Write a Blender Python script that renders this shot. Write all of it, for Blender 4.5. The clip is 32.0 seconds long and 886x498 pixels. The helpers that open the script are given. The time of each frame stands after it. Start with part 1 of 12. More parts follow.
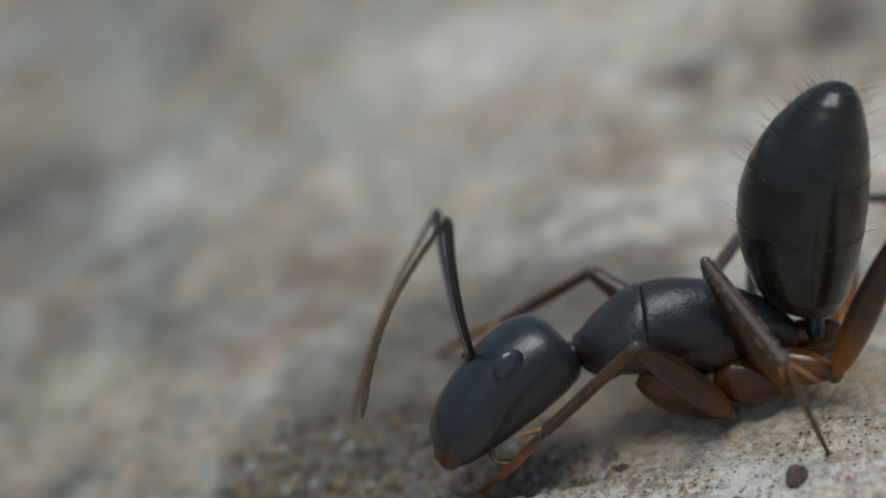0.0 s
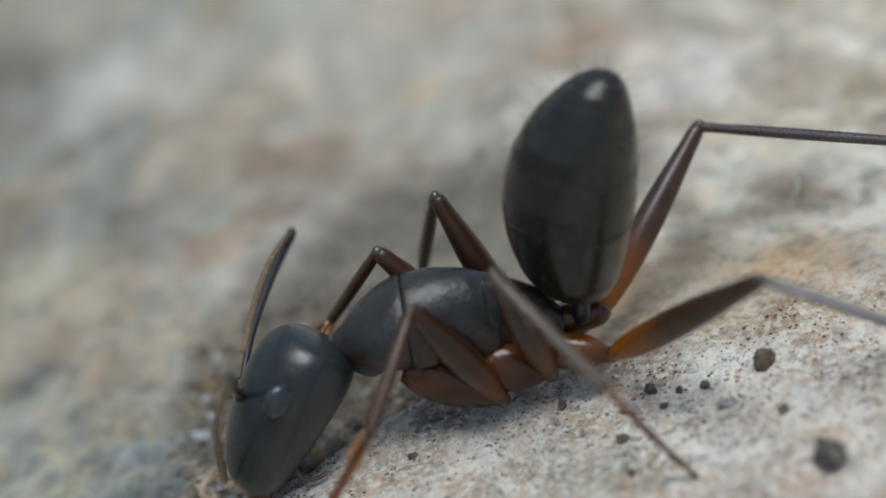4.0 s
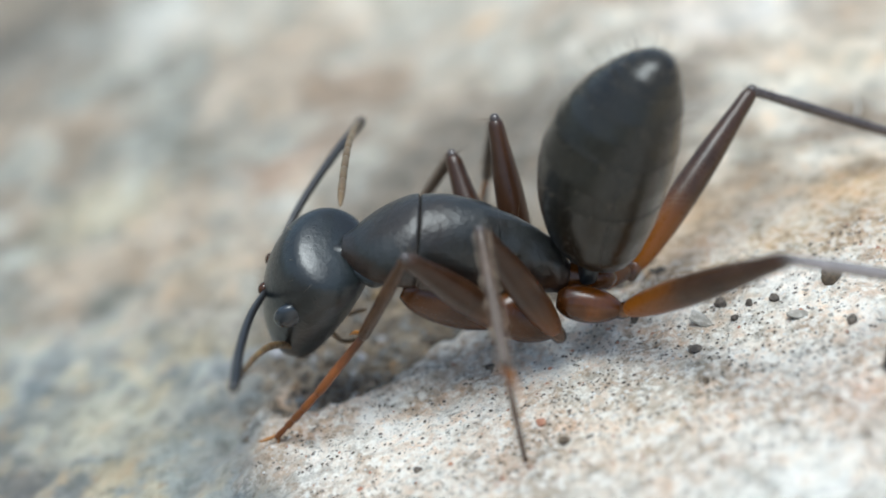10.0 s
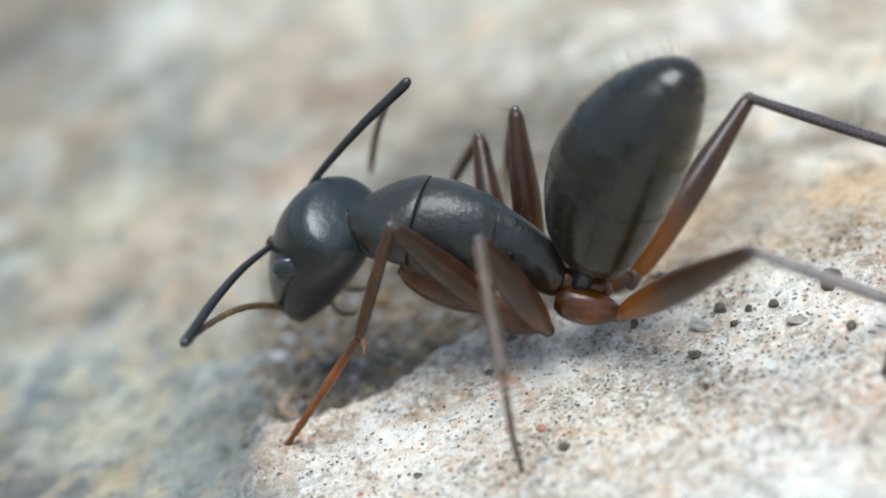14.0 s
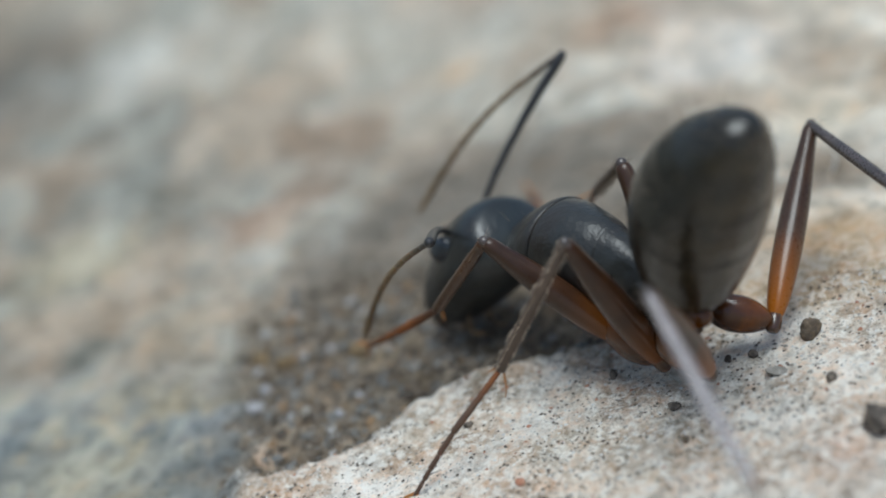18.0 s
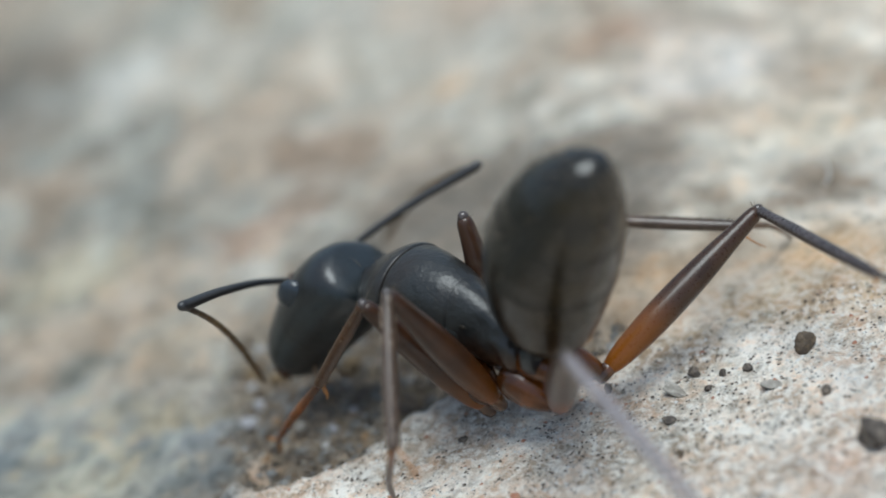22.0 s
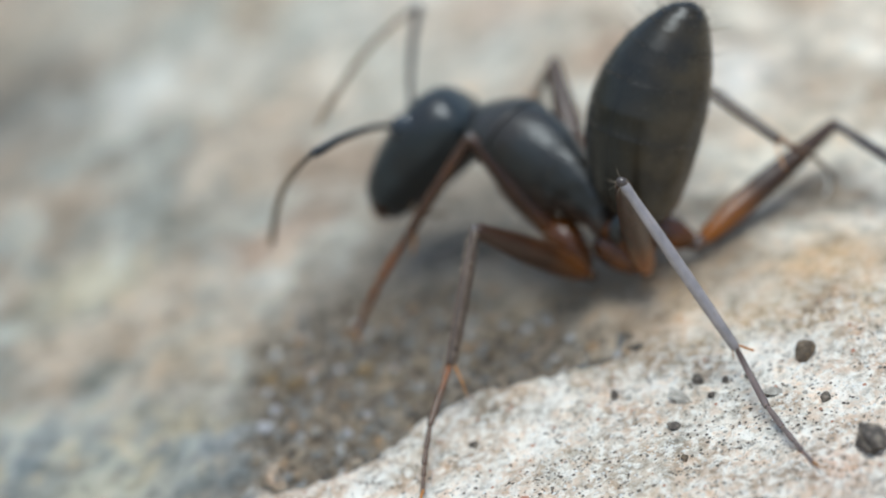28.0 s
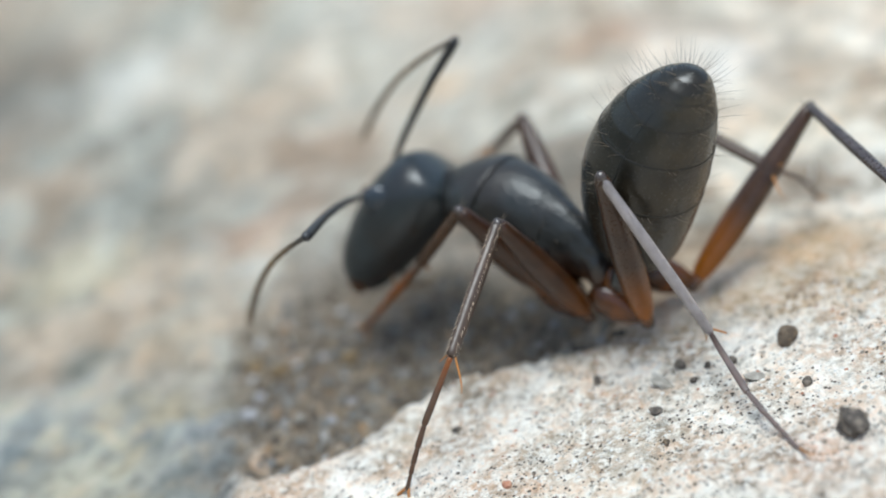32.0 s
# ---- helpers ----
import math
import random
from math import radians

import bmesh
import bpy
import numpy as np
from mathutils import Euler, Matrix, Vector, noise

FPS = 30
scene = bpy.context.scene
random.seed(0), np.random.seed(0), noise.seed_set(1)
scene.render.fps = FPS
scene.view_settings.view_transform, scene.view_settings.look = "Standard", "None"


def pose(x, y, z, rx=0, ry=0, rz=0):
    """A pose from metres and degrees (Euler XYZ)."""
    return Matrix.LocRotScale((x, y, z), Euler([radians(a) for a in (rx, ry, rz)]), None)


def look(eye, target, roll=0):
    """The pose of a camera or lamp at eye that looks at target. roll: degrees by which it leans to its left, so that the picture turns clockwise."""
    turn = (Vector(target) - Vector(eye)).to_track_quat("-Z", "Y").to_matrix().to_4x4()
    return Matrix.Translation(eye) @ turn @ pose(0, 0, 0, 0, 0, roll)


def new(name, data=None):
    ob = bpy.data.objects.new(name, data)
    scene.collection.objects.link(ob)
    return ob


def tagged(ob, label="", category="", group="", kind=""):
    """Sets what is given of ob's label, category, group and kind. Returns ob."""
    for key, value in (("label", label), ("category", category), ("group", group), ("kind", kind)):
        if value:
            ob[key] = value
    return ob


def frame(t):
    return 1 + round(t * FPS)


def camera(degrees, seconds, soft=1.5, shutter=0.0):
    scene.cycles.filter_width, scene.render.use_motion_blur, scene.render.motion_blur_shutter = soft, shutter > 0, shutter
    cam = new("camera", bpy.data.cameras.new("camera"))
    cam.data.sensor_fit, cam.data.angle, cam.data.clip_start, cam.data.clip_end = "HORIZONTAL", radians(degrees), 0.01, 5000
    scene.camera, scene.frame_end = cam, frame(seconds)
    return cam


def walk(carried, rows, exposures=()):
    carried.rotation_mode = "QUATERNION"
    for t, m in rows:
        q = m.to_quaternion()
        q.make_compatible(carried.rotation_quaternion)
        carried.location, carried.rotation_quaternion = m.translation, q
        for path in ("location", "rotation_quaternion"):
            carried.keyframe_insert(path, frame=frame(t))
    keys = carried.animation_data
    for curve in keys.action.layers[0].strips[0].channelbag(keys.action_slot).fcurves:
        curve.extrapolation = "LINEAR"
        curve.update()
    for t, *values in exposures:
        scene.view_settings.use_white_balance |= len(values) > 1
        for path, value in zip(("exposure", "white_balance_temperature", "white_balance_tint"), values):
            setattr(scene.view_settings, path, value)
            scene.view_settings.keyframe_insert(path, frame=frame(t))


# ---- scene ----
MM = 0.001


def mm(x, y, z, rx=0, ry=0, rz=0):
    """A pose from millimetres and degrees."""
    return pose(x * MM, y * MM, z * MM, rx, ry, rz)


# the camera: a macro lens close to the ant, with a shallow depth of field
cam = camera(26.0, 32.0, soft=1.8)
cam.data.dof.use_dof = True
cam.data.dof.focus_distance = 26.2 * MM
cam.data.dof.aperture_fstop = 64.0
walk(cam, [
    (0, mm(1.105, -26.522, 15.449, 63.50, -0.00, 2.80)),
    (0.5, mm(1.163, -26.480, 15.309, 63.25, -0.00, 2.45)),
    (1, mm(0.986, -26.348, 15.369, 63.00, -0.00, 2.10)),
    (1.5, mm(0.898, -26.282, 15.356, 63.00, -0.00, 2.00)),
    (2, mm(0.982, -26.248, 15.270, 63.00, -0.00, 1.90)),
    (2.5, mm(0.864, -26.103, 15.256, 62.50, -0.00, 1.10)),
    (4.5, mm(0.671, -26.873, 15.491, 59.50, -0.00, 0.80)),
    (4.7, mm(0.392, -27.519, 14.727, 59.30, -0.00, 0.88)),
    (5, mm(-0.114, -27.701, 14.922, 59.00, -0.00, 1.00)),
    (5.5, mm(-0.131, -27.667, 14.989, 58.99, -0.00, 1.00)),
    (6, mm(-0.133, -27.645, 15.036, 58.98, -0.00, 1.00)),
    (7, mm(-0.143, -27.601, 15.129, 58.96, -0.00, 1.00)),
    (8, mm(-0.130, -27.581, 15.183, 58.94, -0.00, 1.00)),
    (9, mm(-0.110, -27.548, 15.257, 58.92, -0.00, 1.00)),
    (9.5, mm(-0.213, -27.484, 15.377, 58.91, -0.00, 1.00)),
    (10, mm(-0.222, -27.490, 15.378, 58.89, -0.00, 1.00)),
    (11, mm(-0.193, -27.477, 15.418, 58.87, -0.00, 1.00)),
    (12, mm(-0.227, -27.457, 15.472, 58.85, -0.00, 1.00)),
    (13, mm(-0.205, -27.465, 15.479, 58.83, -0.00, 1.00)),
    (14, mm(-0.223, -27.465, 15.500, 58.81, -0.00, 1.00)),
    (14.5, mm(-0.208, -27.458, 15.520, 58.80, -0.00, 1.00)),
    (16.5, mm(-0.118, -27.261, 15.607, 58.60, -0.00, 1.00)),
    (17, mm(-0.227, -27.194, 15.634, 58.93, -0.00, 0.77)),
    (17.5, mm(-0.224, -27.117, 15.738, 59.27, -0.00, 0.53)),
    (18, mm(-0.190, -27.124, 15.703, 59.60, -0.00, 0.30)),
    (19, mm(-0.260, -27.158, 15.615, 60.00, -0.00, 0.00)),
    (20, mm(-0.213, -27.131, 15.662, 60.00, -0.00, 0.00)),
    (21, mm(-0.244, -27.127, 15.669, 60.00, -0.00, 0.00)),
    (22, mm(-0.229, -27.104, 15.709, 60.00, -0.00, 0.00)),
    (23, mm(-0.252, -27.096, 15.723, 60.00, -0.00, 0.00)),
    (24, mm(-0.260, -27.092, 15.729, 60.00, -0.00, 0.00)),
    (25, mm(-0.237, -27.092, 15.729, 60.00, -0.00, 0.00)),
    (25.5, mm(-0.237, -27.088, 15.736, 60.00, -0.00, 0.00)),
    (27.5, mm(-0.383, -27.816, 16.275, 60.00, -0.00, 0.00)),
    (28, mm(-0.399, -27.804, 16.296, 60.00, -0.00, 0.00)),
    (28.5, mm(-0.367, -27.784, 16.331, 60.00, -0.00, 0.00)),
    (29, mm(-0.383, -27.780, 16.338, 60.00, -0.00, 0.00)),
    (29.5, mm(-0.567, -27.837, 16.240, 60.00, -0.00, 0.00)),
    (30, mm(-0.495, -27.897, 16.136, 60.00, -0.00, 0.00)),
    (30.5, mm(-0.431, -27.873, 16.178, 60.00, -0.00, 0.00)),
    (31, mm(-0.383, -27.861, 16.199, 60.00, -0.00, 0.00)),
    (31.5, mm(-0.222, -27.885, 16.157, 60.00, -0.00, 0.00)),
    (32, mm(-0.150, -27.909, 16.115, 60.00, -0.00, 0.00)),
], exposures=((0, -0.55, 5760, 1), (1, -0.70, 5760, 1), (2.5, -0.67, 5760, 1), (4.5, 0.15, 5760, 1), (5, 0.46, 5760, 1), (7, 0.42, 5760, 1), (14.5, 0.48, 5760, 1), (16.5, -0.02, 5760, 1), (21, 0.06, 5760, 1), (23, 0.22, 5760, 1), (24, 0.38, 5760, 1), (25, 0.12, 5760, 1), (28, 0.26, 5760, 1), (31, 0.26, 5760, 1), (32, 0.44, 5760, 1)))

# daylight: a hazy sun high overhead and a milky sky
SUN = Vector((-0.10, -0.14, 0.97)).normalized()
world = bpy.data.worlds.new("sky")
scene.world = world
world.use_nodes = True
wt = world.node_tree
sky = wt.nodes.new("ShaderNodeTexSky")
sky.sky_type = "NISHITA"
sky.sun_disc = False
sky.dust_density = 3.0
sky.sun_elevation = math.asin(SUN.z)
sky.sun_rotation = math.atan2(SUN.x, SUN.y)
milky = wt.nodes.new("ShaderNodeHueSaturation")
milky.inputs["Saturation"].default_value = 0.74
wt.links.new(sky.outputs[0], milky.inputs["Color"])
wt.links.new(milky.outputs[0], wt.nodes["Background"].inputs[0])
wt.nodes["Background"].inputs[1].default_value = 0.13
sun = new("sun", bpy.data.lights.new("sun", "SUN"))
sun.data.energy = 2.4
sun.data.angle = radians(36)
sun.data.color = (1.0, 0.97, 0.93)
sun.matrix_world = look(SUN, (0, 0, 0))


# ---- materials ----
def node_material(name):
    m = bpy.data.materials.new(name)
    m.use_nodes = True
    t = m.node_tree
    return m, t, t.nodes["Principled BSDF"]


def tex_noise(t, coord, scale, detail=4.0, rough=0.55):
    n = t.nodes.new("ShaderNodeTexNoise")
    n.inputs["Scale"].default_value = scale
    n.inputs["Detail"].default_value = detail
    n.inputs["Roughness"].default_value = rough
    t.links.new(coord, n.inputs["Vector"])
    return n.outputs["Fac"]


def remap(t, value, a, b, c, d):
    n = t.nodes.new("ShaderNodeMapRange")
    for i, v in enumerate((a, b, c, d)):
        n.inputs[i + 1].default_value = v
    t.links.new(value, n.inputs[0])
    return n.outputs[0]


def mix(t, fac, a, b, kind="MIX"):
    n = t.nodes.new("ShaderNodeMix")
    n.data_type, n.blend_type = "RGBA", kind
    for sock, v in ((n.inputs[0], fac), (n.inputs[6], a), (n.inputs[7], b)):
        if isinstance(v, bpy.types.NodeSocket):
            t.links.new(v, sock)
        else:
            sock.default_value = v if isinstance(v, float) else (*v, 1.0)
    return n.outputs[2]


def bump(t, bsdf, height, strength, distance):
    n = t.nodes.new("ShaderNodeBump")
    n.inputs["Strength"].default_value = strength
    n.inputs["Distance"].default_value = distance
    t.links.new(height, n.inputs["Height"])
    t.links.new(n.outputs[0], bsdf.inputs["Normal"])
    return n


def coords(t):
    return t.nodes.new("ShaderNodeTexCoord").outputs["Object"]


def ground_material():
    m, t, b = node_material("limestone and mortar crust")
    c = coords(t)
    at = t.nodes.new("ShaderNodeAttribute")
    at.attribute_name = "albedo"
    sp = t.nodes.new("ShaderNodeAttribute")
    sp.attribute_name = "crust"
    coarse = tex_noise(t, c, 1300, 5, 0.6)
    fine = tex_noise(t, c, 7000, 6, 0.7)
    grit = tex_noise(t, c, 26000, 3, 0.6)
    base = at.outputs["Color"]
    col = mix(t, remap(t, coarse, 0.40, 0.62, 0.0, 1.0), mix(t, 1.0, base, (0.76, 0.73, 0.69), "MULTIPLY"), mix(t, 1.0, base, (1.10, 1.10, 1.10), "MULTIPLY"))
    tint = tex_noise(t, c, 2600, 5, 0.65)
    col = mix(t, remap(t, tint, 0.53, 0.66, 0.0, 0.65), col, mix(t, 1.0, col, (0.95, 0.76, 0.60), "MULTIPLY"))
    col = mix(t, remap(t, tint, 0.47, 0.35, 0.0, 0.75), col, mix(t, 1.0, col, (0.70, 0.75, 0.79), "MULTIPLY"))
    col = mix(t, remap(t, fine, 0.44, 0.32, 0.0, 0.7), col, mix(t, 1.0, col, (0.50, 0.43, 0.37), "MULTIPLY"))
    white = t.nodes.new("ShaderNodeMath")
    white.operation = "MULTIPLY"
    t.links.new(sp.outputs["Fac"], white.inputs[0])
    t.links.new(remap(t, fine, 0.47, 0.58, 0.0, 0.8), white.inputs[1])
    col = mix(t, white.outputs[0], col, (0.91, 0.905, 0.90))
    # grey patches and irregular flecks of dark grit set in the crust
    drift = remap(t, tex_noise(t, c, 900, 4, 0.6), 0.44, 0.60, 0.25, 0.8)

    def on_crust_only(value, low, high, top, drifted=False):
        """Strength of a fleck: on the crust alone, and thicker in drifts of grit."""
        out = remap(t, value, low, high, 0.0, top)
        for factor in (sp.outputs["Fac"], drift)[:2 if drifted else 1]:
            n = t.nodes.new("ShaderNodeMath")
            n.operation = "MULTIPLY"
            t.links.new(out, n.inputs[0])
            t.links.new(factor, n.inputs[1])
            out = n.outputs[0]
        return out

    col = mix(t, on_crust_only(tex_noise(t, c, 4300, 6, 0.7), 0.56, 0.64, 0.55), col, (0.47, 0.455, 0.43))
    col = mix(t, on_crust_only(tex_noise(t, c, 2300, 6, 0.7), 0.53, 0.66, 0.7), col, (0.68, 0.51, 0.39))
    col = mix(t, on_crust_only(tex_noise(t, c, 10500, 5, 0.7), 0.57, 0.60, 0.7, True), col, (0.15, 0.13, 0.115))
    col = mix(t, on_crust_only(tex_noise(t, c, 6100, 4, 0.75), 0.615, 0.64, 1.0, True), col, (0.065, 0.055, 0.048))
    col = mix(t, 1.0, col, (1.0, 0.955, 0.865), "MULTIPLY")
    t.links.new(col, b.inputs["Base Color"])
    b.inputs["Roughness"].default_value = 0.85
    b.inputs["Specular IOR Level"].default_value = 0.3
    h = t.nodes.new("ShaderNodeMath")
    h.operation = "ADD"
    t.links.new(fine, h.inputs[0])
    t.links.new(remap(t, grit, 0, 1, 0, 0.35), h.inputs[1])
    bump(t, b, h.outputs[0], 1.0, 0.00011)
    return m


def cuticle(name, dark, sheen_rough=0.34, base=None, reach=1.0, stain=None, gloss=0.5, under=None, sculpt=0.0, coat=0.25, clear=0.1, bands=None):
    """Insect cuticle; base: the colour at the joint end, fading over reach millimetres along x."""
    m, t, b = node_material(name)
    c = coords(t)
    n1 = tex_noise(t, c, 2500, 3)
    n2 = tex_noise(t, c, 24000, 4, 0.6)
    col = mix(t, remap(t, n1, 0.3, 0.7, 0.0, 1.0), tuple(0.75 * v for v in dark), tuple(1.35 * v for v in dark))
    if stain:
        col = mix(t, remap(t, tex_noise(t, c, 900, 4, 0.6), 0.46, 0.62, 0.0, 0.85), col, stain)
    if under:
        low = t.nodes.new("ShaderNodeSeparateXYZ")
        t.links.new(c, low.inputs[0])
        mott = t.nodes.new("ShaderNodeMath")
        mott.operation = "MULTIPLY_ADD"
        t.links.new(n1, mott.inputs[0])
        mott.inputs[1].default_value = 0.0007
        t.links.new(low.outputs[2], mott.inputs[2])
        col = mix(t, remap(t, mott.outputs[0], 0.00055, 0.0, 0.0, 0.9), col, under)
    if under and bands:
        along = t.nodes.new("ShaderNodeSeparateXYZ")
        t.links.new(c, along.inputs[0])
        phase = t.nodes.new("ShaderNodeMath")
        phase.operation = "MULTIPLY_ADD"
        t.links.new(along.outputs[0], phase.inputs[0])
        phase.inputs[1].default_value = 9400
        t.links.new(remap(t, tex_noise(t, c, 3200, 4, 0.7), 0.0, 1.0, 0.0, 9.0), phase.inputs[2])
        wave = t.nodes.new("ShaderNodeMath")
        wave.operation = "SINE"
        t.links.new(phase.outputs[0], wave.inputs[0])
        patch = t.nodes.new("ShaderNodeMath")
        patch.operation = "MULTIPLY"
        t.links.new(remap(t, wave.outputs[0], -0.7, 1.0, 0.1, 1.0), patch.inputs[0])
        t.links.new(remap(t, mott.outputs[0], 0.0004, -0.0001, 0.0, 0.9), patch.inputs[1])
        col = mix(t, patch.outputs[0], col, bands)
    if base:
        sep = t.nodes.new("ShaderNodeSeparateXYZ")
        t.links.new(c, sep.inputs[0])
        add = t.nodes.new("ShaderNodeMath")
        add.operation = "MULTIPLY_ADD"
        t.links.new(n1, add.inputs[0])
        add.inputs[1].default_value = 0.0004
        t.links.new(sep.outputs[0], add.inputs[2])
        fade = remap(t, add.outputs[0], 0.0002 + 0.1 * reach * MM, 0.0002 + reach * MM, 0.0, 1.0)
        col = mix(t, fade, base, col)
        b.inputs["Subsurface Weight"].default_value = clear
        b.inputs["Subsurface Radius"].default_value = (0.0003, 0.00012, 0.00005)
        b.inputs["Subsurface Scale"].default_value = 1.0
    t.links.new(col, b.inputs["Base Color"])
    t.links.new(remap(t, n2, 0.3, 0.7, sheen_rough - 0.06, sheen_rough + 0.08), b.inputs["Roughness"])
    b.inputs["Specular IOR Level"].default_value = gloss
    b.inputs["Coat Weight"].default_value = coat
    b.inputs["Coat Roughness"].default_value = 0.16
    if sculpt:
        add2 = t.nodes.new("ShaderNodeMath")
        add2.operation = "MULTIPLY_ADD"
        t.links.new(tex_noise(t, c, 7000, 4, 0.6), add2.inputs[0])
        add2.inputs[1].default_value = sculpt
        t.links.new(n2, add2.inputs[2])
        n2 = add2.outputs[0]
    bump(t, b, n2, 0.35, 0.000012)
    return m


def stone_material(name, tone, tone2):
    m, t, b = node_material(name)
    c = coords(t)
    n1 = tex_noise(t, c, 7000, 5)
    n2 = tex_noise(t, c, 20000, 5, 0.65)
    info = t.nodes.new("ShaderNodeObjectInfo")
    geo = t.nodes.new("ShaderNodeNewGeometry")
    col = mix(t, remap(t, n1, 0.42, 0.60, 0.0, 1.0), tone, tone2)
    col = mix(t, remap(t, geo.outputs["Random Per Island"], 0, 1, 0.0, 0.45), col, tone2)
    col = mix(t, remap(t, info.outputs["Random"], 0, 1, 0.0, 0.4), col, tone)
    t.links.new(col, b.inputs["Base Color"])
    b.inputs["Roughness"].default_value = 0.8
    bump(t, b, n2, 0.6, 0.00003)
    return m


def gravel_material():
    """Mixed river gravel: every grain takes one of several tones."""
    m, t, b = node_material("mixed gravel")
    c = coords(t)
    geo = t.nodes.new("ShaderNodeNewGeometry")
    ramp = t.nodes.new("ShaderNodeValToRGB")
    ramp.color_ramp.interpolation = "CONSTANT"
    tones = ((0.0, (0.08, 0.063, 0.045)), (0.24, (0.14, 0.110, 0.078)), (0.54, (0.165, 0.162, 0.152)), (0.76, (0.20, 0.16, 0.115)), (0.91, (0.28, 0.18, 0.095)), (0.97, (0.36, 0.35, 0.34)))
    while len(ramp.color_ramp.elements) < len(tones):
        ramp.color_ramp.elements.new(0.5)
    for e, (p, colour) in zip(ramp.color_ramp.elements, tones):
        e.position, e.color = p, (*colour, 1.0)
    t.links.new(geo.outputs["Random Per Island"], ramp.inputs[0])
    n = tex_noise(t, c, 9000, 5, 0.65)
    col = mix(t, remap(t, n, 0.4, 0.6, 0.0, 1.0), mix(t, 1.0, ramp.outputs[0], (0.7, 0.66, 0.6), "MULTIPLY"), ramp.outputs[0])
    t.links.new(col, b.inputs["Base Color"])
    b.inputs["Roughness"].default_value = 0.6
    bump(t, b, n, 0.6, 0.00003)
    return m


GROUND = ground_material()
BLACK = cuticle("black cuticle", (0.0150, 0.0190, 0.0202), 0.32, stain=(0.013, 0.012, 0.011), gloss=0.5, sculpt=2.6, coat=0.2)
THORAX = cuticle("black-brown thorax cuticle", (0.0195, 0.0202, 0.0192), 0.35, stain=(0.022, 0.017, 0.013), under=(0.056, 0.024, 0.009), gloss=0.45, sculpt=6.0, coat=0.1)
AMBER_RING = cuticle("amber joint cuticle", (0.13, 0.045, 0.008), 0.16, (0.06, 0.024, 0.008), 0.15, coat=0.6, clear=0.3)
TARSUS_DARK = cuticle("grey-brown tarsus cuticle", (0.115, 0.085, 0.075), 0.34, (0.05, 0.030, 0.022), 0.5)
TARSUS_MIDDLE = cuticle("amber to grey-brown tarsus cuticle", (0.072, 0.040, 0.023), 0.34, (0.17, 0.055, 0.010), 0.6, gloss=0.3)
# left hind shin: the sky's reflection is put into its base colour
SHIN_SHEEN = cuticle("shin cuticle with pale sky sheen in its colour", (0.22, 0.19, 0.185), 0.2, gloss=0.95, coat=0.8)
SHIN_MIDDLE = cuticle("red-brown middle shin cuticle", (0.062, 0.039, 0.025), 0.34, gloss=0.5, coat=0.15)
SHIN_FRONT = cuticle("brown front shin cuticle", (0.050, 0.021, 0.0075), 0.3, gloss=0.3)
PALE_HAIR = cuticle("pale bristle", (0.46, 0.36, 0.26), 0.45)
PALP = cuticle("brown mouth feeler", (0.10, 0.055, 0.018), 0.4)
# under and bands paint in the ground's golden reflection over brown lower plates
GASTER = cuticle("glossy black cuticle", (0.0130, 0.0127, 0.0105), 0.22, stain=(0.018, 0.016, 0.011), under=(0.021, 0.016, 0.009), gloss=0.34, sculpt=0.8, coat=0.2, bands=(0.038, 0.028, 0.014))
SEAM = cuticle("black seam", (0.004, 0.004, 0.004), 0.4, coat=0.0)
MARGIN = cuticle("horn-brown margin", (0.016, 0.013, 0.009), 0.4, gloss=0.15, coat=0.0)
EYE = cuticle("dark grey faceted eye", (0.022, 0.027, 0.033), 0.16)
FRONT_COXA = cuticle("chestnut cuticle", (0.045, 0.014, 0.0025), 0.22, (0.085, 0.026, 0.003), 0.7, gloss=0.3, coat=0.35, clear=0.0)
HIND_COXA = cuticle("amber cuticle", (0.13, 0.037, 0.0025), 0.2, (0.035, 0.012, 0.003), 0.5, stain=(0.045, 0.013, 0.002), gloss=0.4, coat=0.35, clear=0.0)
FEMUR = cuticle("brown femur cuticle", (0.036, 0.0155, 0.007), 0.32, (0.14, 0.043, 0.003), 1.0, gloss=0.3, clear=0.05)
FEMUR_HIND = cuticle("brown hind femur cuticle", (0.042, 0.020, 0.010), 0.30, (0.29, 0.088, 0.003), 1.4, gloss=0.3, clear=0.05)
TIBIA = cuticle("dark brown tibia cuticle", (0.050, 0.036, 0.030), 0.28, gloss=0.65)
TARSUS = cuticle("red-brown tarsus cuticle", (0.14, 0.044, 0.009), 0.34, (0.06, 0.022, 0.008), 0.7, gloss=0.3)
SPUR = cuticle("amber spur", (0.32, 0.13, 0.025), 0.35)
SCAPE = cuticle("black antenna cuticle", (0.014, 0.013, 0.013), 0.42)
FUNICULUS = cuticle("brown antenna cuticle", (0.13, 0.085, 0.038), 0.45, (0.03, 0.022, 0.016), 1.2)
HAIR = cuticle("pale hair", (0.16, 0.12, 0.08), 0.45)
DARK_STONE = stone_material("dark grit", (0.045, 0.036, 0.030), (0.19, 0.155, 0.12))
BROWN_STONE = stone_material("brown grit", (0.075, 0.055, 0.038), (0.20, 0.145, 0.09))
GREY_STONE = stone_material("grey grit", (0.23, 0.205, 0.17), (0.40, 0.37, 0.32))
DIRT_STONE = gravel_material()
RUST_STONE = stone_material("brick-red grit", (0.34, 0.15, 0.09), (0.45, 0.25, 0.16))
PALE_FIBRE = stone_material("bleached fibre", (0.7, 0.68, 0.62), (0.8, 0.78, 0.74))
WHITE_STONE = stone_material("lime crust", (0.60, 0.57, 0.53), (0.78, 0.76, 0.72))


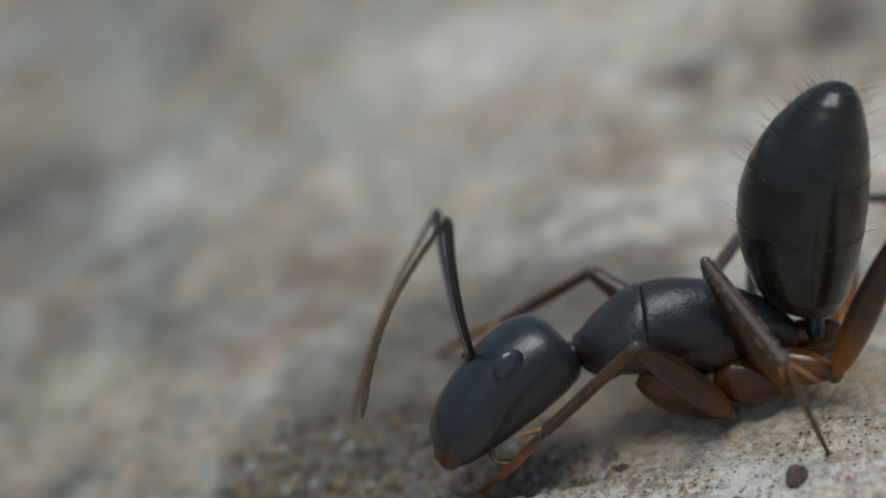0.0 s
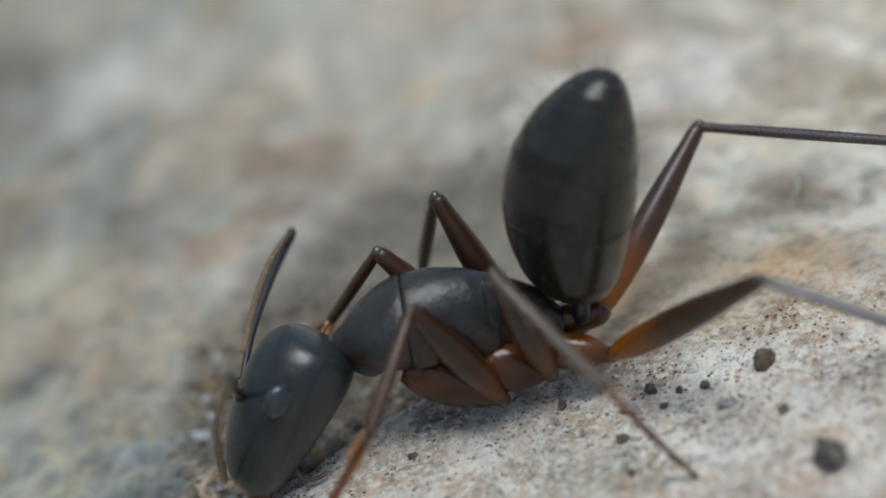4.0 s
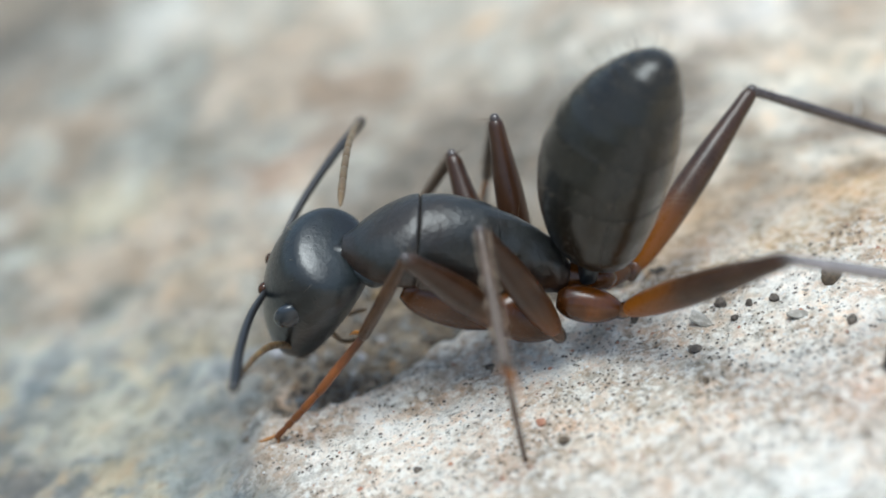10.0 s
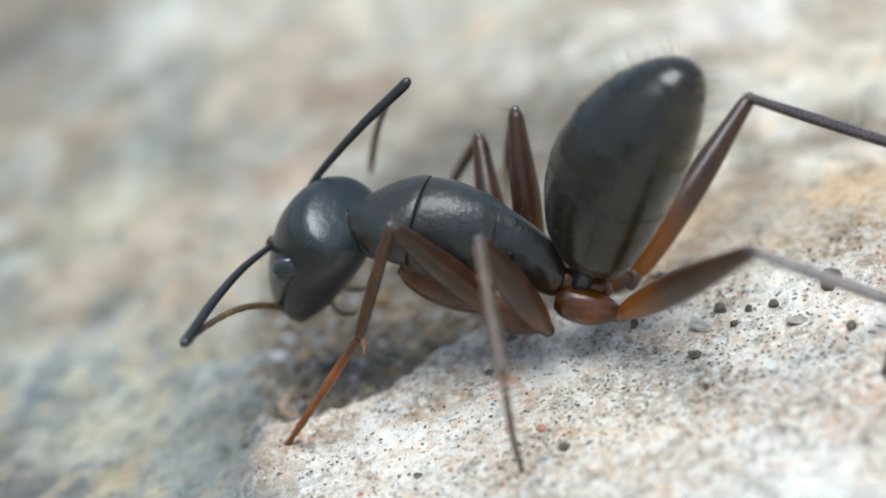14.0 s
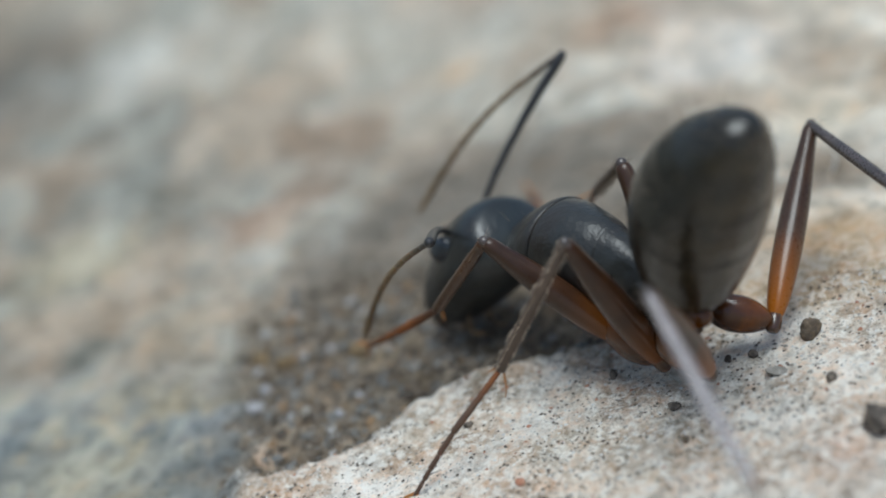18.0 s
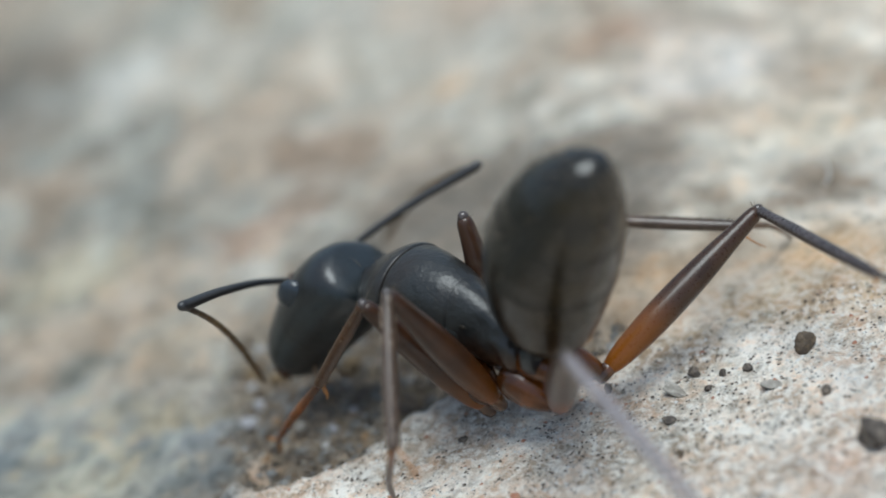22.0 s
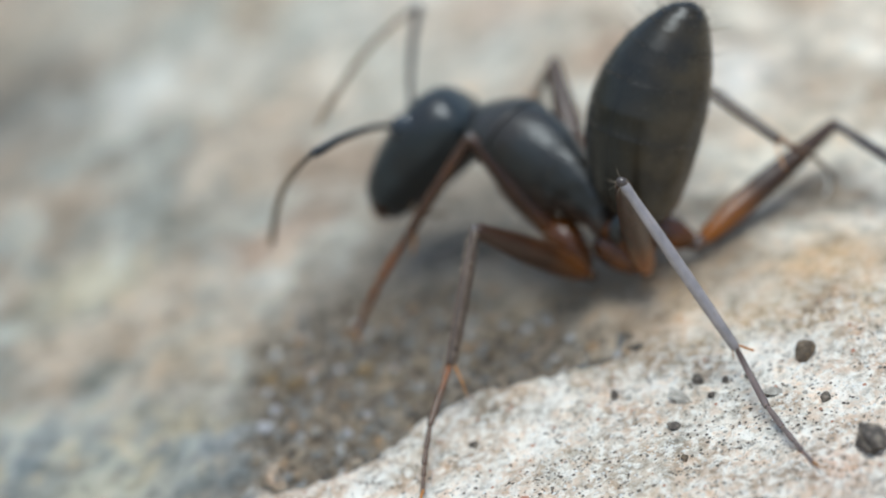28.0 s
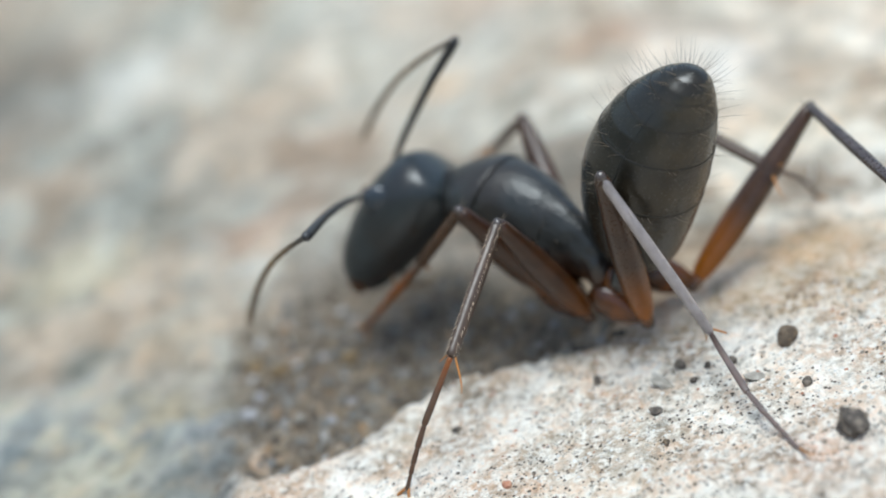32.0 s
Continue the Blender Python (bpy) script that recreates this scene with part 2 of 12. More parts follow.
# ---- mesh helpers ----
def part(name, bm, material, parent, label=""):
    """Links a bmesh as one smooth mesh object, under a thing or a part."""
    me = bpy.data.meshes.new(name)
    for f in bm.faces:
        f.smooth = True
    bm.to_mesh(me)
    bm.free()
    me.materials.append(material)
    ob = new(name, me)
    ob.parent = parent
    return tagged(ob, label)


def spline(rows, steps):
    """Catmull-Rom interpolation of rows of numbers, evenly in row index."""
    p = np.array(rows, float)
    out = []
    for u in np.linspace(0, len(p) - 1, steps):
        i = min(int(u), len(p) - 2)
        f = u - i
        a, b, c, d = p[max(i - 1, 0)], p[i], p[i + 1], p[min(i + 2, len(p) - 1)]
        out.append((0.5 * (2 * b + (c - a) * f + (2 * a - 5 * b + 4 * c - d) * f * f + (3 * b - a - 3 * c + d) * f ** 3)).tolist())
    return out


def loft(rows, steps=24, around=20, bm=None, move=None):
    """A closed body along x. Rows: x, y of the centre, half width, top z, bottom z, in millimetres."""
    bm = bm or bmesh.new()
    rings = []
    for x, yc, w, zt, zb in spline(rows, steps):
        ring = []
        for k in range(around):
            a = 2 * math.pi * k / around
            zc, h = (zt + zb) / 2, (zt - zb) / 2
            v = Vector((x, yc + max(w, 0.002) * math.cos(a), zc + max(h, 0.002) * math.sin(a))) * MM
            ring.append(bm.verts.new(move @ v if move else v))
        rings.append(ring)
    for r, s in zip(rings, rings[1:]):
        for k in range(around):
            bm.faces.new((r[k], s[k], s[(k + 1) % around], r[(k + 1) % around]))
    for ring, flip in ((rings[0], False), (rings[-1], True)):
        mid = bm.verts.new(sum((v.co for v in ring), Vector()) / around)
        for k in range(around):
            a, b = ring[k], ring[(k + 1) % around]
            bm.faces.new((a, b, mid) if not flip else (b, a, mid))
    bmesh.ops.recalc_face_normals(bm, faces=bm.faces)
    return bm


def tube(points, steps=14, around=10, bm=None):
    """A tapered tube through points (x, y, z, radius), in millimetres."""
    bm = bm or bmesh.new()
    rows = spline(points, steps)
    rings = []
    for i, (x, y, z, r) in enumerate(rows):
        p = Vector((x, y, z))
        way = Vector(rows[min(i + 1, len(rows) - 1)][:3]) - Vector(rows[max(i - 1, 0)][:3])
        side = way.cross(Vector((0.31, 0.2, 1.0))).normalized()
        up = side.cross(way).normalized()
        rings.append([bm.verts.new((p + max(r, 0.001) * (side * math.cos(2 * math.pi * k / around) + up * math.sin(2 * math.pi * k / around))) * MM) for k in range(around)])
    for r, s in zip(rings, rings[1:]):
        for k in range(around):
            bm.faces.new((r[k], s[k], s[(k + 1) % around], r[(k + 1) % around]))
    bm.faces.new(rings[0])
    bm.faces.new(rings[-1])
    bmesh.ops.recalc_face_normals(bm, faces=bm.faces)
    return bm


def ball(centre, radii, bm=None, sub=3, turn=None):
    bm = bm or bmesh.new()
    m = Matrix.Translation(Vector(centre) * MM) @ (turn or Matrix()) @ Matrix.Diagonal((*(Vector(radii) * MM), 1))
    bmesh.ops.create_icosphere(bm, subdivisions=sub, radius=1.0, matrix=m)
    return bm


def bristle(bm, root, way, length, radius=0.004):
    """One hair: a thin three-sided cone, bent a little."""
    root, way = Vector(root), Vector(way).normalized()
    side = way.orthogonal().normalized()
    other = way.cross(side)
    mid, tip = root + way * length * 0.5 + side * length * 0.02, root + way * length + side * length * 0.10
    rings = []
    for p, r in ((root, radius), (mid, radius * 0.7)):
        rings.append([bm.verts.new((p + r * (side * math.cos(a) + other * math.sin(a))) * MM) for a in (0, 2.1, 4.2)])
    end = bm.verts.new(tip * MM)
    for k in range(3):
        n = (k + 1) % 3
        bm.faces.new((rings[0][k], rings[0][n], rings[1][n], rings[1][k]))
        bm.faces.new((rings[1][k], rings[1][n], end))


# ---- the ground: one sheet of weathered limestone with a lime-mortar crust ----
SLOPE = 0.29
CRUST_EDGE = ((-3.4, -40), (-2.75, -9), (-2.75, -7.3), (-2.95, -6.8), (-3.25, -6.4), (-3.22, -5.9), (-3.33, -5.2), (-3.2, -4.85), (-3.0, -4.9), (-2.85, -5.05), (-2.5, -5.1), (-1.92, -5.12), (-1.5, -4.87), (-1.1, -4.6), (-0.77, -4.27), (-0.26, -4.04), (0.16, -3.81), (0.58, -4.06), (1.1, -3.86), (1.84, -3.86), (3.07, -3.97), (4.7, -4.05), (6, -4.05), (40, -3.0), (40, -40))
DIRT_EDGE = ((-3.3, -5.2), (-3.5, -3.3), (-3.45, -2.2), (-3.2, -1.2), (-2.5, -0.6), (-1.5, -0.5), (-0.4, -0.9), (0.7, -1.8), (1.6, -2.9), (2.2, -3.6), (1.84, -4.0), (0.5, -4.4), (-1, -4.9), (-2.8, -5.4))
BLUE_EDGE = ((-40, 1.0), (-9, 0.2), (-7.9, -0.6), (-5.7, -1.7), (-3.35, -2.3), (-3.15, -4.5), (-3.2, -6.2), (-2.75, -7.6), (-2.75, -9), (-3.4, -40), (-40, -40))
# outline of the darker grey-brown patch behind the hollow
DARK_PATCH_EDGE = ((-2.96, -1.44), (-2.7, -0.01), (-2.39, 1.14), (-1.64, 1.85), (-0.87, 2.69), (-0.17, 3.28), (1.51, 2.9), (2.95, 2.5), (3.85, 1.7), (4.0, 0.8), (3.4, -0.3), (2.6, -1.7), (1.7, -2.9), (0.6, -2.5))
# stains, with some painted light and shade among them: x, y, radius, red, green, blue, strength
STAINS_AND_SHADING = (
    ((-0.1, 6.9, 0.55), (0.65, 0.41, 0.19), 0.8), ((-2.6, 5.2, 1.3), (0.38, 0.30, 0.24), 0.75), ((-3.6, 2.4, 0.8), (0.45, 0.31, 0.24), 0.6),
    ((-6.7, 4.4, 0.9), (0.38, 0.40, 0.39), 0.7), ((3.1, 6.2, 0.9), (0.50, 0.34, 0.25), 0.55), ((5.6, -0.9, 0.8), (0.30, 0.25, 0.21), 0.75),
    ((-6.9, 11.2, 1.8), (0.75, 0.78, 0.78), 0.7), ((4.4, 4.3, 1.3), (0.83, 0.81, 0.80), 0.8), ((5.8, 1.2, 1.0), (0.83, 0.78, 0.69), 0.8),
    ((5.6, -2.4, 0.7), (0.62, 0.41, 0.22), 0.6), ((-2.2, 9.4, 1.4), (0.75, 0.75, 0.71), 0.7), ((-4.9, 9.2, 1.2), (0.47, 0.41, 0.34), 0.5),
), (
    ((-2.3, -3.2, 0.6), (0.40, 0.27, 0.15), 0.55), ((-1.6, -2.2, 0.5), (0.30, 0.24, 0.16), 0.5), ((1.5, -1.8, 0.9), (0.36, 0.285, 0.20), 0.5), ((2.9, -2.4, 0.8), (0.52, 0.38, 0.24), 0.5),
    ((-0.7, 9.6, 1.1), (0.43, 0.39, 0.34), 0.6), ((-4.7, -0.5, 0.9), (0.47, 0.40, 0.31), 0.5), ((-7.0, 2.4, 1.0), (0.65, 0.60, 0.47), 0.6),
    ((-8.9, 9.2, 0.9), (0.28, 0.24, 0.20), 0.7), ((4.4, 9.8, 0.75), (0.13, 0.11, 0.09), 0.87), ((-9.3, 16, 2.2), (0.69, 0.66, 0.60), 0.6), ((-0.6, 14.4, 2.6), (0.88, 0.86, 0.83), 0.7), ((3.2, 13.6, 1.8), (0.88, 0.85, 0.80), 0.6),
    ((-11.5, 15, 1.8), (0.40, 0.35, 0.28), 0.6), ((-4.8, 15.5, 2.2), (0.43, 0.39, 0.31), 0.5), ((7.5, 11.9, 1.5), (0.15, 0.125, 0.11), 0.87),
    ((1.2, 10.6, 1.0), (0.53, 0.38, 0.30), 0.5), ((-5.4, 10.6, 1.3), (0.72, 0.70, 0.65), 0.6), ((-2.8, 3.2, 0.9), (0.40, 0.31, 0.25), 0.6),
 # the first paints the lens vignette's dark corner onto the ground
 ((-10.8, 12.9, 2.6), (0.13, 0.115, 0.10), 0.8), ((5.75, -0.6, 0.8), (0.27, 0.22, 0.17), 0.7), ((5.5, -2.7, 0.8), (0.62, 0.45, 0.28), 0.6),
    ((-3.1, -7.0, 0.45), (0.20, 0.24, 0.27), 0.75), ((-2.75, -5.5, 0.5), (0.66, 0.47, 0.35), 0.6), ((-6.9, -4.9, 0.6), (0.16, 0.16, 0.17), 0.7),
    # the first two put the ant's shadow, along with grit, into the crust's colour
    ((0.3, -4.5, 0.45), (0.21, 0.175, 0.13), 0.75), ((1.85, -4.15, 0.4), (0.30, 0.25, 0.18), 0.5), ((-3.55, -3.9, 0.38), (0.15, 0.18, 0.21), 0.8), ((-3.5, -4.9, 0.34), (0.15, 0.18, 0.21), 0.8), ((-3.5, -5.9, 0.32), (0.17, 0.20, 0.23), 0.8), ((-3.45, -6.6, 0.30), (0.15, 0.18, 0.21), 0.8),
), (
    # the first whitens the crust in place of a patch of direct sun
    ((3.7, -9.9, 2.1), (0.90, 0.895, 0.88), 0.9), ((4.7, -7.7, 0.6), (0.70, 0.45, 0.34), 0.6), ((0.5, -7.2, 0.7), (0.65, 0.47, 0.36), 0.55),
    ((-2.9, -7.2, 0.45), (0.30, 0.33, 0.35), 0.8), ((-6.2, -6.2, 0.8), (0.19, 0.18, 0.18), 0.7), ((-4.4, -5.0, 0.8), (0.35, 0.39, 0.40), 0.6),
    ((-3.6, -5.4, 0.5), (0.28, 0.30, 0.33), 0.7), ((-6.0, -3.6, 0.9), (0.62, 0.59, 0.47), 0.5), ((-3.7, -3.1, 0.5), (0.28, 0.30, 0.33), 0.7),
    ((1.9, -7.7, 0.9), (0.68, 0.53, 0.39), 0.5), ((0.0, -5.0, 0.6), (0.50, 0.39, 0.30), 0.5), ((2.9, -3.2, 0.9), (0.62, 0.45, 0.30), 0.5),
    ((-3.0, -4.4, 0.35), (0.60, 0.46, 0.36), 0.6), ((-1.0, -8.6, 0.8), (0.58, 0.50, 0.41), 0.4),
)


def inside(px, py, edge):
    """Signed distance to a closed outline, positive within, for arrays."""
    best = np.full(px.shape, 1e9)
    odd = np.zeros(px.shape, bool)
    for (x0, y0), (x1, y1) in zip(edge, edge[1:] + edge[:1]):
        dx, dy = x1 - x0, y1 - y0
        u = np.clip(((px - x0) * dx + (py - y0) * dy) / (dx * dx + dy * dy), 0, 1)
        best = np.minimum(best, np.hypot(px - x0 - u * dx, py - y0 - u * dy))
        if y0 != y1:
            odd ^= ((y0 > py) != (y1 > py)) & (px < dx * (py - y0) / dy + x0)
    return np.where(odd, best, -best)


def field(px, py, size, octaves, seed):
    """Smooth noise about 0, for arrays, with the largest lumps of that size."""
    rng = np.random.default_rng(seed)
    total, amp = np.zeros(px.shape), 1.0
    for _ in range(octaves):
        table = rng.random((256, 256)) * 2 - 1
        ang = rng.random() * 6.28
        u = (px * math.cos(ang) + py * math.sin(ang)) / size + 37.3
        v = (py * math.cos(ang) - px * math.sin(ang)) / size + 11.9
        iu, iv = np.floor(u).astype(int), np.floor(v).astype(int)
        fu, fv = u - iu, v - iv
        fu, fv = fu * fu * (3 - 2 * fu), fv * fv * (3 - 2 * fv)
        a, b = table[iu % 256, iv % 256], table[(iu + 1) % 256, iv % 256]
        c, d = table[iu % 256, (iv + 1) % 256], table[(iu + 1) % 256, (iv + 1) % 256]
        total += amp * ((a * (1 - fu) + b * fu) * (1 - fv) + (c * (1 - fu) + d * fu) * fv)
        size, amp = size / 2.03, amp * 0.55
    return total


def soft(d, width):
    u = np.clip(d / width * 0.5 + 0.5, 0, 1)
    return u * u * (3 - 2 * u)


def masks(px, py):
    wob = 0.22 * field(px, py, 0.8, 3, 5)
    return (soft(inside(px, py, CRUST_EDGE) + wob + 0.5 * np.clip((px - 1.0) / 3.0, 0, 1), 0.32 + 1.5 * np.clip((px - 1.0) / 3.0, 0, 1)), soft(inside(px, py, DIRT_EDGE) + 2.0 * wob, 0.9), soft(inside(px, py, BLUE_EDGE) + wob, 1.1))


def height(px, py):
    """The ground's height over (x, y), in millimetres, for arrays."""
    crust, dirt, blue = masks(px, py)
    far = np.clip((py + 3.5) / 8, 0, 1)
    z = SLOPE * 60 * np.tanh(px / 60)
    z = z + (0.05 + 0.30 * far) * field(px, py, 2.6, 4, 8) + 0.035 * field(px, py, 0.45, 3, 9) + 0.03 * field(px, py, 0.14, 2, 10)
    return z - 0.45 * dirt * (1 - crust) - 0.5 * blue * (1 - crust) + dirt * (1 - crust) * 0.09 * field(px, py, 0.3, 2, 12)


def height_at(x, y):
    return float(height(np.array([x], float), np.array([y], float))[0])


def graded(a, b, step, reach):
    core = list(np.arange(a, b + step / 2, step))
    lo, hi, s = [], [], step
    while core[-1] + sum(hi) < reach:
        s *= 1.13
        hi.append(s)
    return np.concatenate((a - np.cumsum(hi)[::-1], core, core[-1] + np.cumsum(hi)))


def build_ground():
    xs, ys = graded(-8.0, 8.0, 0.05, 140), graded(-11.0, 3.0, 0.05, 140)
    gx, gy = np.meshgrid(xs, ys)
    px, py = gx.ravel(), gy.ravel()
    nx, ny = len(xs), len(ys)
    co = np.stack((px, py, height(px, py)), 1) * MM
    i = (np.arange(ny - 1)[:, None] * nx + np.arange(nx - 1)[None]).ravel()
    quads = np.stack((i, i + 1, i + nx + 1, i + nx), 1)
    me = bpy.data.meshes.new("ground")
    me.vertices.add(len(co))
    me.vertices.foreach_set("co", co.ravel())
    me.loops.add(quads.size)
    me.loops.foreach_set("vertex_index", quads.ravel())
    me.polygons.add(len(quads))
    me.polygons.foreach_set("loop_start", np.arange(len(quads)) * 4)
    me.polygons.foreach_set("use_smooth", np.ones(len(quads), bool))
    me.update(calc_edges=True)
    crust, dirt, blue = masks(px, py)
    n1, n2, n3 = field(px, py, 2.2, 4, 21), field(px, py, 0.7, 4, 22), field(px, py, 1.3, 4, 23)
    col = np.empty((len(px), 3))
    # base tone, darker to the left, which takes in some lens vignetting
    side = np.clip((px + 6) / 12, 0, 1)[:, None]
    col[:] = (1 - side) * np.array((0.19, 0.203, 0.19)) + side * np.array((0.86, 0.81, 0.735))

    # far-left ground darkened further to paint in the vignette
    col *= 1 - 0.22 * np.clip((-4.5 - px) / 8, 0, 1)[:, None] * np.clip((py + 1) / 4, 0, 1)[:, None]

    def lay(colour, w):
        col[:] = col * (1 - w[:, None]) + np.array(colour) * w[:, None]

    lay((0.42, 0.34, 0.27), np.clip(n1 * 2.1 - 0.32, 0, 0.75))
    lay((0.88, 0.87, 0.85), np.clip(-n1 * 2.1 - 0.1, 0, 0.8) * (0.2 + 0.8 * side[:, 0]))
    lay((0.82, 0.79, 0.74), np.clip(n2 * 1.7 - 0.15, 0, 0.55) * (0.2 + 0.8 * side[:, 0]))
    lay((0.36, 0.31, 0.26), np.clip(-n2 * 1.7 - 0.2, 0, 0.5))
    lay((0.62, 0.50, 0.40), np.clip(n3 * 1.3 - 0.2, 0, 0.5))
    lay((0.52, 0.56, 0.55), np.clip(-n3 * 1.3 - 0.2, 0, 0.5) * (1.2 - side[:, 0]))
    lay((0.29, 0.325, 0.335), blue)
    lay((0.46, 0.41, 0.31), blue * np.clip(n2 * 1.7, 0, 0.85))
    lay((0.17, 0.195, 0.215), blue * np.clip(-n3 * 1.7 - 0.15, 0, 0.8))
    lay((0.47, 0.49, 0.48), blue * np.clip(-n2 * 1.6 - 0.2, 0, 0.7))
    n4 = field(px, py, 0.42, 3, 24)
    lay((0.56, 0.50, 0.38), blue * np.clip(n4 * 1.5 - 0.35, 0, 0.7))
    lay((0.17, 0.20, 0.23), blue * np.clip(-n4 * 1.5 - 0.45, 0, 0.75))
    dark_patch = soft(inside(px, py, DARK_PATCH_EDGE) + 0.45 * n3, 0.9)
    lay((0.205, 0.190, 0.172), dark_patch * 0.88)
    lay((0.30, 0.27, 0.24), dark_patch * np.clip(n2 * 1.5 - 0.2, 0, 0.6))
    lay((0.19, 0.153, 0.110), dirt * 0.92)
    lay((0.40, 0.36, 0.32), dirt * np.clip(n2 * 1.4 - 0.2, 0, 0.7))
    lay((0.83, 0.785, 0.745), crust)
    edge = np.clip(inside(px, py, CRUST_EDGE), 0, 9)
    lay((0.56, 0.43, 0.34), crust * np.clip(1.3 - edge / 1.5, 0, 1) * np.clip(-px * 0.5 - 0.2, 0, 1) * 0.75)
    # brown back rim; its left stretch also colours in the shade under the ant
    lay((0.47, 0.375, 0.25), np.clip(crust * 2, 0, 1) * np.clip(1.1 - edge / 0.9, 0, 1) * np.clip((px + 1.3) / 1.0, 0, 1) * np.clip(0.55 + n2, 0.2, 0.9))
    lay((0.60, 0.46, 0.36), crust * np.clip(n2 * 1.4 - 0.1, 0, 0.75))
    lay((0.50, 0.47, 0.42), crust * np.clip(n3 * 1.4 - 0.35, 0, 0.6))
    lay((0.90, 0.87, 0.86), crust * np.clip(-n2 * 1.3, 0, 0.85))
    lobe = crust * np.clip((-2.5 - px) / 0.5, 0, 1) * np.clip((py + 7.6) / 0.8, 0, 1)
    lay((0.52, 0.42, 0.33), lobe * 0.8)
    for spots in STAINS_AND_SHADING:
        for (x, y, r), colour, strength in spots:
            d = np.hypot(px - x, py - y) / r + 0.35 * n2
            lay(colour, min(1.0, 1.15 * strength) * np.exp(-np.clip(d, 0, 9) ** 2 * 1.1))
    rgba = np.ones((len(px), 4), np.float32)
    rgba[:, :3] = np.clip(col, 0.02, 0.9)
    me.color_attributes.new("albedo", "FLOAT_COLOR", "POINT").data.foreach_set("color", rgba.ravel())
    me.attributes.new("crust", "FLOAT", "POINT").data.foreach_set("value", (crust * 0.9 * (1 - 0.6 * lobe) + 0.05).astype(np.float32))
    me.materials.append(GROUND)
    return tagged(new("ground", me), "weathered limestone slab with a pale speckled mortar crust", "ground", kind="structure")


ground = build_ground()


# ---- pebbles and grit lying on the ground ----
def rock(name, x, y, rx, ry, rz, material, seed, sink=0.25, sub=4):
    """A single irregular stone resting on the ground; sizes in millimetres."""
    bm = bmesh.new()
    bmesh.ops.create_icosphere(bm, subdivisions=sub, radius=1.0)
    chips = random.Random(seed)
    facets = [(Vector((chips.gauss(0, 1), chips.gauss(0, 1), chips.gauss(0, 1))).normalized(), chips.uniform(0.62, 0.86)) for _ in range(11)]
    for v in bm.verts:
        for way, d in facets:
            over = v.co.dot(way) - d
            if over > 0:
                v.co -= way * over * 0.9
        n = noise.fractal(v.co * 1.3 + Vector((seed * 7.1, 3.3, 1.7)), 0.8, 2.0, 4)
        p = v.co * (1 + 0.22 * n + 0.07 * noise.fractal(v.co * 5.5 + Vector((seed, 1.1, 2.2)), 0.7, 2.0, 3))
        v.co = Vector((p.x * rx, p.y * ry, p.z * rz)) * MM
    for f in bm.faces:
        f.smooth = True
    me = bpy.data.meshes.new(name)
    bm.to_mesh(me)
    bm.free()
    me.materials.append(material)
    ob = new(name, me)
    ob.matrix_world = mm(x, y, height_at(x, y) + rz * (1 - 2 * sink), 0, -16, seed * 47)
    return ob


PEBBLES = (
    (4.73, -4.99, 0.17, 0.17, 0.20, BROWN_STONE, "round dark brown pebble on the pale crust"),
    (5.19, -7.35, 0.24, 0.22, 0.19, DARK_STONE, "large dark grey pebble on the pale crust"),
    (3.25, -4.93, 0.09, 0.09, 0.09, DARK_STONE, "small black grain on the pale crust"),
    (3.39, -5.41, 0.06, 0.06, 0.06, DARK_STONE, "small black grain on the pale crust"),
    (2.81, -5.91, 0.15, 0.09, 0.055, DARK_STONE, "flat black stone chip on the pale crust"),
    (2.87, -6.72, 0.085, 0.06, 0.05, BROWN_STONE, "small dark brown grain on the crust"),
    (4.82, -6.15, 0.08, 0.08, 0.08, DARK_STONE, "small black grain on the pale crust"),
    (0.05, -5.31, 0.08, 0.06, 0.05, DARK_STONE, "dark stone chip in a hollow of the crust"),
)
PEBBLES_B = (
    (3.62, -5.12, 0.06, 0.06, 0.06, DARK_STONE, "small black grain on the pale crust"),
    (3.93, -5.2, 0.08, 0.08, 0.07, DARK_STONE, "small dark brown grain on the crust"),
    (2.97, -5.25, 0.22, 0.14, 0.05, GREY_STONE, "flat grey stone flake on the crust"),
    (4.19, -5.71, 0.20, 0.13, 0.05, GREY_STONE, "flat grey stone flake on the crust"),
    (1.01, -7.38, 0.10, 0.08, 0.05, BROWN_STONE, "dark brown stone chip on the crust"),
    (2.07, -4.91, 0.06, 0.06, 0.10, DARK_STONE, "small upright black grain on the crust"),
    (-0.91, -7.24, 0.06, 0.06, 0.05, DARK_STONE, "small black grain on the pale crust"),
    (4.61, -8.57, 0.05, 0.05, 0.05, DARK_STONE, "small black grain on the pale crust"),
    (0.72, -6.83, 0.07, 0.06, 0.05, RUST_STONE, "small brick-red grain on the crust"),
)
for k, (x, y, rx, ry, rz, mat, label) in enumerate(PEBBLES + PEBBLES_B):
    tagged(rock("pebble", x, y, rx, ry, rz, mat, k + 1), label, "pebble", "pebbles on the crust")


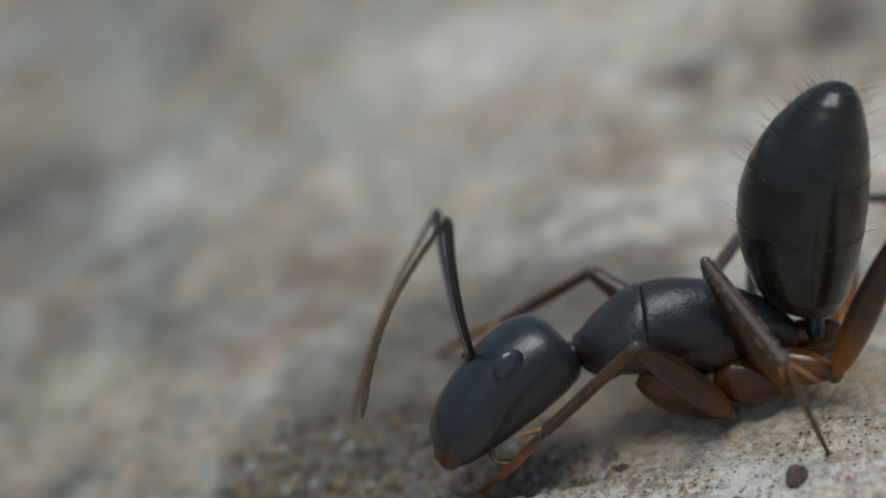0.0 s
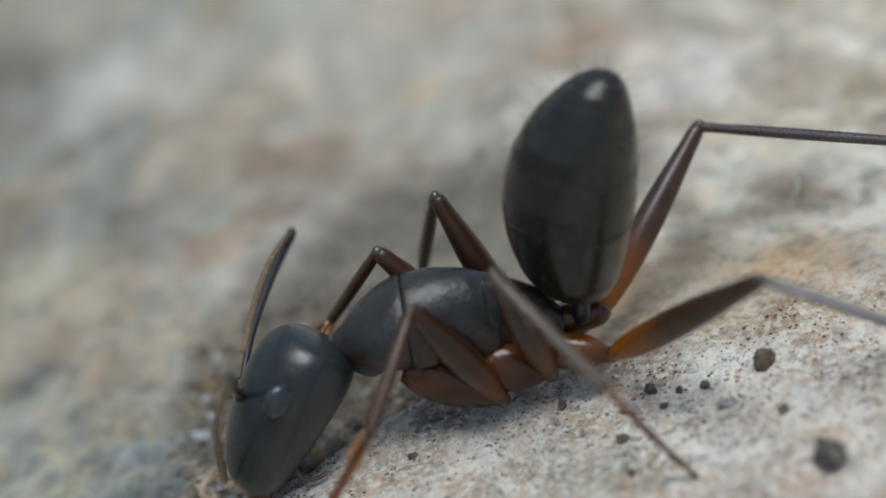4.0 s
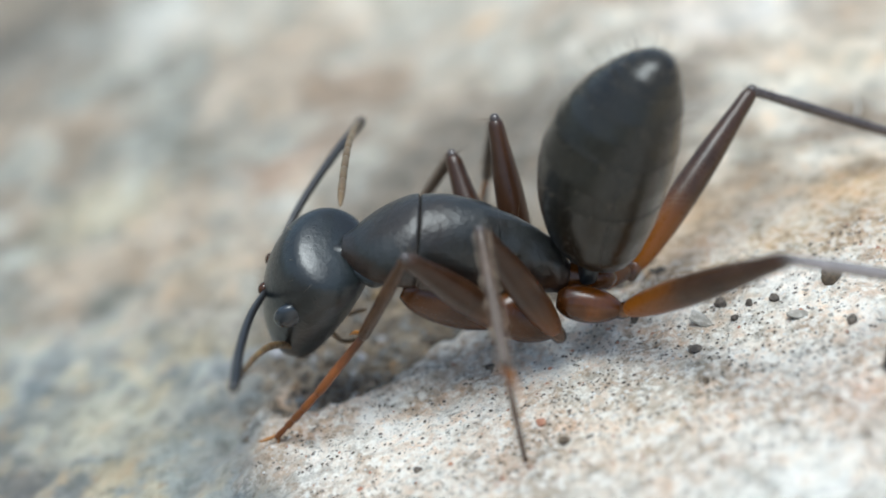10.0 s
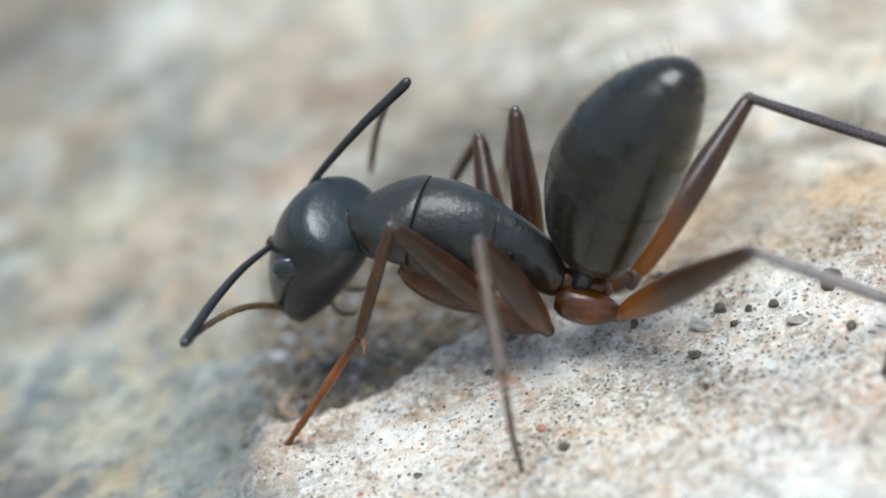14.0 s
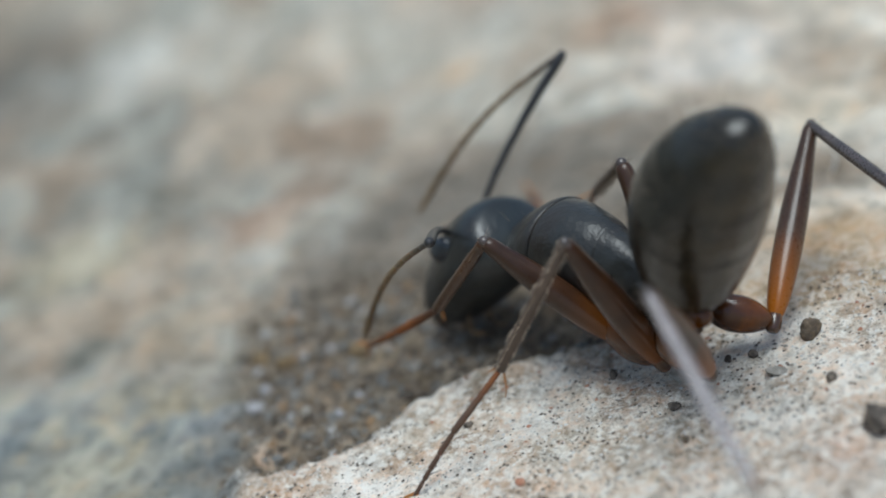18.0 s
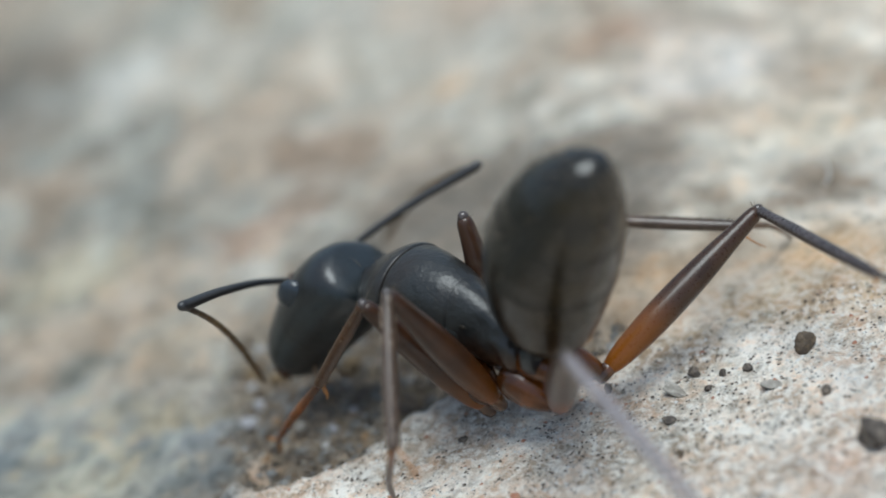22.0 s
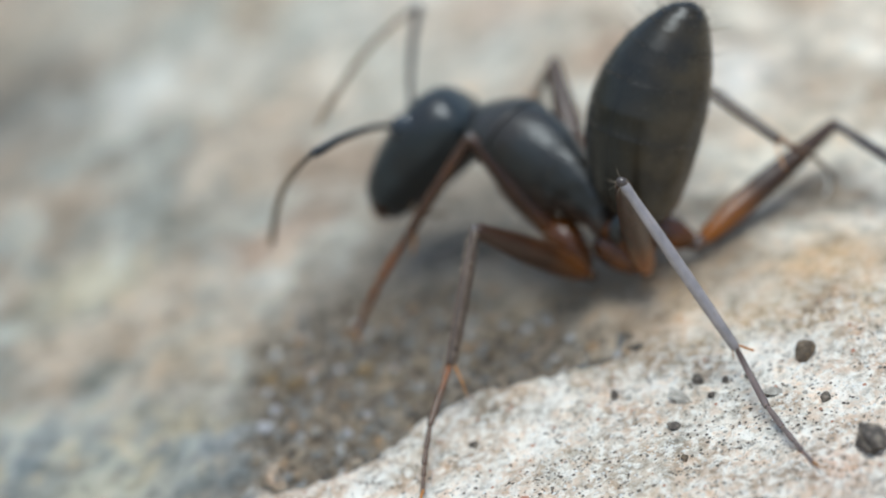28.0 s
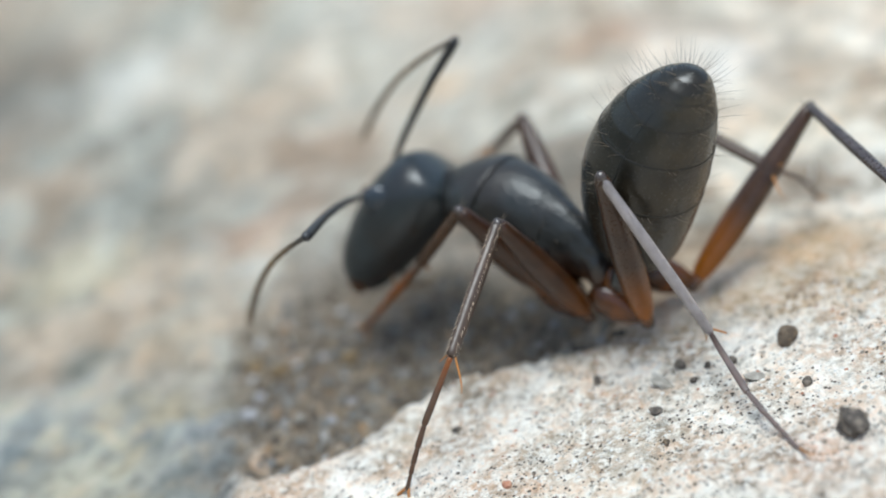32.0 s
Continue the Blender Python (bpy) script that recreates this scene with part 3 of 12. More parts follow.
def grit(name, label, material, count, seed, test, low, high):
    """Countless loose grains as one object: rough octahedra on the ground."""
    rng = np.random.default_rng(seed)
    px, py = rng.uniform(-3.6, 7.5, count * 8), rng.uniform(-10.5, 1.0, count * 8)
    keep = np.flatnonzero(test(px, py, rng))[:count]
    px, py = px[keep], py[keep]
    pz = height(px, py)
    size = low + (high - low) * rng.random(len(px)) ** 2.6
    base = np.array(((1, 0, 0), (-1, 0, 0), (0, 1, 0), (0, -1, 0), (0, 0, 1), (0, 0, -1)), float)
    verts = base[None] * size[:, None, None] * rng.uniform(0.6, 1.4, (len(px), 6, 1))
    turn = rng.random(len(px)) * 6.28
    c, s = np.cos(turn)[:, None], np.sin(turn)[:, None]
    vx, vy = verts[:, :, 0] * c - verts[:, :, 1] * s, verts[:, :, 0] * s + verts[:, :, 1] * c
    vz = verts[:, :, 2] * 0.7 + vx * 0.3
    co = np.stack((vx + px[:, None], vy + py[:, None], vz + pz[:, None] + 0.12 * size[:, None]), 2).reshape(-1, 3) * MM
    tri = np.array(((0, 2, 4), (2, 1, 4), (1, 3, 4), (3, 0, 4), (2, 0, 5), (1, 2, 5), (3, 1, 5), (0, 3, 5)))
    faces = (tri[None] + 6 * np.arange(len(px))[:, None, None]).reshape(-1, 3)
    me = bpy.data.meshes.new(name)
    me.from_pydata(co.tolist(), [], faces.tolist())
    me.materials.append(material)
    return tagged(new(name, me), label, "grit", kind="stuff")


def on_crust(px, py, rng):
    c, d, b = masks(px, py)
    return (c > 0.6) & (0.5 * field(px, py, 0.9, 3, 41) + rng.uniform(-0.7, 0.7, px.shape) > -0.05)


def in_dirt(px, py, rng):
    c, d, b = masks(px, py)
    return (d + rng.uniform(-0.3, 0.3, px.shape) > 0.45) & (c < 0.6)


def all_crust(px, py, rng):
    return masks(px, py)[0] > 0.5


grit("dark_grit", "scattered black grains of sand on the crust", DARK_STONE, 7500, 51, on_crust, 0.007, 0.033)
grit("pale_grit", "crumbs of white lime on the crust", WHITE_STONE, 2500, 52, all_crust, 0.008, 0.036)
grit("grey_grit", "grey and beige grains bedded in the crust", GREY_STONE, 900, 56, on_crust, 0.008, 0.045)
grit("red_grit", "few brick-red grains on the crust", RUST_STONE, 260, 53, all_crust, 0.012, 0.05)
grit("gravel", "mixed brown, grey and orange gravel in the hollow", DIRT_STONE, 3600, 54, in_dirt, 0.015, 0.13)
grit("pale_gravel", "pale quartz grains in the hollow beside the crust", GREY_STONE, 160, 55, in_dirt, 0.015, 0.07)

# quartz and ochre lumps in the hollow
QUARTZ = stone_material("milky quartz", (0.27, 0.26, 0.265), (0.38, 0.37, 0.37))
OCHRE = stone_material("ochre lump", (0.13, 0.088, 0.042), (0.21, 0.145, 0.075))
LUMPS = (
    (-3.23, -2.76, 0.16, QUARTZ, "milky white quartz grain in the hollow"), (-3.08, -2.40, 0.13, QUARTZ, "lilac-white quartz grain in the hollow"),
    (-1.85, -3.63, 0.11, QUARTZ, "milky white quartz grain in the hollow"), (-1.57, -3.17, 0.09, QUARTZ, "small clear quartz grain in the hollow"),
    (-2.11, -1.79, 0.10, QUARTZ, "small clear quartz grain in the hollow"), (-1.62, -2.08, 0.22, OCHRE, "ochre-brown lump of earth in the hollow"),
    (-2.83, -1.97, 0.20, OCHRE, "ochre-brown lump of earth in the hollow"), (-3.22, -1.72, 0.17, OCHRE, "rust-coloured lump of earth in the hollow"),
    (-2.37, -3.49, 0.10, GREY_STONE, "pale grey grain in the hollow"), (0.62, -3.55, 0.14, OCHRE, "ochre-brown lump of earth behind the crust"),
)
for k, (x, y, r, mat, label) in enumerate(LUMPS):
    tagged(rock("pebble", x, y, r, r * 0.85, r * 0.8, mat, k + 31, sub=3), label, "pebble", "grains in the hollow")

fibre = part("fibre", tube([(0, 0, 0, 0.02), (0.05, 0, 0.15, 0.022), (0.02, 0.02, 0.32, 0.016), (-0.03, 0.02, 0.42, 0.008)], 14, 6), PALE_FIBRE, None)
fibre.matrix_world = mm(5.69, -0.84, height_at(5.69, -0.84) - 0.02)
tagged(fibre, "short pale plant fibre standing on the stone", "fibre")


# ---- the ant ----
ant = tagged(new("ant"), "black carpenter ant with red-brown legs walking on the stone", "ant")
limbs = {}
VIEW_PIXEL = 0.0078  # the ant's outlines are fitted to the camera's view, one pixel being 7.8 micrometres


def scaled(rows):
    return [tuple(v * VIEW_PIXEL for v in r) for r in rows]


def rough(bm, depth, size):
    """Uneven sculpture of the cuticle, strongest low on the sides; depth and size in millimetres."""
    for v in bm.verts:
        p = v.co / MM
        side = min(1.0, max(0.15, 0.75 - p.z))
        v.co += v.normal * depth * MM * side * noise.fractal(p * size, 0.9, 2.0, 4)
    return bm


def build_thorax():
    """Thorax along x from the waist (0) to the neck (3.12), in millimetres."""
    rear = [(-4, 0, 14, -3, -32), (6, 0, 27, 11, -44), (22, 0, 33, 33, -52), (52, 0, 37, 60, -58), (96, 0, 45, 82, -62), (128, 0, 55, 94, -62), (138, 0, 58, 95, -60), (146, 0, 52, 86, -50)]
    middle = [(126, 0, 48, 82, -48), (133, 0, 59, 94, -60), (144, 0, 64, 99, -62), (170, 0, 71, 108, -62), (220, 0, 79, 114, -58), (262, 0, 84, 110, -54), (272, 0, 82, 104, -52), (277, 0, 68, 90, -46)]
    front = [(268, 0, 60, 77, -36), (272, 0, 84, 102, -51), (280, 0, 90, 107, -53), (305, 0, 91, 95, -50), (340, 0, 80, 72, -44), (366, 0, 58, 53, -36), (386, 0, 36, 35, -26), (402, 0, 22, 25, -18)]
    thorax = part("thorax", rough(loft(scaled(middle), 34, 40), 0.022, 3.0), THORAX, ant, "satin black thorax, brown below")
    part("rear_thorax", rough(loft(scaled(rear), 40, 48), 0.055, 3.8), THORAX, ant, "rough dark brown rear of the thorax")
    pro = part("pronotum", rough(loft(scaled(front), 30, 36), 0.012, 2.5), THORAX, ant)
    bm = bmesh.new()
    for k in range(16):
        x, y = random.uniform(0.6, 2.9), random.uniform(-0.4, 0.4)
        bristle(bm, (x, y, 0.62), (random.uniform(-0.4, 0.3), y, 1), random.uniform(0.12, 0.3), 0.003)
    part("bristles", bm, HAIR, pro)
    # spiracle pit and side sutures
    for s in (1, -1):
        part("side_plate", rough(loft(scaled([(112, s * 44, 4, 8, -24), (120, s * 46, 13, 34, -36), (160, s * 56, 13, 48, -38), (200, s * 62, 13, 44, -36), (222, s * 62, 8, 20, -30), (228, s * 60, 3, 0, -22)]), 20, 18), 0.03, 4.0), THORAX, ant)
        part("side_plate", rough(loft(scaled([(224, s * 67, 3, 10, -20), (230, s * 67, 10, 34, -30), (250, s * 70, 11, 44, -32), (264, s * 69, 8, 30, -28), (268, s * 69, 3, 8, -20)]), 14, 18), 0.02, 4.0), THORAX, ant)
        part("spiracle", ball((0.78, s * 0.345, 0.30), (0.06, 0.03, 0.035), sub=2), MARGIN, ant, "rust-brown breathing pore")
        part("neck_plate", loft(scaled([(322, s * 38, 6, -24, -42), (345, s * 40, 14, -20, -47), (378, s * 26, 12, -14, -36), (394, s * 17, 4, -14, -26)]), 12, 12), BLACK, ant)
    part("neck", loft(scaled([(385, 0, 24, 14, -24), (405, 0, 22, 12, -22), (425, 0, 26, 14, -26)]), 8, 16), BLACK, ant)
    # the upright scale of the waist
    part("waist_scale", loft(scaled([(-50, 0, 7, 14, -26), (-44, 0, 30, 40, -32), (-30, 0, 37, 52, -36), (-18, 0, 33, 40, -36), (-10, 0, 14, 4, -30)]), 22, 24), BLACK, ant, "dark upright waist scale")
    part("waist_stem", loft(scaled([(-84, 0, 4, -16, -24), (-78, 0, 14, -6, -32), (-66, 0, 22, 3, -41), (-40, 0, 27, 8, -46), (-6, 0, 28, 8, -48), (14, 0, 24, 4, -46)]), 12, 16), FRONT_COXA, ant, "red-brown waist stem")


def build_head():
    """Head along x from the neck (0) to the jaws (2.34), z towards the crown."""
    rows = [(-6, 0, 28, 34, -24), (1, 0, 66, 66, -42), (14, 0, 90, 91, -53), (46, 0, 103, 107, -60), (95, 0, 106, 111, -63), (140, 0, 102, 105, -63), (185, 0, 94, 93, -62), (225, 0, 85, 78, -60), (255, 0, 76, 63, -57), (276, 0, 65, 47, -51), (290, 0, 50, 28, -42), (298, 0, 28, 8, -25)]
    head = part("head", loft(scaled(rows), 48, 40), BLACK, ant, "matt black head")
    limbs["head"] = head
    for s in (1, -1):
        part("eye", ball((0.36 * 2.34, s * 0.755, 0.40), (0.25, 0.13, 0.215), sub=4, turn=Euler((s * -0.42, 0.1, 0)).to_matrix().to_4x4()), EYE, head, "oval grey compound eye")
        part("antenna_socket", ball((0.49 * 2.34, s * 0.26, 0.78), (0.10, 0.09, 0.07), sub=3), FRONT_COXA, head)
        jaw = [(266, s * 36, 24, 22, -42), (284, s * 33, 25, 14, -44), (299, s * 24, 20, 2, -42), (308, s * 9, 10, -10, -32)]
        part("mandible", loft(scaled(jaw), 14, 14), FRONT_COXA, head, "dark red-brown jaw")
        part("palp", tube(scaled([(215, s * 22, -50, 5), (225, s * 30, -78, 4.5), (205, s * 34, -98, 4), (190, s * 30, -104, 2)]), 12, 6), PALP, head, "brown mouth feeler")
    part("clypeus", loft(scaled([(222, 0, 34, 78, 34), (245, 0, 50, 69, 22), (270, 0, 50, 49, 4), (288, 0, 34, 28, -6)]), 14, 20), BLACK, head)
    bm = bmesh.new()
    for k in range(70):
        x, a = random.uniform(0.05, 2.0), random.uniform(0.4, 2.7)
        bristle(bm, (x, 0.72 * math.cos(a), 0.78 * math.sin(a)), (0.2, math.cos(a), math.sin(a)), random.uniform(0.06, 0.18), 0.0028)
    part("bristles", bm, HAIR, head)


def build_gaster():
    """Gaster along x from the waist (0) to the tip (3.35), in overlapping plates."""
    profile = [(0.0, 36), (0.008, 54), (0.035, 70), (0.11, 88), (0.24, 104), (0.38, 112), (0.50, 113), (0.62, 106), (0.72, 95), (0.81, 80), (0.88, 64), (0.945, 46), (0.985, 27), (1.0, 9)]

    def bulge(u):
        return 33 * math.sin(math.pi * min(u, 1.0)) ** 0.8 if 0 < u < 1 else 0.0

    def radius(u):
        return float(np.interp(u, [p[0] for p in profile], [p[1] for p in profile]))

    def plate(u0, u1):
        v = max(u0 - 0.03, 0.0)
        r = radius(v) * 0.985 if u0 > 0 else 10
        rows = [(v * 430, 0, r, bulge(v) + r, bulge(v) - r)]
        for u in u0 + (u1 - u0) * np.linspace(0, 1, 11) ** (1.9 if u0 == 0 else 1.0):
            r = radius(u) * (0.997 + 0.004 * (u - u0) / (u1 - u0))
            rows.append((u * 430, 0, r * 1.05, bulge(u) + r * 1.0, bulge(u) - r * 1.0))
        r = radius(u1) * 0.985 if u1 < 1 else 3
        rows.append((u1 * 430 + 1.5, 0, r, bulge(u1) + r, bulge(u1) - r))
        return loft(scaled(rows), 40, 40)

    cuts = (0.0, 0.40, 0.64, 0.80, 0.905, 1.0)
    gaster = part("gaster", plate(cuts[0], cuts[1]), GASTER, ant, "glossy black raised abdomen")
    limbs["gaster"] = gaster
    for u0, u1 in zip(cuts[1:], cuts[2:]):
        part("abdomen_plate", plate(u0, u1), GASTER, gaster)
    for u in cuts[1:-1]:
        r, h = radius(u), bulge(u)
        part("plate_margin", loft(scaled([(u * 430 - 1.2, 0, r * 0.98, h + r * 0.98, h - r * 0.98), (u * 430 - 0.4, 0, r * 1.049, h + r * 1.003, h - r * 1.003), (u * 430 + 1.0, 0, r * 1.048, h + r * 1.002, h - r * 1.002), (u * 430 + 1.6, 0, r * 0.98, h + r * 0.98, h - r * 0.98)]), 8, 40), MARGIN, gaster, "horn-brown edge of an abdomen plate")
    for s in (1, -1):
        groove = [(u * 430, s * radius(u) * 1.043, 0.9, bulge(u) - radius(u) * 0.03, bulge(u) - radius(u) * 0.055) for u in np.linspace(0.10, 0.86, 14)]
        part("side_seam", loft(scaled(groove), 40, 8), SEAM, gaster, "dark seam along the abdomen's side")
    bm = bmesh.new()
    for k in range(150):
        u = random.choice((0.39, 0.63, 0.79, 0.90, 0.95, 0.98, random.uniform(0.15, 0.98)))
        a = random.uniform(0, 6.283)
        r = radius(u) * VIEW_PIXEL
        bristle(bm, (u * 3.35, r * math.cos(a), bulge(u) * VIEW_PIXEL + r * math.sin(a)), (0.55, math.cos(a), math.sin(a)), random.uniform(0.2, 0.5), 0.0035)
    part("bristles", bm, HAIR, gaster, "sparse pale bristles")


# half thickness along each limb, as (place along it, height, width) in hundredths of a millimetre
def limb_body(length, girth, steps=22, around=16, bow=0.0):
    rows = [(u * length, 0, w / 100, h / 100 + bow * math.sin(math.pi * u), -h / 100 + bow * math.sin(math.pi * u)) for u, h, w in girth]
    return loft(rows, steps, around)


FEMUR_GIRTH = ((0, 4, 4), (0.03, 9, 8), (0.1, 13.5, 10), (0.26, 17.2, 12), (0.45, 18, 11), (0.65, 16, 9), (0.86, 11.5, 9), (0.97, 9.5, 9), (1.0, 6, 6))
TIBIA_GIRTH = ((0, 6, 6), (0.03, 9.5, 8.5), (0.1, 9, 8), (0.3, 10.5, 9), (0.6, 11, 9), (0.9, 9.5, 8.5), (0.98, 8.5, 8), (1.0, 4, 4))
LENGTHS = {"f": (2.35, 1.75, 2.15), "m": (2.42, 2.05, 2.05), "h": (3.1, 2.9, 2.5)}
COXA_SIZE = {"f": (1.47, 31, 23), "m": (1.02, 34, 30), "h": (0.94, 26, 23)}


def fringe(length, radius, count, size, rows=(), thick=0.0025):
    """Short bristles along a limb, in rows at the given angles or all round."""
    bm = bmesh.new()
    for k in range(count):
        a = random.choice(rows) + random.uniform(-0.12, 0.12) if rows else random.uniform(0, 6.283)
        x = length * (k + random.random()) / count
        bristle(bm, (x, radius * math.cos(a), radius * math.sin(a)), (1.5, math.cos(a), math.sin(a)), random.uniform(0.5, 1.0) * size, thick)
    return bm


def build_leg(side, pair):
    lf, lt, la = LENGTHS[pair]
    lc, ch, cw = COXA_SIZE[pair]
    tag = side + pair
    coxa = part("coxa", limb_body(lc, ((0, ch * 0.5, cw * 0.5), (0.14, ch * 0.88, cw * 0.9), (0.36, ch * 1.06, cw), (0.6, ch * 0.98, cw * 0.95), (0.8, ch * 0.68, cw * 0.7), (0.93, ch * 0.38, cw * 0.4), (1.0, ch * 0.2, cw * 0.2))), HIND_COXA if pair == "h" else FRONT_COXA, ant, "rounded amber-brown hip joint" if pair == "h" else "rounded chestnut hip joint")
    scale = 1.2 if pair == "h" else 1.24
    femur = part("femur", limb_body(lf, tuple((u, h * scale, h * 0.95 * scale) for u, h, w in FEMUR_GIRTH)), FEMUR_HIND if pair == "h" else FEMUR, ant, "amber to dark brown thigh")
    part("trochanter", loft([(-0.16, 0, 0.05, 0.05, -0.05), (-0.13, 0, 0.095, 0.10, -0.095), (-0.02, 0, 0.115, 0.12, -0.11), (0.10, 0, 0.105, 0.11, -0.10), (0.15, 0, 0.06, 0.06, -0.06)], 12, 14), AMBER_RING, femur, "glossy amber joint ring")
    part("knee", ball((lf, 0, 0), (0.09, 0.075, 0.085), sub=3), TIBIA, femur)
    bm = bmesh.new()
    for k in range(5):
        a = 1.0 + 0.55 * k + random.uniform(-0.2, 0.2)
        bristle(bm, (lf + 0.03 * math.cos(2 * a), 0.08 * math.cos(a), 0.08 * math.sin(a)), (0.25, math.cos(a), math.sin(a)), random.uniform(0.10, 0.24), 0.005)
    part("bristles", bm, HAIR, femur)
    slim = 0.84 if pair == "h" else 0.95
    tibia = part("tibia", limb_body(lt, tuple((u, h * slim, w * slim) for u, h, w in TIBIA_GIRTH)), SHIN_FRONT if pair == "f" else SHIN_SHEEN if tag == "lh" else SHIN_MIDDLE if pair == "m" else TIBIA, ant, "slender shin, sky sheen painted in pale grey" if tag == "lh" else "slender dark brown shin")
    part("bristles", fringe(lt, 0.092 * slim, {"f": 60, "m": 220, "h": 110}[pair], {"f": 0.07, "m": 0.105, "h": 0.10}[pair], (0.2, 1.5, 2.9, 4.6), 0.0046 if pair == "m" else 0.0034), PALE_HAIR if tag == "lm" else HAIR, tibia, "rows of pale bristles" if tag == "lm" else "")
    for s in (1, -1):
        part("spur", tube(((lt * 0.985, s * 0.03, -0.04, 0.040 if pair == "f" else 0.018), (lt + 0.16, s * 0.07, -0.17, 0.034 if pair == "f" else 0.015), (lt + 0.30, s * 0.09, -0.26, 0.018 if pair == "f" else 0.011), (lt + 0.42, s * 0.10, -0.31, 0.004))[:4 if pair != "h" else 2] if s > 0 or pair == "f" else ((lt * 0.985, -0.04, 0.02, 0.014), (lt + 0.05, -0.09, 0.05, 0.01), (lt + 0.12, -0.12, 0.07, 0.003)), 8, 6), SPUR, tibia, "amber shin spur")
    # foot: a long first joint and four short ones, arched a little
    def bend(u):
        return -0.10 * math.sin(math.pi * min(u, 1.0))

    joints, x = [], 0.0
    for i, share in enumerate((0.50, 0.17, 0.12, 0.08, 0.13)):
        n = la * share
        r = (0.068, 0.060, 0.055, 0.050, 0.045)[i] * (1.0 if pair == "f" else 0.72)
        joints += [(x + 0.01, 0, r * 0.7, r * 0.7, -r * 0.7), (x + 0.12 * n, 0, r * 0.85, r * 0.85, -r * 0.85), (x + 0.9 * n, 0, r, r * 1.1, -r * 1.1), (x + 0.99 * n, 0, r * 0.7, r * 0.7, -r * 0.7)]
        x += n
    joints = [(x, y, w, zt - bend(x / la), zb - bend(x / la)) for x, y, w, zt, zb in joints]
    tarsus = part("tarsus", loft(joints, 60, 10), {"f": TARSUS, "m": TARSUS_MIDDLE, "h": TARSUS_DARK}[pair], ant, "thin grey-brown jointed foot" if pair == "h" else "thin red-brown jointed foot")
    part("bristles", fringe(la * 0.9, 0.045, 36, 0.09), HAIR, tarsus)
    for s in (1, -1):
        part("claw", tube(((la - 0.05, s * 0.012, 0, 0.026), (la + 0.10, s * 0.10, 0.02, 0.023), (la + 0.20, s * 0.15, 0.0, 0.012), (la + 0.26, s * 0.16, -0.07, 0.004)), 10, 6), SPUR, tarsus, "amber hooked claw")
    for name, ob in (("coxa", coxa), ("femur", femur), ("tibia", tibia), ("tarsus", tarsus)):
        limbs[name + "_" + tag] = ob


def build_antenna(side):
    scape = part("scape", loft([(0, 0, 0.035, 0.035, -0.035), (0.1, 0, 0.045, 0.045, -0.045), (0.92, 0, 0.055, 0.14, 0.03), (1.90, 0, 0.066, 0.14, 0.01), (2.70, 0, 0.08, 0.08, -0.07), (2.86, 0, 0.073, 0.07, -0.07), (2.92, 0, 0.03, 0.03, -0.03)], 30, 14), SCAPE, ant, "long black first antenna joint")
    part("joint", ball((0, 0, 0), (0.06, 0.055, 0.055), sub=2), FRONT_COXA, scape)
    rows, n = [], 11
    for i in range(n):
        a, b = 3.45 * i / n, 3.45 * (i + 1) / n
        r = 0.044 + 0.016 * i / n
        for x, k in ((a + 0.008, 0.75), (a + 0.05, 0.92), (b - 0.06, 1.0), (b - 0.008, 0.78)):
            lift = 0.24 * math.sin(math.pi * x / 3.45)
            taper = 1.0 if x < 3.2 else 1.0 - 0.7 * (x - 3.2) / 0.25
            rows.append((x, 0, r * k * taper, lift + r * k * taper, lift - r * k * taper))
    funiculus = part("funiculus", loft(rows, 110, 10), FUNICULUS, ant, "brown beaded outer antenna")
    part("bristles", fringe(3.1, 0.05, 10, 0.05), HAIR, funiculus)
    limbs["scape_" + side], limbs["funiculus_" + side] = scape, funiculus


build_thorax()
build_head()
build_gaster()
for side in "lr":
    for pair in "fmh":
        build_leg(side, pair)
    build_antenna(side)


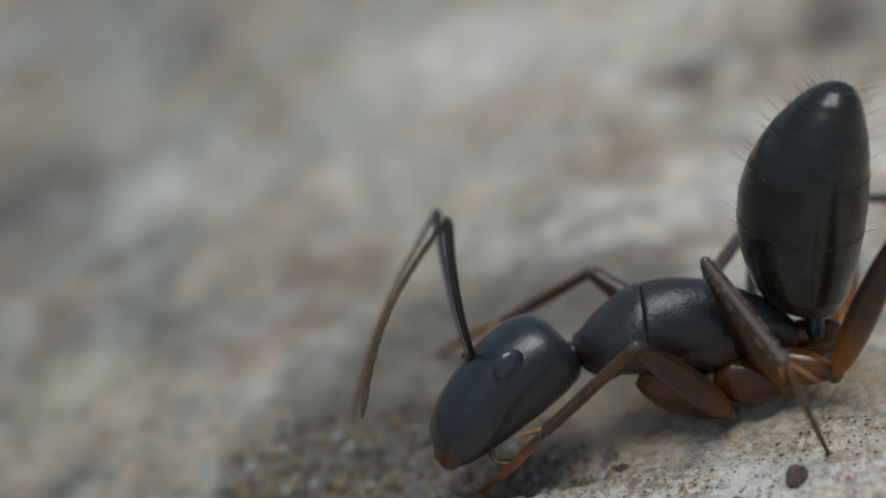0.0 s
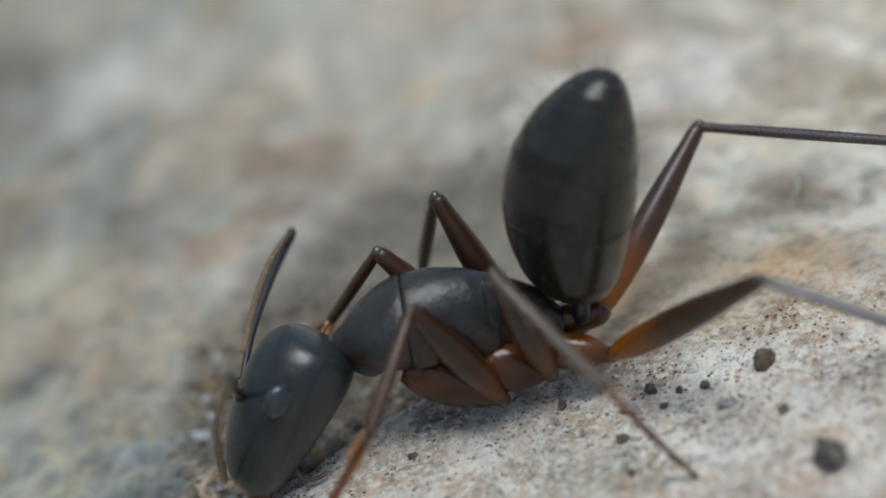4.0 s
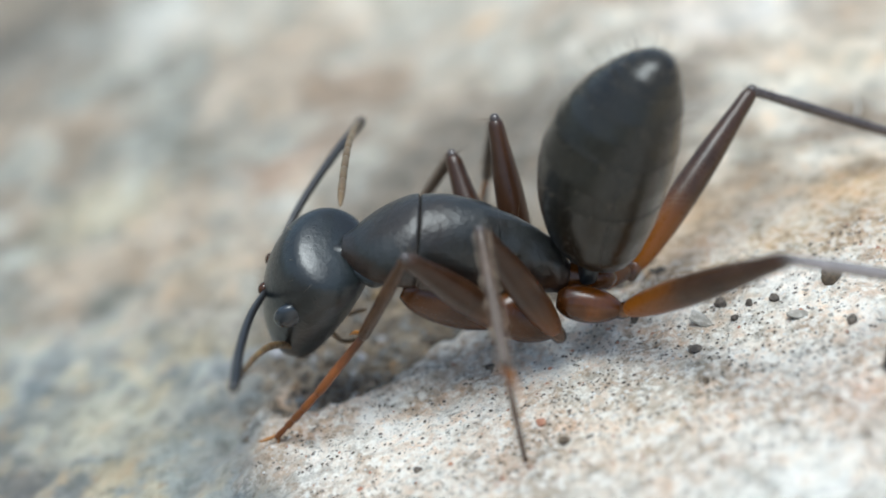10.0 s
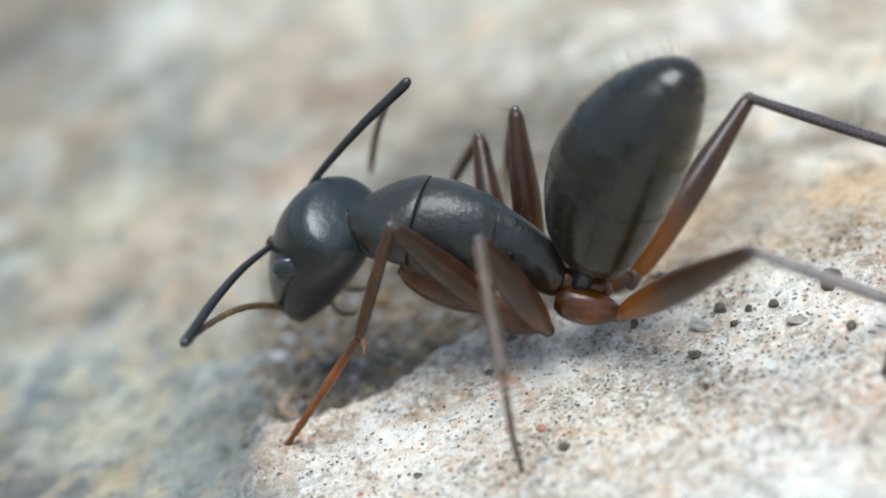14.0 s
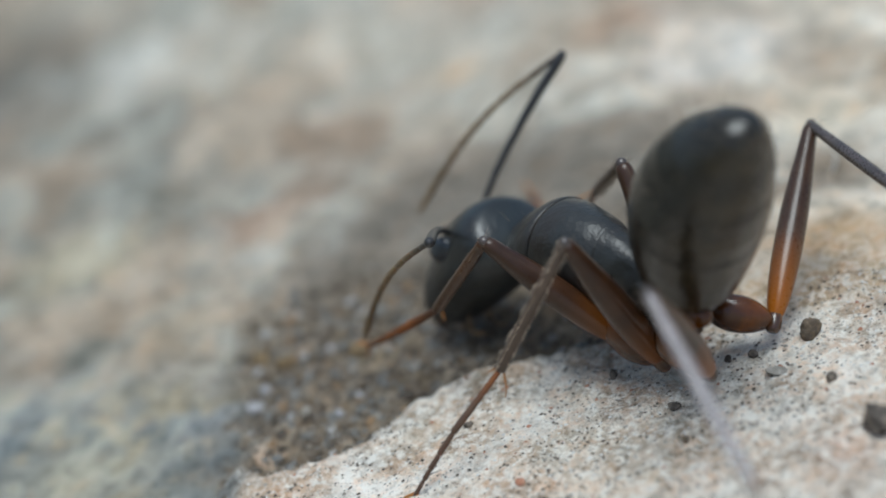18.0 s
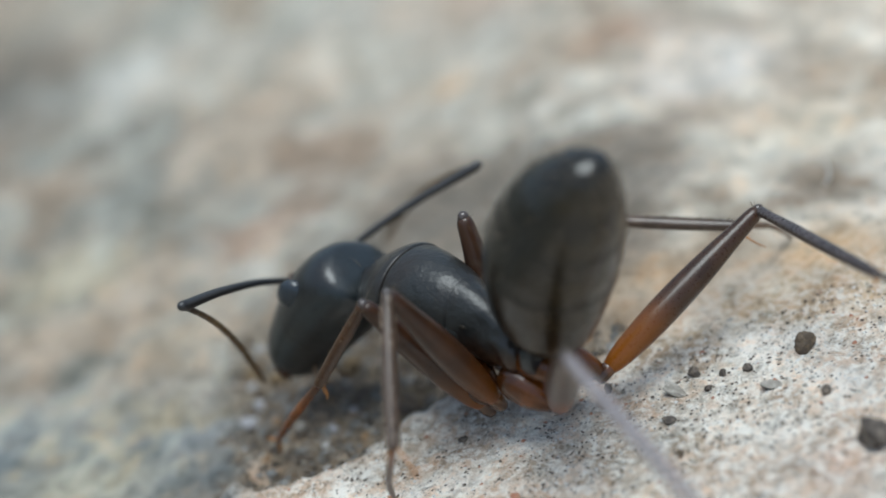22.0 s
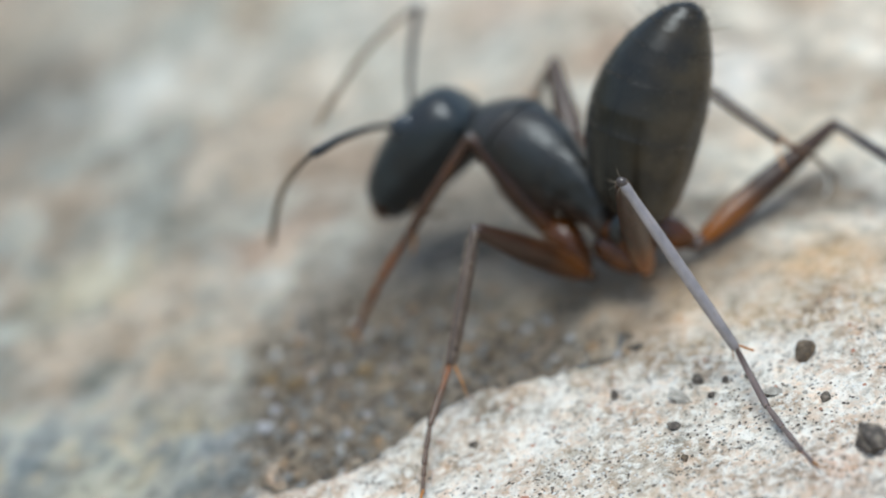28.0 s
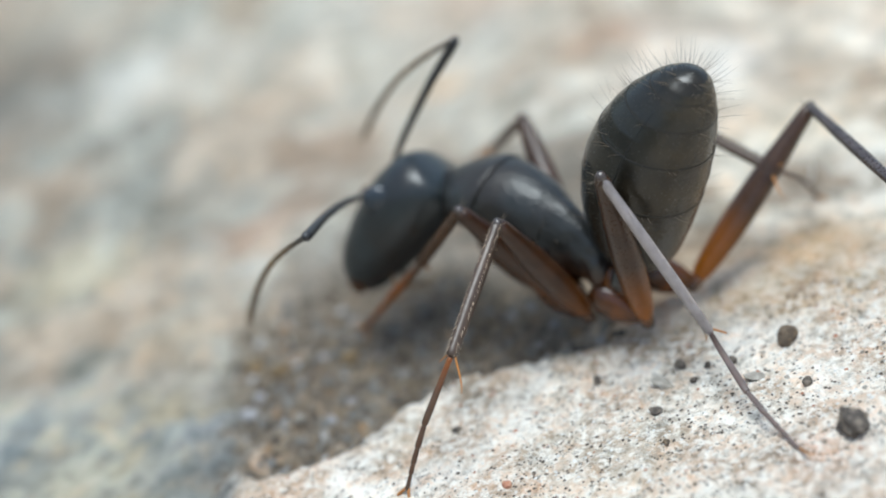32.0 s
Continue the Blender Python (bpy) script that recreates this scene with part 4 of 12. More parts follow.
# ---- what moves ----
def motions():
    walk(ant, [
        (0, mm(4.898, -2.751, 2.52, 0.8, 7, -177.2)), (0.5, mm(3.943, -2.859, 2.243, 1.9, 10.4, -173.1)), (1, mm(3.672, -3.066, 2.165, 1.8, 9.3, -173.5)),
        (1.5, mm(3.056, -2.606, 1.986, 0.8, 13.5, -177.1)), (1.83, mm(2.806, -2.673, 1.914, 2, 10.2, -172.9)), (2, mm(2.714, -2.697, 1.887, 2.4, 8.9, -171.4)),
        (2.5, mm(2.615, -3.182, 1.858, -0.6, 15.8, 177.8)), (3.17, mm(2.431, -3.548, 1.831, 0.4, 13.2, -179.3)), (3.83, mm(2.094, -4.214, 1.781, 1.7, 8.3, -174.4)),
        (4.5, mm(1.909, -4.579, 1.754, 2.3, 5.5, -171.8)), (4.7, mm(1.704, -4.876, 1.708, -0.8, 10.2, 177)), (5, mm(1.568, -4.562, 1.688, 1.5, 2.7, -174.9)),
        (5.5, mm(1.574, -4.625, 1.723, 1.3, 2.1, -175.4)), (6, mm(1.581, -4.686, 1.758, -0.2, 4.4, 179.2)), (7, mm(1.371, -4.872, 1.703, -0.8, 4.9, 177.1)),
        (7.5, mm(1.355, -4.938, 1.702, 1.1, -0.3, -176.2)), (8.2, mm(1.31, -5.02, 1.693, 1, -1.6, -176.7)), (8.5, mm(1.254, -5.05, 1.678, 0.8, -2.5, -177.1)),
        (9, mm(1.167, -5.097, 1.656, -1.5, 0.6, 174.9)), (10, mm(1.132, -5.147, 1.652, 0.4, -4.9, -178.6)), (10.5, mm(1.037, -5.005, 1.627, 0.5, -4.8, -178.3)),
        (11, mm(0.941, -4.862, 1.602, -0, -3.3, 179.9)), (12, mm(0.898, -5.205, 1.596, -1.6, -1.6, 174.5)), (13, mm(0.801, -5.331, 1.573, -2.7, 1.4, 170.5)),
        (13.7, mm(0.999, -5.219, 1.635, -3.8, -4.2, 167)), (14, mm(1.094, -5.166, 1.664, -4.2, -7.4, 166.1)), (14.5, mm(1.777, -5.447, 1.865, -7.8, -5, 152.5)),
        (14.9, mm(1.904, -5.44, 1.928, -8.5, -4.3, 147.7)), (15.3, mm(2.206, -5.423, 2.078, -10.2, -2.8, 136.3)), (15.7, mm(2.567, -5.403, 2.256, -12.5, -1.6, 122.6)),
        (16.1, mm(2.87, -5.385, 2.406, -14.6, -1.1, 111.2)), (16.5, mm(2.996, -5.378, 2.469, -15.6, -0.9, 106.4)), (17, mm(3.075, -5.481, 2.458, -15, 2.9, 111.4)),
        (18, mm(2.736, -5.496, 2.294, -12.5, 8.6, 129)), (18.33, mm(2.552, -5.616, 2.24, -11.7, 7.2, 133.2)), (18.7, mm(2.397, -5.717, 2.195, -11, 5.9, 136.9)),
        (19, mm(2.235, -5.822, 2.148, -10.2, 4.3, 140.9)), (20, mm(1.788, -6.039, 2.043, -10.6, 4.7, 139.2)), (21, mm(1.624, -6.393, 2.021, -12.9, 5.2, 126.7)),
        (22, mm(0.865, -5.74, 1.826, -11.8, 4.4, 133.4)), (23, mm(0.92, -5.637, 1.867, -11.9, 1.7, 133.2)), (23.2, mm(0.719, -5.353, 1.808, -11.6, 0.8, 134.7)),
        (23.5, mm(0.348, -4.831, 1.701, -11.1, -0.8, 137.5)), (24, mm(1.137, -4.796, 1.93, -14.5, -2.8, 117.9)), (24.33, mm(1.348, -5.179, 1.991, -14.2, 0.8, 119.1)),
        (24.5, mm(1.425, -5.32, 2.013, -14.1, 2.1, 119.5)), (25, mm(1.556, -5.209, 2.051, -14.8, -0.5, 114.9)), (25.5, mm(1.529, -5.397, 2.053, -14.4, 0.4, 117.3)),
        (25.9, mm(1.53, -5.12, 2.058, -14.6, -0.1, 116.1)), (26.3, mm(1.531, -4.458, 2.068, -15, -1.3, 113.4)), (26.7, mm(1.533, -3.669, 2.08, -15.4, -2.8, 110.1)),
        (27.1, mm(1.534, -3.007, 2.091, -15.6, -4.1, 107.4)), (27.5, mm(1.535, -2.73, 2.095, -15.7, -4.6, 106.2)), (27.83, mm(2.006, -2.487, 2.122, -13.3, -10.4, 125.6)),
        (28, mm(2.179, -2.398, 2.132, -12.9, -12.6, 132.8)), (28.33, mm(2.16, -2.762, 2.053, -12.1, -9.3, 135.1)), (28.75, mm(2.141, -3.133, 1.971, -11.4, -6, 137.8)),
        (29, mm(2.13, -3.372, 1.918, -10.8, -4.1, 139.7)), (29.33, mm(2.386, -3.259, 2.047, -11.2, -8.6, 139.4)), (29.7, mm(2.6, -3.161, 2.156, -11.4, -12.8, 139.8)),
        (30, mm(2.822, -3.056, 2.268, -11.7, -17.4, 140.8)), (31, mm(2.202, -2.641, 2.138, -12.9, -10.2, 131.4)), (32, mm(2.314, -3.967, 1.971, -10.9, -7.6, 140.1)),
    ])
    walk(limbs["head"], [
        (0, mm(3.23, 0, 0, 28.6, 24.3, 21.5)), (1, mm(3.23, 0, 0, 29.9, 27.7, 24.3)), (1.5, mm(3.23, 0, 0, 37.5, 28.3, 31.7)),
        (1.83, mm(3.23, 0, 0, 24.9, 44.4, 23.7)), (2, mm(3.23, 0, 0, 18.5, 49.9, 18.8)), (2.5, mm(3.23, 0, 0, 33.4, 42, 31.7)),
        (3.17, mm(3.192, 0, 0, 29.2, 43.4, 27.9)), (3.83, mm(3.156, 0, 0, 20.9, 45.5, 20.4)), (4.5, mm(3.118, 0, 0, 16.2, 46.3, 16)),
        (4.7, mm(3.107, 0, 0, 14.9, 48.3, 14.1)), (5, mm(3.09, 0, 0, 37.8, 44.7, 37.5)), (5.5, mm(3.084, 0, 0, 26, 49.9, 26)),
        (6, mm(3.078, 0, 0, 29.1, 46, 28)), (7, mm(3.066, 0, 0, 18.9, 51.7, 18.4)), (7.2, mm(3.064, 0, 0, 7.6, 55.8, 7.3)),
        (7.5, mm(3.06, 0, 0, -18.4, 59, -18.4)), (8, mm(3.06, 0, 0, -35.4, 56.1, -36.1)), (8.5, mm(3.06, 0, 0, -31.5, 60.1, -32.3)),
        (8.83, mm(3.06, 0, 0, -14.6, 60.4, -15.3)), (9, mm(3.06, 0, 0, -8.6, 60, -9.2)), (10, mm(3.06, 0, 0, -49.4, 59.9, -52.1)),
        (10.5, mm(3.06, 0, 0, -46.7, 61.1, -49)), (11, mm(3.06, 0, 0, -38.2, 61.9, -39.9)), (12, mm(3.06, 0, 0, -36.7, 58.9, -38.6)),
        (13, mm(3.06, 0, 0, -36.4, 61.3, -38.8)), (13.7, mm(3.06, 0, 0, -28.6, 62.7, -30.7)), (14, mm(3.06, 0, 0, -25.8, 63.7, -27.8)),
        (14.5, mm(3.06, 0, 0, -10.1, 59.4, -12.5)), (14.9, mm(3.06, 0, 0, -3.8, 53.7, -7.6)), (15.3, mm(3.06, 0, 0, 6.3, 39.3, -1.1)),
        (15.7, mm(3.06, 0, 0, 14.2, 21.5, 1.9)), (16.1, mm(3.06, 0, 0, 19.6, 6.4, 2.3)), (16.5, mm(3.06, 0, 0, 21.9, 0.1, 2.1)),
        (16.83, mm(3.06, 0, 0, 13, 3.6, 0)), (17, mm(3.06, 0, 0, 9.8, 4.7, -0.8)), (17.5, mm(3.06, 0, 0, 12.2, 23.4, 4)),
        (18, mm(3.06, 0, 0, 24, 38.9, 17.6)), (19, mm(3.06, 0, 0, 34.3, 45.2, 30.2)), (20, mm(3.06, 0, 0, 30.4, 41.3, 25)),
        (21, mm(3.06, 0, 0, 42.5, 30, 33.1)), (22, mm(3.06, 0, 0, 34, 41.4, 28.4)), (23, mm(3.06, 0, 0, 29.5, 44.4, 24.4)),
        (23.5, mm(3.06, 0, 0, 32.3, 55.9, 29.6)), (24, mm(3.06, 0, 0, 49.1, 41.7, 44.6)), (24.33, mm(3.06, 0, 0, 37.9, 39.1, 31.2)),
        (24.5, mm(3.06, 0, 0, 34.2, 37.6, 26.7)), (25, mm(3.06, 0, 0, 43.2, 29.7, 32.9)), (25.5, mm(3.06, 0, 0, 31.9, 33.3, 22.8)),
        (25.9, mm(3.06, 0, 0, 31.4, 30.6, 21.2)), (27.1, mm(3.06, 0, 0, 30.4, 9.9, 10.5)), (27.5, mm(3.06, 0, 0, 30.6, 7.2, 9.1)),
        (27.83, mm(3.06, 0, 0, 47.9, 36.8, 42.5)), (28, mm(3.06, 0, 0, 61.2, 44.1, 60.7)), (28.33, mm(3.06, 0, 0, 63.3, 35.7, 62.6)),
        (28.5, mm(3.06, 0, 0, 63.9, 32.7, 63.2)), (29, mm(3.06, 0, 0, 67.7, 20.1, 67.1)), (29.33, mm(3.06, 0, 0, 58.6, 36.6, 56.5)),
        (29.5, mm(3.06, 0, 0, 53.8, 42.1, 51.1)), (29.7, mm(3.06, 0, 0, 50.5, 48.1, 48.1)), (30, mm(3.06, 0, 0, 41.6, 58.6, 39.5)),
        (30.75, mm(3.06, 0, 0, 52.9, 48, 50.8)), (31, mm(3.06, 0, 0, 55.8, 44.8, 53.8)), (32, mm(3.06, 0, 0, 52.4, 47.6, 50.9)),
    ])
    walk(limbs["gaster"], [
        (0, mm(-0.14, -0.12, 0.234, 10.6, -79.8, 169.6)), (0.5, mm(-0.147, -0.126, 0.265, 13.5, -74.7, 167)), (1, mm(-0.241, -0.12, 0.248, 7, -74.2, 173.3)),
        (1.5, mm(-0.316, -0.152, 0.248, 10.9, -70.5, 169.7)), (2, mm(-0.294, -0.123, 0.282, 22.6, -76.4, 157.9)), (2.5, mm(-0.285, -0.159, 0.205, 10.4, -68.6, 170.4)),
        (3.17, mm(-0.26, -0.15, 0.218, 16.1, -71.4, 164.6)), (3.83, mm(-0.215, -0.135, 0.241, 32.1, -75.8, 148.6)), (4.5, mm(-0.19, -0.126, 0.254, 45, -77.5, 135.7)),
        (4.7, mm(-0.082, -0.163, 0.252, 4.1, -73.6, 176.1)), (5, mm(-0.013, -0.136, 0.238, 25, -76, 155.7)), (5.5, mm(-0.05, -0.143, 0.253, 26, -75.6, 154.8)),
        (6, mm(-0.086, -0.164, 0.261, 14.5, -72.9, 166.2)), (7, mm(-0.12, -0.171, 0.254, 17.1, -73.3, 163.6)), (7.5, mm(-0.114, -0.12, 0.219, 40.2, -76.2, 140.6)),
        (8, mm(-0.109, -0.092, 0.17, 43.3, -76, 137.6)), (8.5, mm(-0.181, -0.091, 0.175, 45.7, -77.8, 134.9)), (9, mm(-0.252, -0.131, 0.159, 20.3, -77.3, 160.1)),
        (10, mm(-0.325, -0.096, 0.195, 60.7, -77.1, 120)), (10.75, mm(-0.273, -0.085, 0.162, 46.1, -79.1, 134.4)), (11.75, mm(-0.25, -0.108, 0.138, 22, -78.9, 158.4)),
        (12.5, mm(-0.225, -0.142, 0.159, 16.7, -76.5, 163.7)), (13, mm(-0.202, -0.167, 0.185, 16.1, -74.5, 164.4)), (14, mm(-0.251, -0.167, 0.154, -11.1, -76.4, -169.2)),
        (14.5, mm(-0.078, -0.156, 0.117, -16.2, -68.4, -164.9)), (15.3, mm(-0.037, -0.169, 0.104, -20.8, -66, -160.9)), (16.1, mm(0.026, -0.19, 0.082, -26.5, -62, -156.3)),
        (16.5, mm(0.038, -0.194, 0.078, -27.4, -61.3, -155.5)), (17, mm(-0.082, -0.153, -0.078, -14.5, -61.2, -167.3)), (18, mm(-0.109, -0.224, 0.034, -4.6, -60.8, -176)),
        (19, mm(-0.078, -0.171, 0.094, -11.5, -70.1, -169.1)), (20, mm(-0.157, -0.242, 0.072, -7, -71.1, -173.4)), (21, mm(-0.105, -0.268, 0.059, -21.3, -67.7, -160.2)),
        (22, mm(-0.139, -0.326, 0.121, -7.9, -66.7, -172.7)), (23, mm(-0.142, -0.31, 0.097, -3.9, -70.2, -176.3)), (23.5, mm(-0.043, -0.169, 0.104, -23.2, -77.1, -157.3)),
        (24, mm(0.006, -0.144, 0.066, -45.4, -67.4, -136.9)), (24.5, mm(-0.066, -0.285, 0.061, -31.7, -62.3, -151.4)), (25, mm(0.011, -0.24, 0.107, -43.6, -66.5, -138.8)),
        (25.5, mm(-0.011, -0.297, 0.119, -34.7, -66.8, -147.5)), (26.3, mm(-0.004, -0.314, 0.097, -41.3, -68.2, -140.7)), (27.1, mm(0.006, -0.34, 0.062, -53, -69.8, -128.7)),
        (27.5, mm(0.008, -0.345, 0.055, -55.4, -70, -126.3)), (27.83, mm(-0.132, -0.301, 0.044, -100.3, -63.7, -78)), (28, mm(-0.184, -0.284, 0.04, -109.5, -58.7, -67.4)),
        (28.5, mm(-0.156, -0.281, 0.081, -99.4, -64.6, -79.6)), (29, mm(-0.136, -0.28, 0.126, -86.4, -68.5, -93.9)), (30, mm(-0.169, -0.343, 0.154, -121, -74.1, -58)),
        (30.5, mm(-0.134, -0.32, 0.117, -108.8, -67.3, -69.7)), (31, mm(-0.103, -0.289, 0.091, -107.6, -55.1, -68.9)), (31.5, mm(-0.127, -0.305, 0.116, -85.6, -72.9, -94.6)),
        (32, mm(-0.154, -0.316, 0.142, -46.4, -79, -134.2)),
    ])
    walk(limbs["coxa_lf"], [
        (0, mm(2.264, 0.28, -0.38, 2.2, 26.7, 168.8)), (0.5, mm(2.264, 0.28, -0.38, 1.5, 29.5, 167.3)), (1, mm(2.264, 0.28, -0.38, 1.4, 24.4, 170)),
        (1.5, mm(2.264, 0.28, -0.38, 0.5, 21.3, 169.5)), (2, mm(2.264, 0.28, -0.38, 1.5, 24.6, 169.3)), (2.5, mm(2.264, 0.28, -0.38, 0.1, 19.4, 169.5)),
        (4.5, mm(2.264, 0.28, -0.38, 2, 23.8, 170.8)), (4.7, mm(2.264, 0.28, -0.38, 0.6, 16.8, 174.7)), (5, mm(2.264, 0.28, -0.38, 2.6, 22.5, 170.9)),
        (6.75, mm(2.264, 0.28, -0.38, 1.6, 19.4, 173)), (8.5, mm(2.264, 0.28, -0.38, 1.9, 14.9, 175)), (9, mm(2.264, 0.28, -0.38, 1.1, 14.4, 176.5)),
        (10.5, mm(2.264, 0.28, -0.38, 2.5, 15.8, 174.3)), (12, mm(2.264, 0.28, -0.38, 1.7, 16, 175.3)), (13.7, mm(2.264, 0.28, -0.38, 0.8, 13.6, 178)),
        (14, mm(2.264, 0.28, -0.38, 0.9, 13.3, 178.2)), (14.5, mm(2.264, 0.28, -0.38, 2.9, 19.3, 173.1)), (15.3, mm(2.264, 0.28, -0.38, 2, 17.5, 174.8)),
        (16.1, mm(2.264, 0.28, -0.38, 0.5, 14.8, 177.5)), (16.5, mm(2.264, 0.28, -0.38, 0.2, 14.3, 178)), (17, mm(2.264, 0.28, -0.38, 0.3, 5.1, 174.7)),
        (17.5, mm(2.264, 0.28, -0.38, 0.1, 11.5, 177.1)), (18, mm(2.264, 0.28, -0.38, 0.1, 17, 177.4)), (19.5, mm(2.264, 0.28, -0.38, -0.1, 20, -179.2)),
        (20, mm(2.264, 0.28, -0.38, -0.3, 20.3, -177.9)), (21, mm(2.264, 0.28, -0.38, 0.5, 23.7, 174.4)), (22, mm(2.264, 0.28, -0.38, 0.4, 22.7, 177.3)),
        (23, mm(2.264, 0.28, -0.38, 1.2, 24.8, 173.8)), (23.5, mm(2.264, 0.28, -0.38, 0.3, 22.8, 179)), (24, mm(2.264, 0.28, -0.38, 3.5, 20.4, 162.5)),
        (24.33, mm(2.264, 0.28, -0.38, 1.5, 22.4, 170.5)), (24.5, mm(2.264, 0.28, -0.38, 0.8, 23.1, 173.5)), (25, mm(2.264, 0.28, -0.38, 2, 21.6, 165.6)),
        (25.5, mm(2.264, 0.28, -0.38, 1, 21.8, 172.7)), (26.3, mm(2.264, 0.28, -0.38, 1.3, 19.2, 171)), (27.1, mm(2.264, 0.28, -0.38, 1.9, 15.1, 168.3)),
        (27.5, mm(2.264, 0.28, -0.38, 2, 14.3, 167.8)), (27.83, mm(2.264, 0.28, -0.38, 0.2, 17.5, 177.2)), (28, mm(2.264, 0.28, -0.38, -0.3, 18.7, -179.4)),
        (29, mm(2.264, 0.28, -0.38, 0.2, 18.1, 179.4)), (30, mm(2.264, 0.28, -0.38, -0.4, 17.2, -179.5)), (31, mm(2.264, 0.28, -0.38, -0, 18.9, -180)),
        (32, mm(2.264, 0.28, -0.38, -0.5, 16.7, -178.8)),
    ])
    walk(limbs["femur_lf"], [
        (0, mm(1.074, 0.516, -0.991, -40.8, -47.6, 37.6)), (0.5, mm(1.284, 0.5, -0.948, -75.4, -62.1, 55.6)), (1, mm(1.039, 0.496, -0.944, -68.9, -66.2, 15.8)),
        (1.5, mm(1.048, 0.505, -0.862, -76.9, -64, 50.3)), (2, mm(1.042, 0.51, -0.949, -66.8, -61.3, 31.6)), (2.5, mm(1.041, 0.506, -0.818, -74.6, -62.5, 67)),
        (3.17, mm(1.035, 0.5, -0.849, -70.3, -61.6, 56.6)), (3.83, mm(1.023, 0.488, -0.906, -64, -59.1, 38.8)), (4.5, mm(1.016, 0.482, -0.937, -61.3, -57.4, 29.9)),
        (4.7, mm(0.9, 0.406, -0.793, -54.6, -56.8, 51.2)), (5, mm(0.906, 0.498, -0.949, -51.4, -51.2, 27.2)), (5.5, mm(0.908, 0.482, -0.921, -52, -51.2, 26)),
        (6.25, mm(0.888, 0.466, -0.893, -57.1, -55, 27.5)), (6.75, mm(0.842, 0.455, -0.884, -59.8, -56.5, 26.1)), (7, mm(0.82, 0.449, -0.88, -61, -57.2, 24.6)),
        (7.5, mm(0.795, 0.444, -0.843, -57.1, -52.3, 19.7)), (8.2, mm(0.769, 0.424, -0.806, -57.9, -51.9, 16.4)), (8.5, mm(0.754, 0.412, -0.784, -59.4, -52, 16.3)),
        (9, mm(0.741, 0.373, -0.772, -66.8, -57.2, 21.9)), (9.5, mm(0.74, 0.397, -0.787, -51.4, -49.2, 28.3)), (10, mm(0.747, 0.422, -0.8, -35.7, -40.1, 30)),
        (11, mm(0.724, 0.437, -0.837, -52.4, -47.6, 17.7)), (11.75, mm(0.709, 0.415, -0.832, -59.4, -52.6, 15)), (12, mm(0.704, 0.408, -0.829, -61.4, -54, 13.6)),
        (13, mm(0.736, 0.353, -0.771, -72.7, -58.6, 35.5)), (13.5, mm(0.741, 0.337, -0.755, -55.7, -51.4, 31.1)), (14, mm(0.745, 0.328, -0.739, -42.6, -42.7, 27.6)),
        (14.5, mm(0.883, 0.448, -0.867, -37.2, -39.9, 27)), (14.9, mm(0.894, 0.435, -0.85, -37, -40.4, 28.5)), (16.1, mm(0.983, 0.337, -0.72, -36, -43.9, 39.8)),
        (16.5, mm(0.994, 0.324, -0.703, -35.9, -44.3, 41.3)), (16.83, mm(1.095, 0.369, -0.54, -26.7, -18.3, 18.5)), (17, mm(1.132, 0.385, -0.481, -26.3, -8.3, 11.9)),
        (17.5, mm(1.004, 0.343, -0.638, -27, -10, 4.4)), (18, mm(0.881, 0.343, -0.804, -43.7, -49.6, 36.5)), (18.5, mm(0.782, 0.313, -0.883, -49.8, -54.1, 44.6)),
        (19, mm(0.667, 0.297, -0.948, -49.5, -53, 39.2)), (19.5, mm(0.601, 0.257, -0.984, -48.7, -52, 31.9)), (20, mm(0.536, 0.215, -1.021, -48.2, -51.6, 27.9)),
        (20.5, mm(0.66, 0.31, -1.038, -60.5, -59.7, 27.9)), (21, mm(0.755, 0.427, -1.045, -67.3, -65.7, 20.3)), (21.5, mm(0.72, 0.389, -1.045, -67.2, -62, 33.3)),
        (22, mm(0.679, 0.354, -1.043, -57.4, -57, 41.7)), (23, mm(0.659, 0.454, -1.127, -56, -55.5, 30.3)), (23.2, mm(0.597, 0.404, -1.128, -50.5, -52.3, 19.8)),
        (23.5, mm(0.483, 0.312, -1.13, -43.7, -45.3, 3.7)), (24, mm(0.955, 0.693, -0.891, -48.4, -50.6, 20.7)), (24.33, mm(0.832, 0.514, -0.982, -50.4, -54, 19.6)),
        (24.5, mm(0.787, 0.449, -1.015, -51.2, -55.2, 19.3)), (25, mm(0.889, 0.633, -0.942, -48.3, -52, 21.9)), (25.5, mm(0.829, 0.463, -0.959, -41.9, -47.3, 7.8)),
        (25.9, mm(0.849, 0.472, -0.933, -42.8, -48.1, 8.2)), (27.1, mm(1.004, 0.539, -0.73, -50.7, -54.1, 12.2)), (27.5, mm(1.025, 0.548, -0.703, -51.9, -54.8, 12.8)),
        (27.83, mm(0.721, 0.339, -0.877, -43.7, -40.7, 12.1)), (28, mm(0.61, 0.262, -0.941, -41.1, -35.5, 12.5)), (28.33, mm(0.644, 0.274, -0.925, -49.4, -44.7, 15.7)),
        (28.5, mm(0.656, 0.279, -0.918, -52.9, -47.9, 17.4)), (29, mm(0.696, 0.297, -0.894, -63.1, -55.3, 19.6)), (29.33, mm(0.614, 0.282, -0.923, -46.5, -41.3, 10)),
        (29.5, mm(0.584, 0.277, -0.934, -42, -35.8, 8.3)), (30, mm(0.449, 0.263, -0.942, -36.6, -23.4, 7.9)), (30.75, mm(0.623, 0.273, -0.935, -42.6, -36.1, 8.3)),
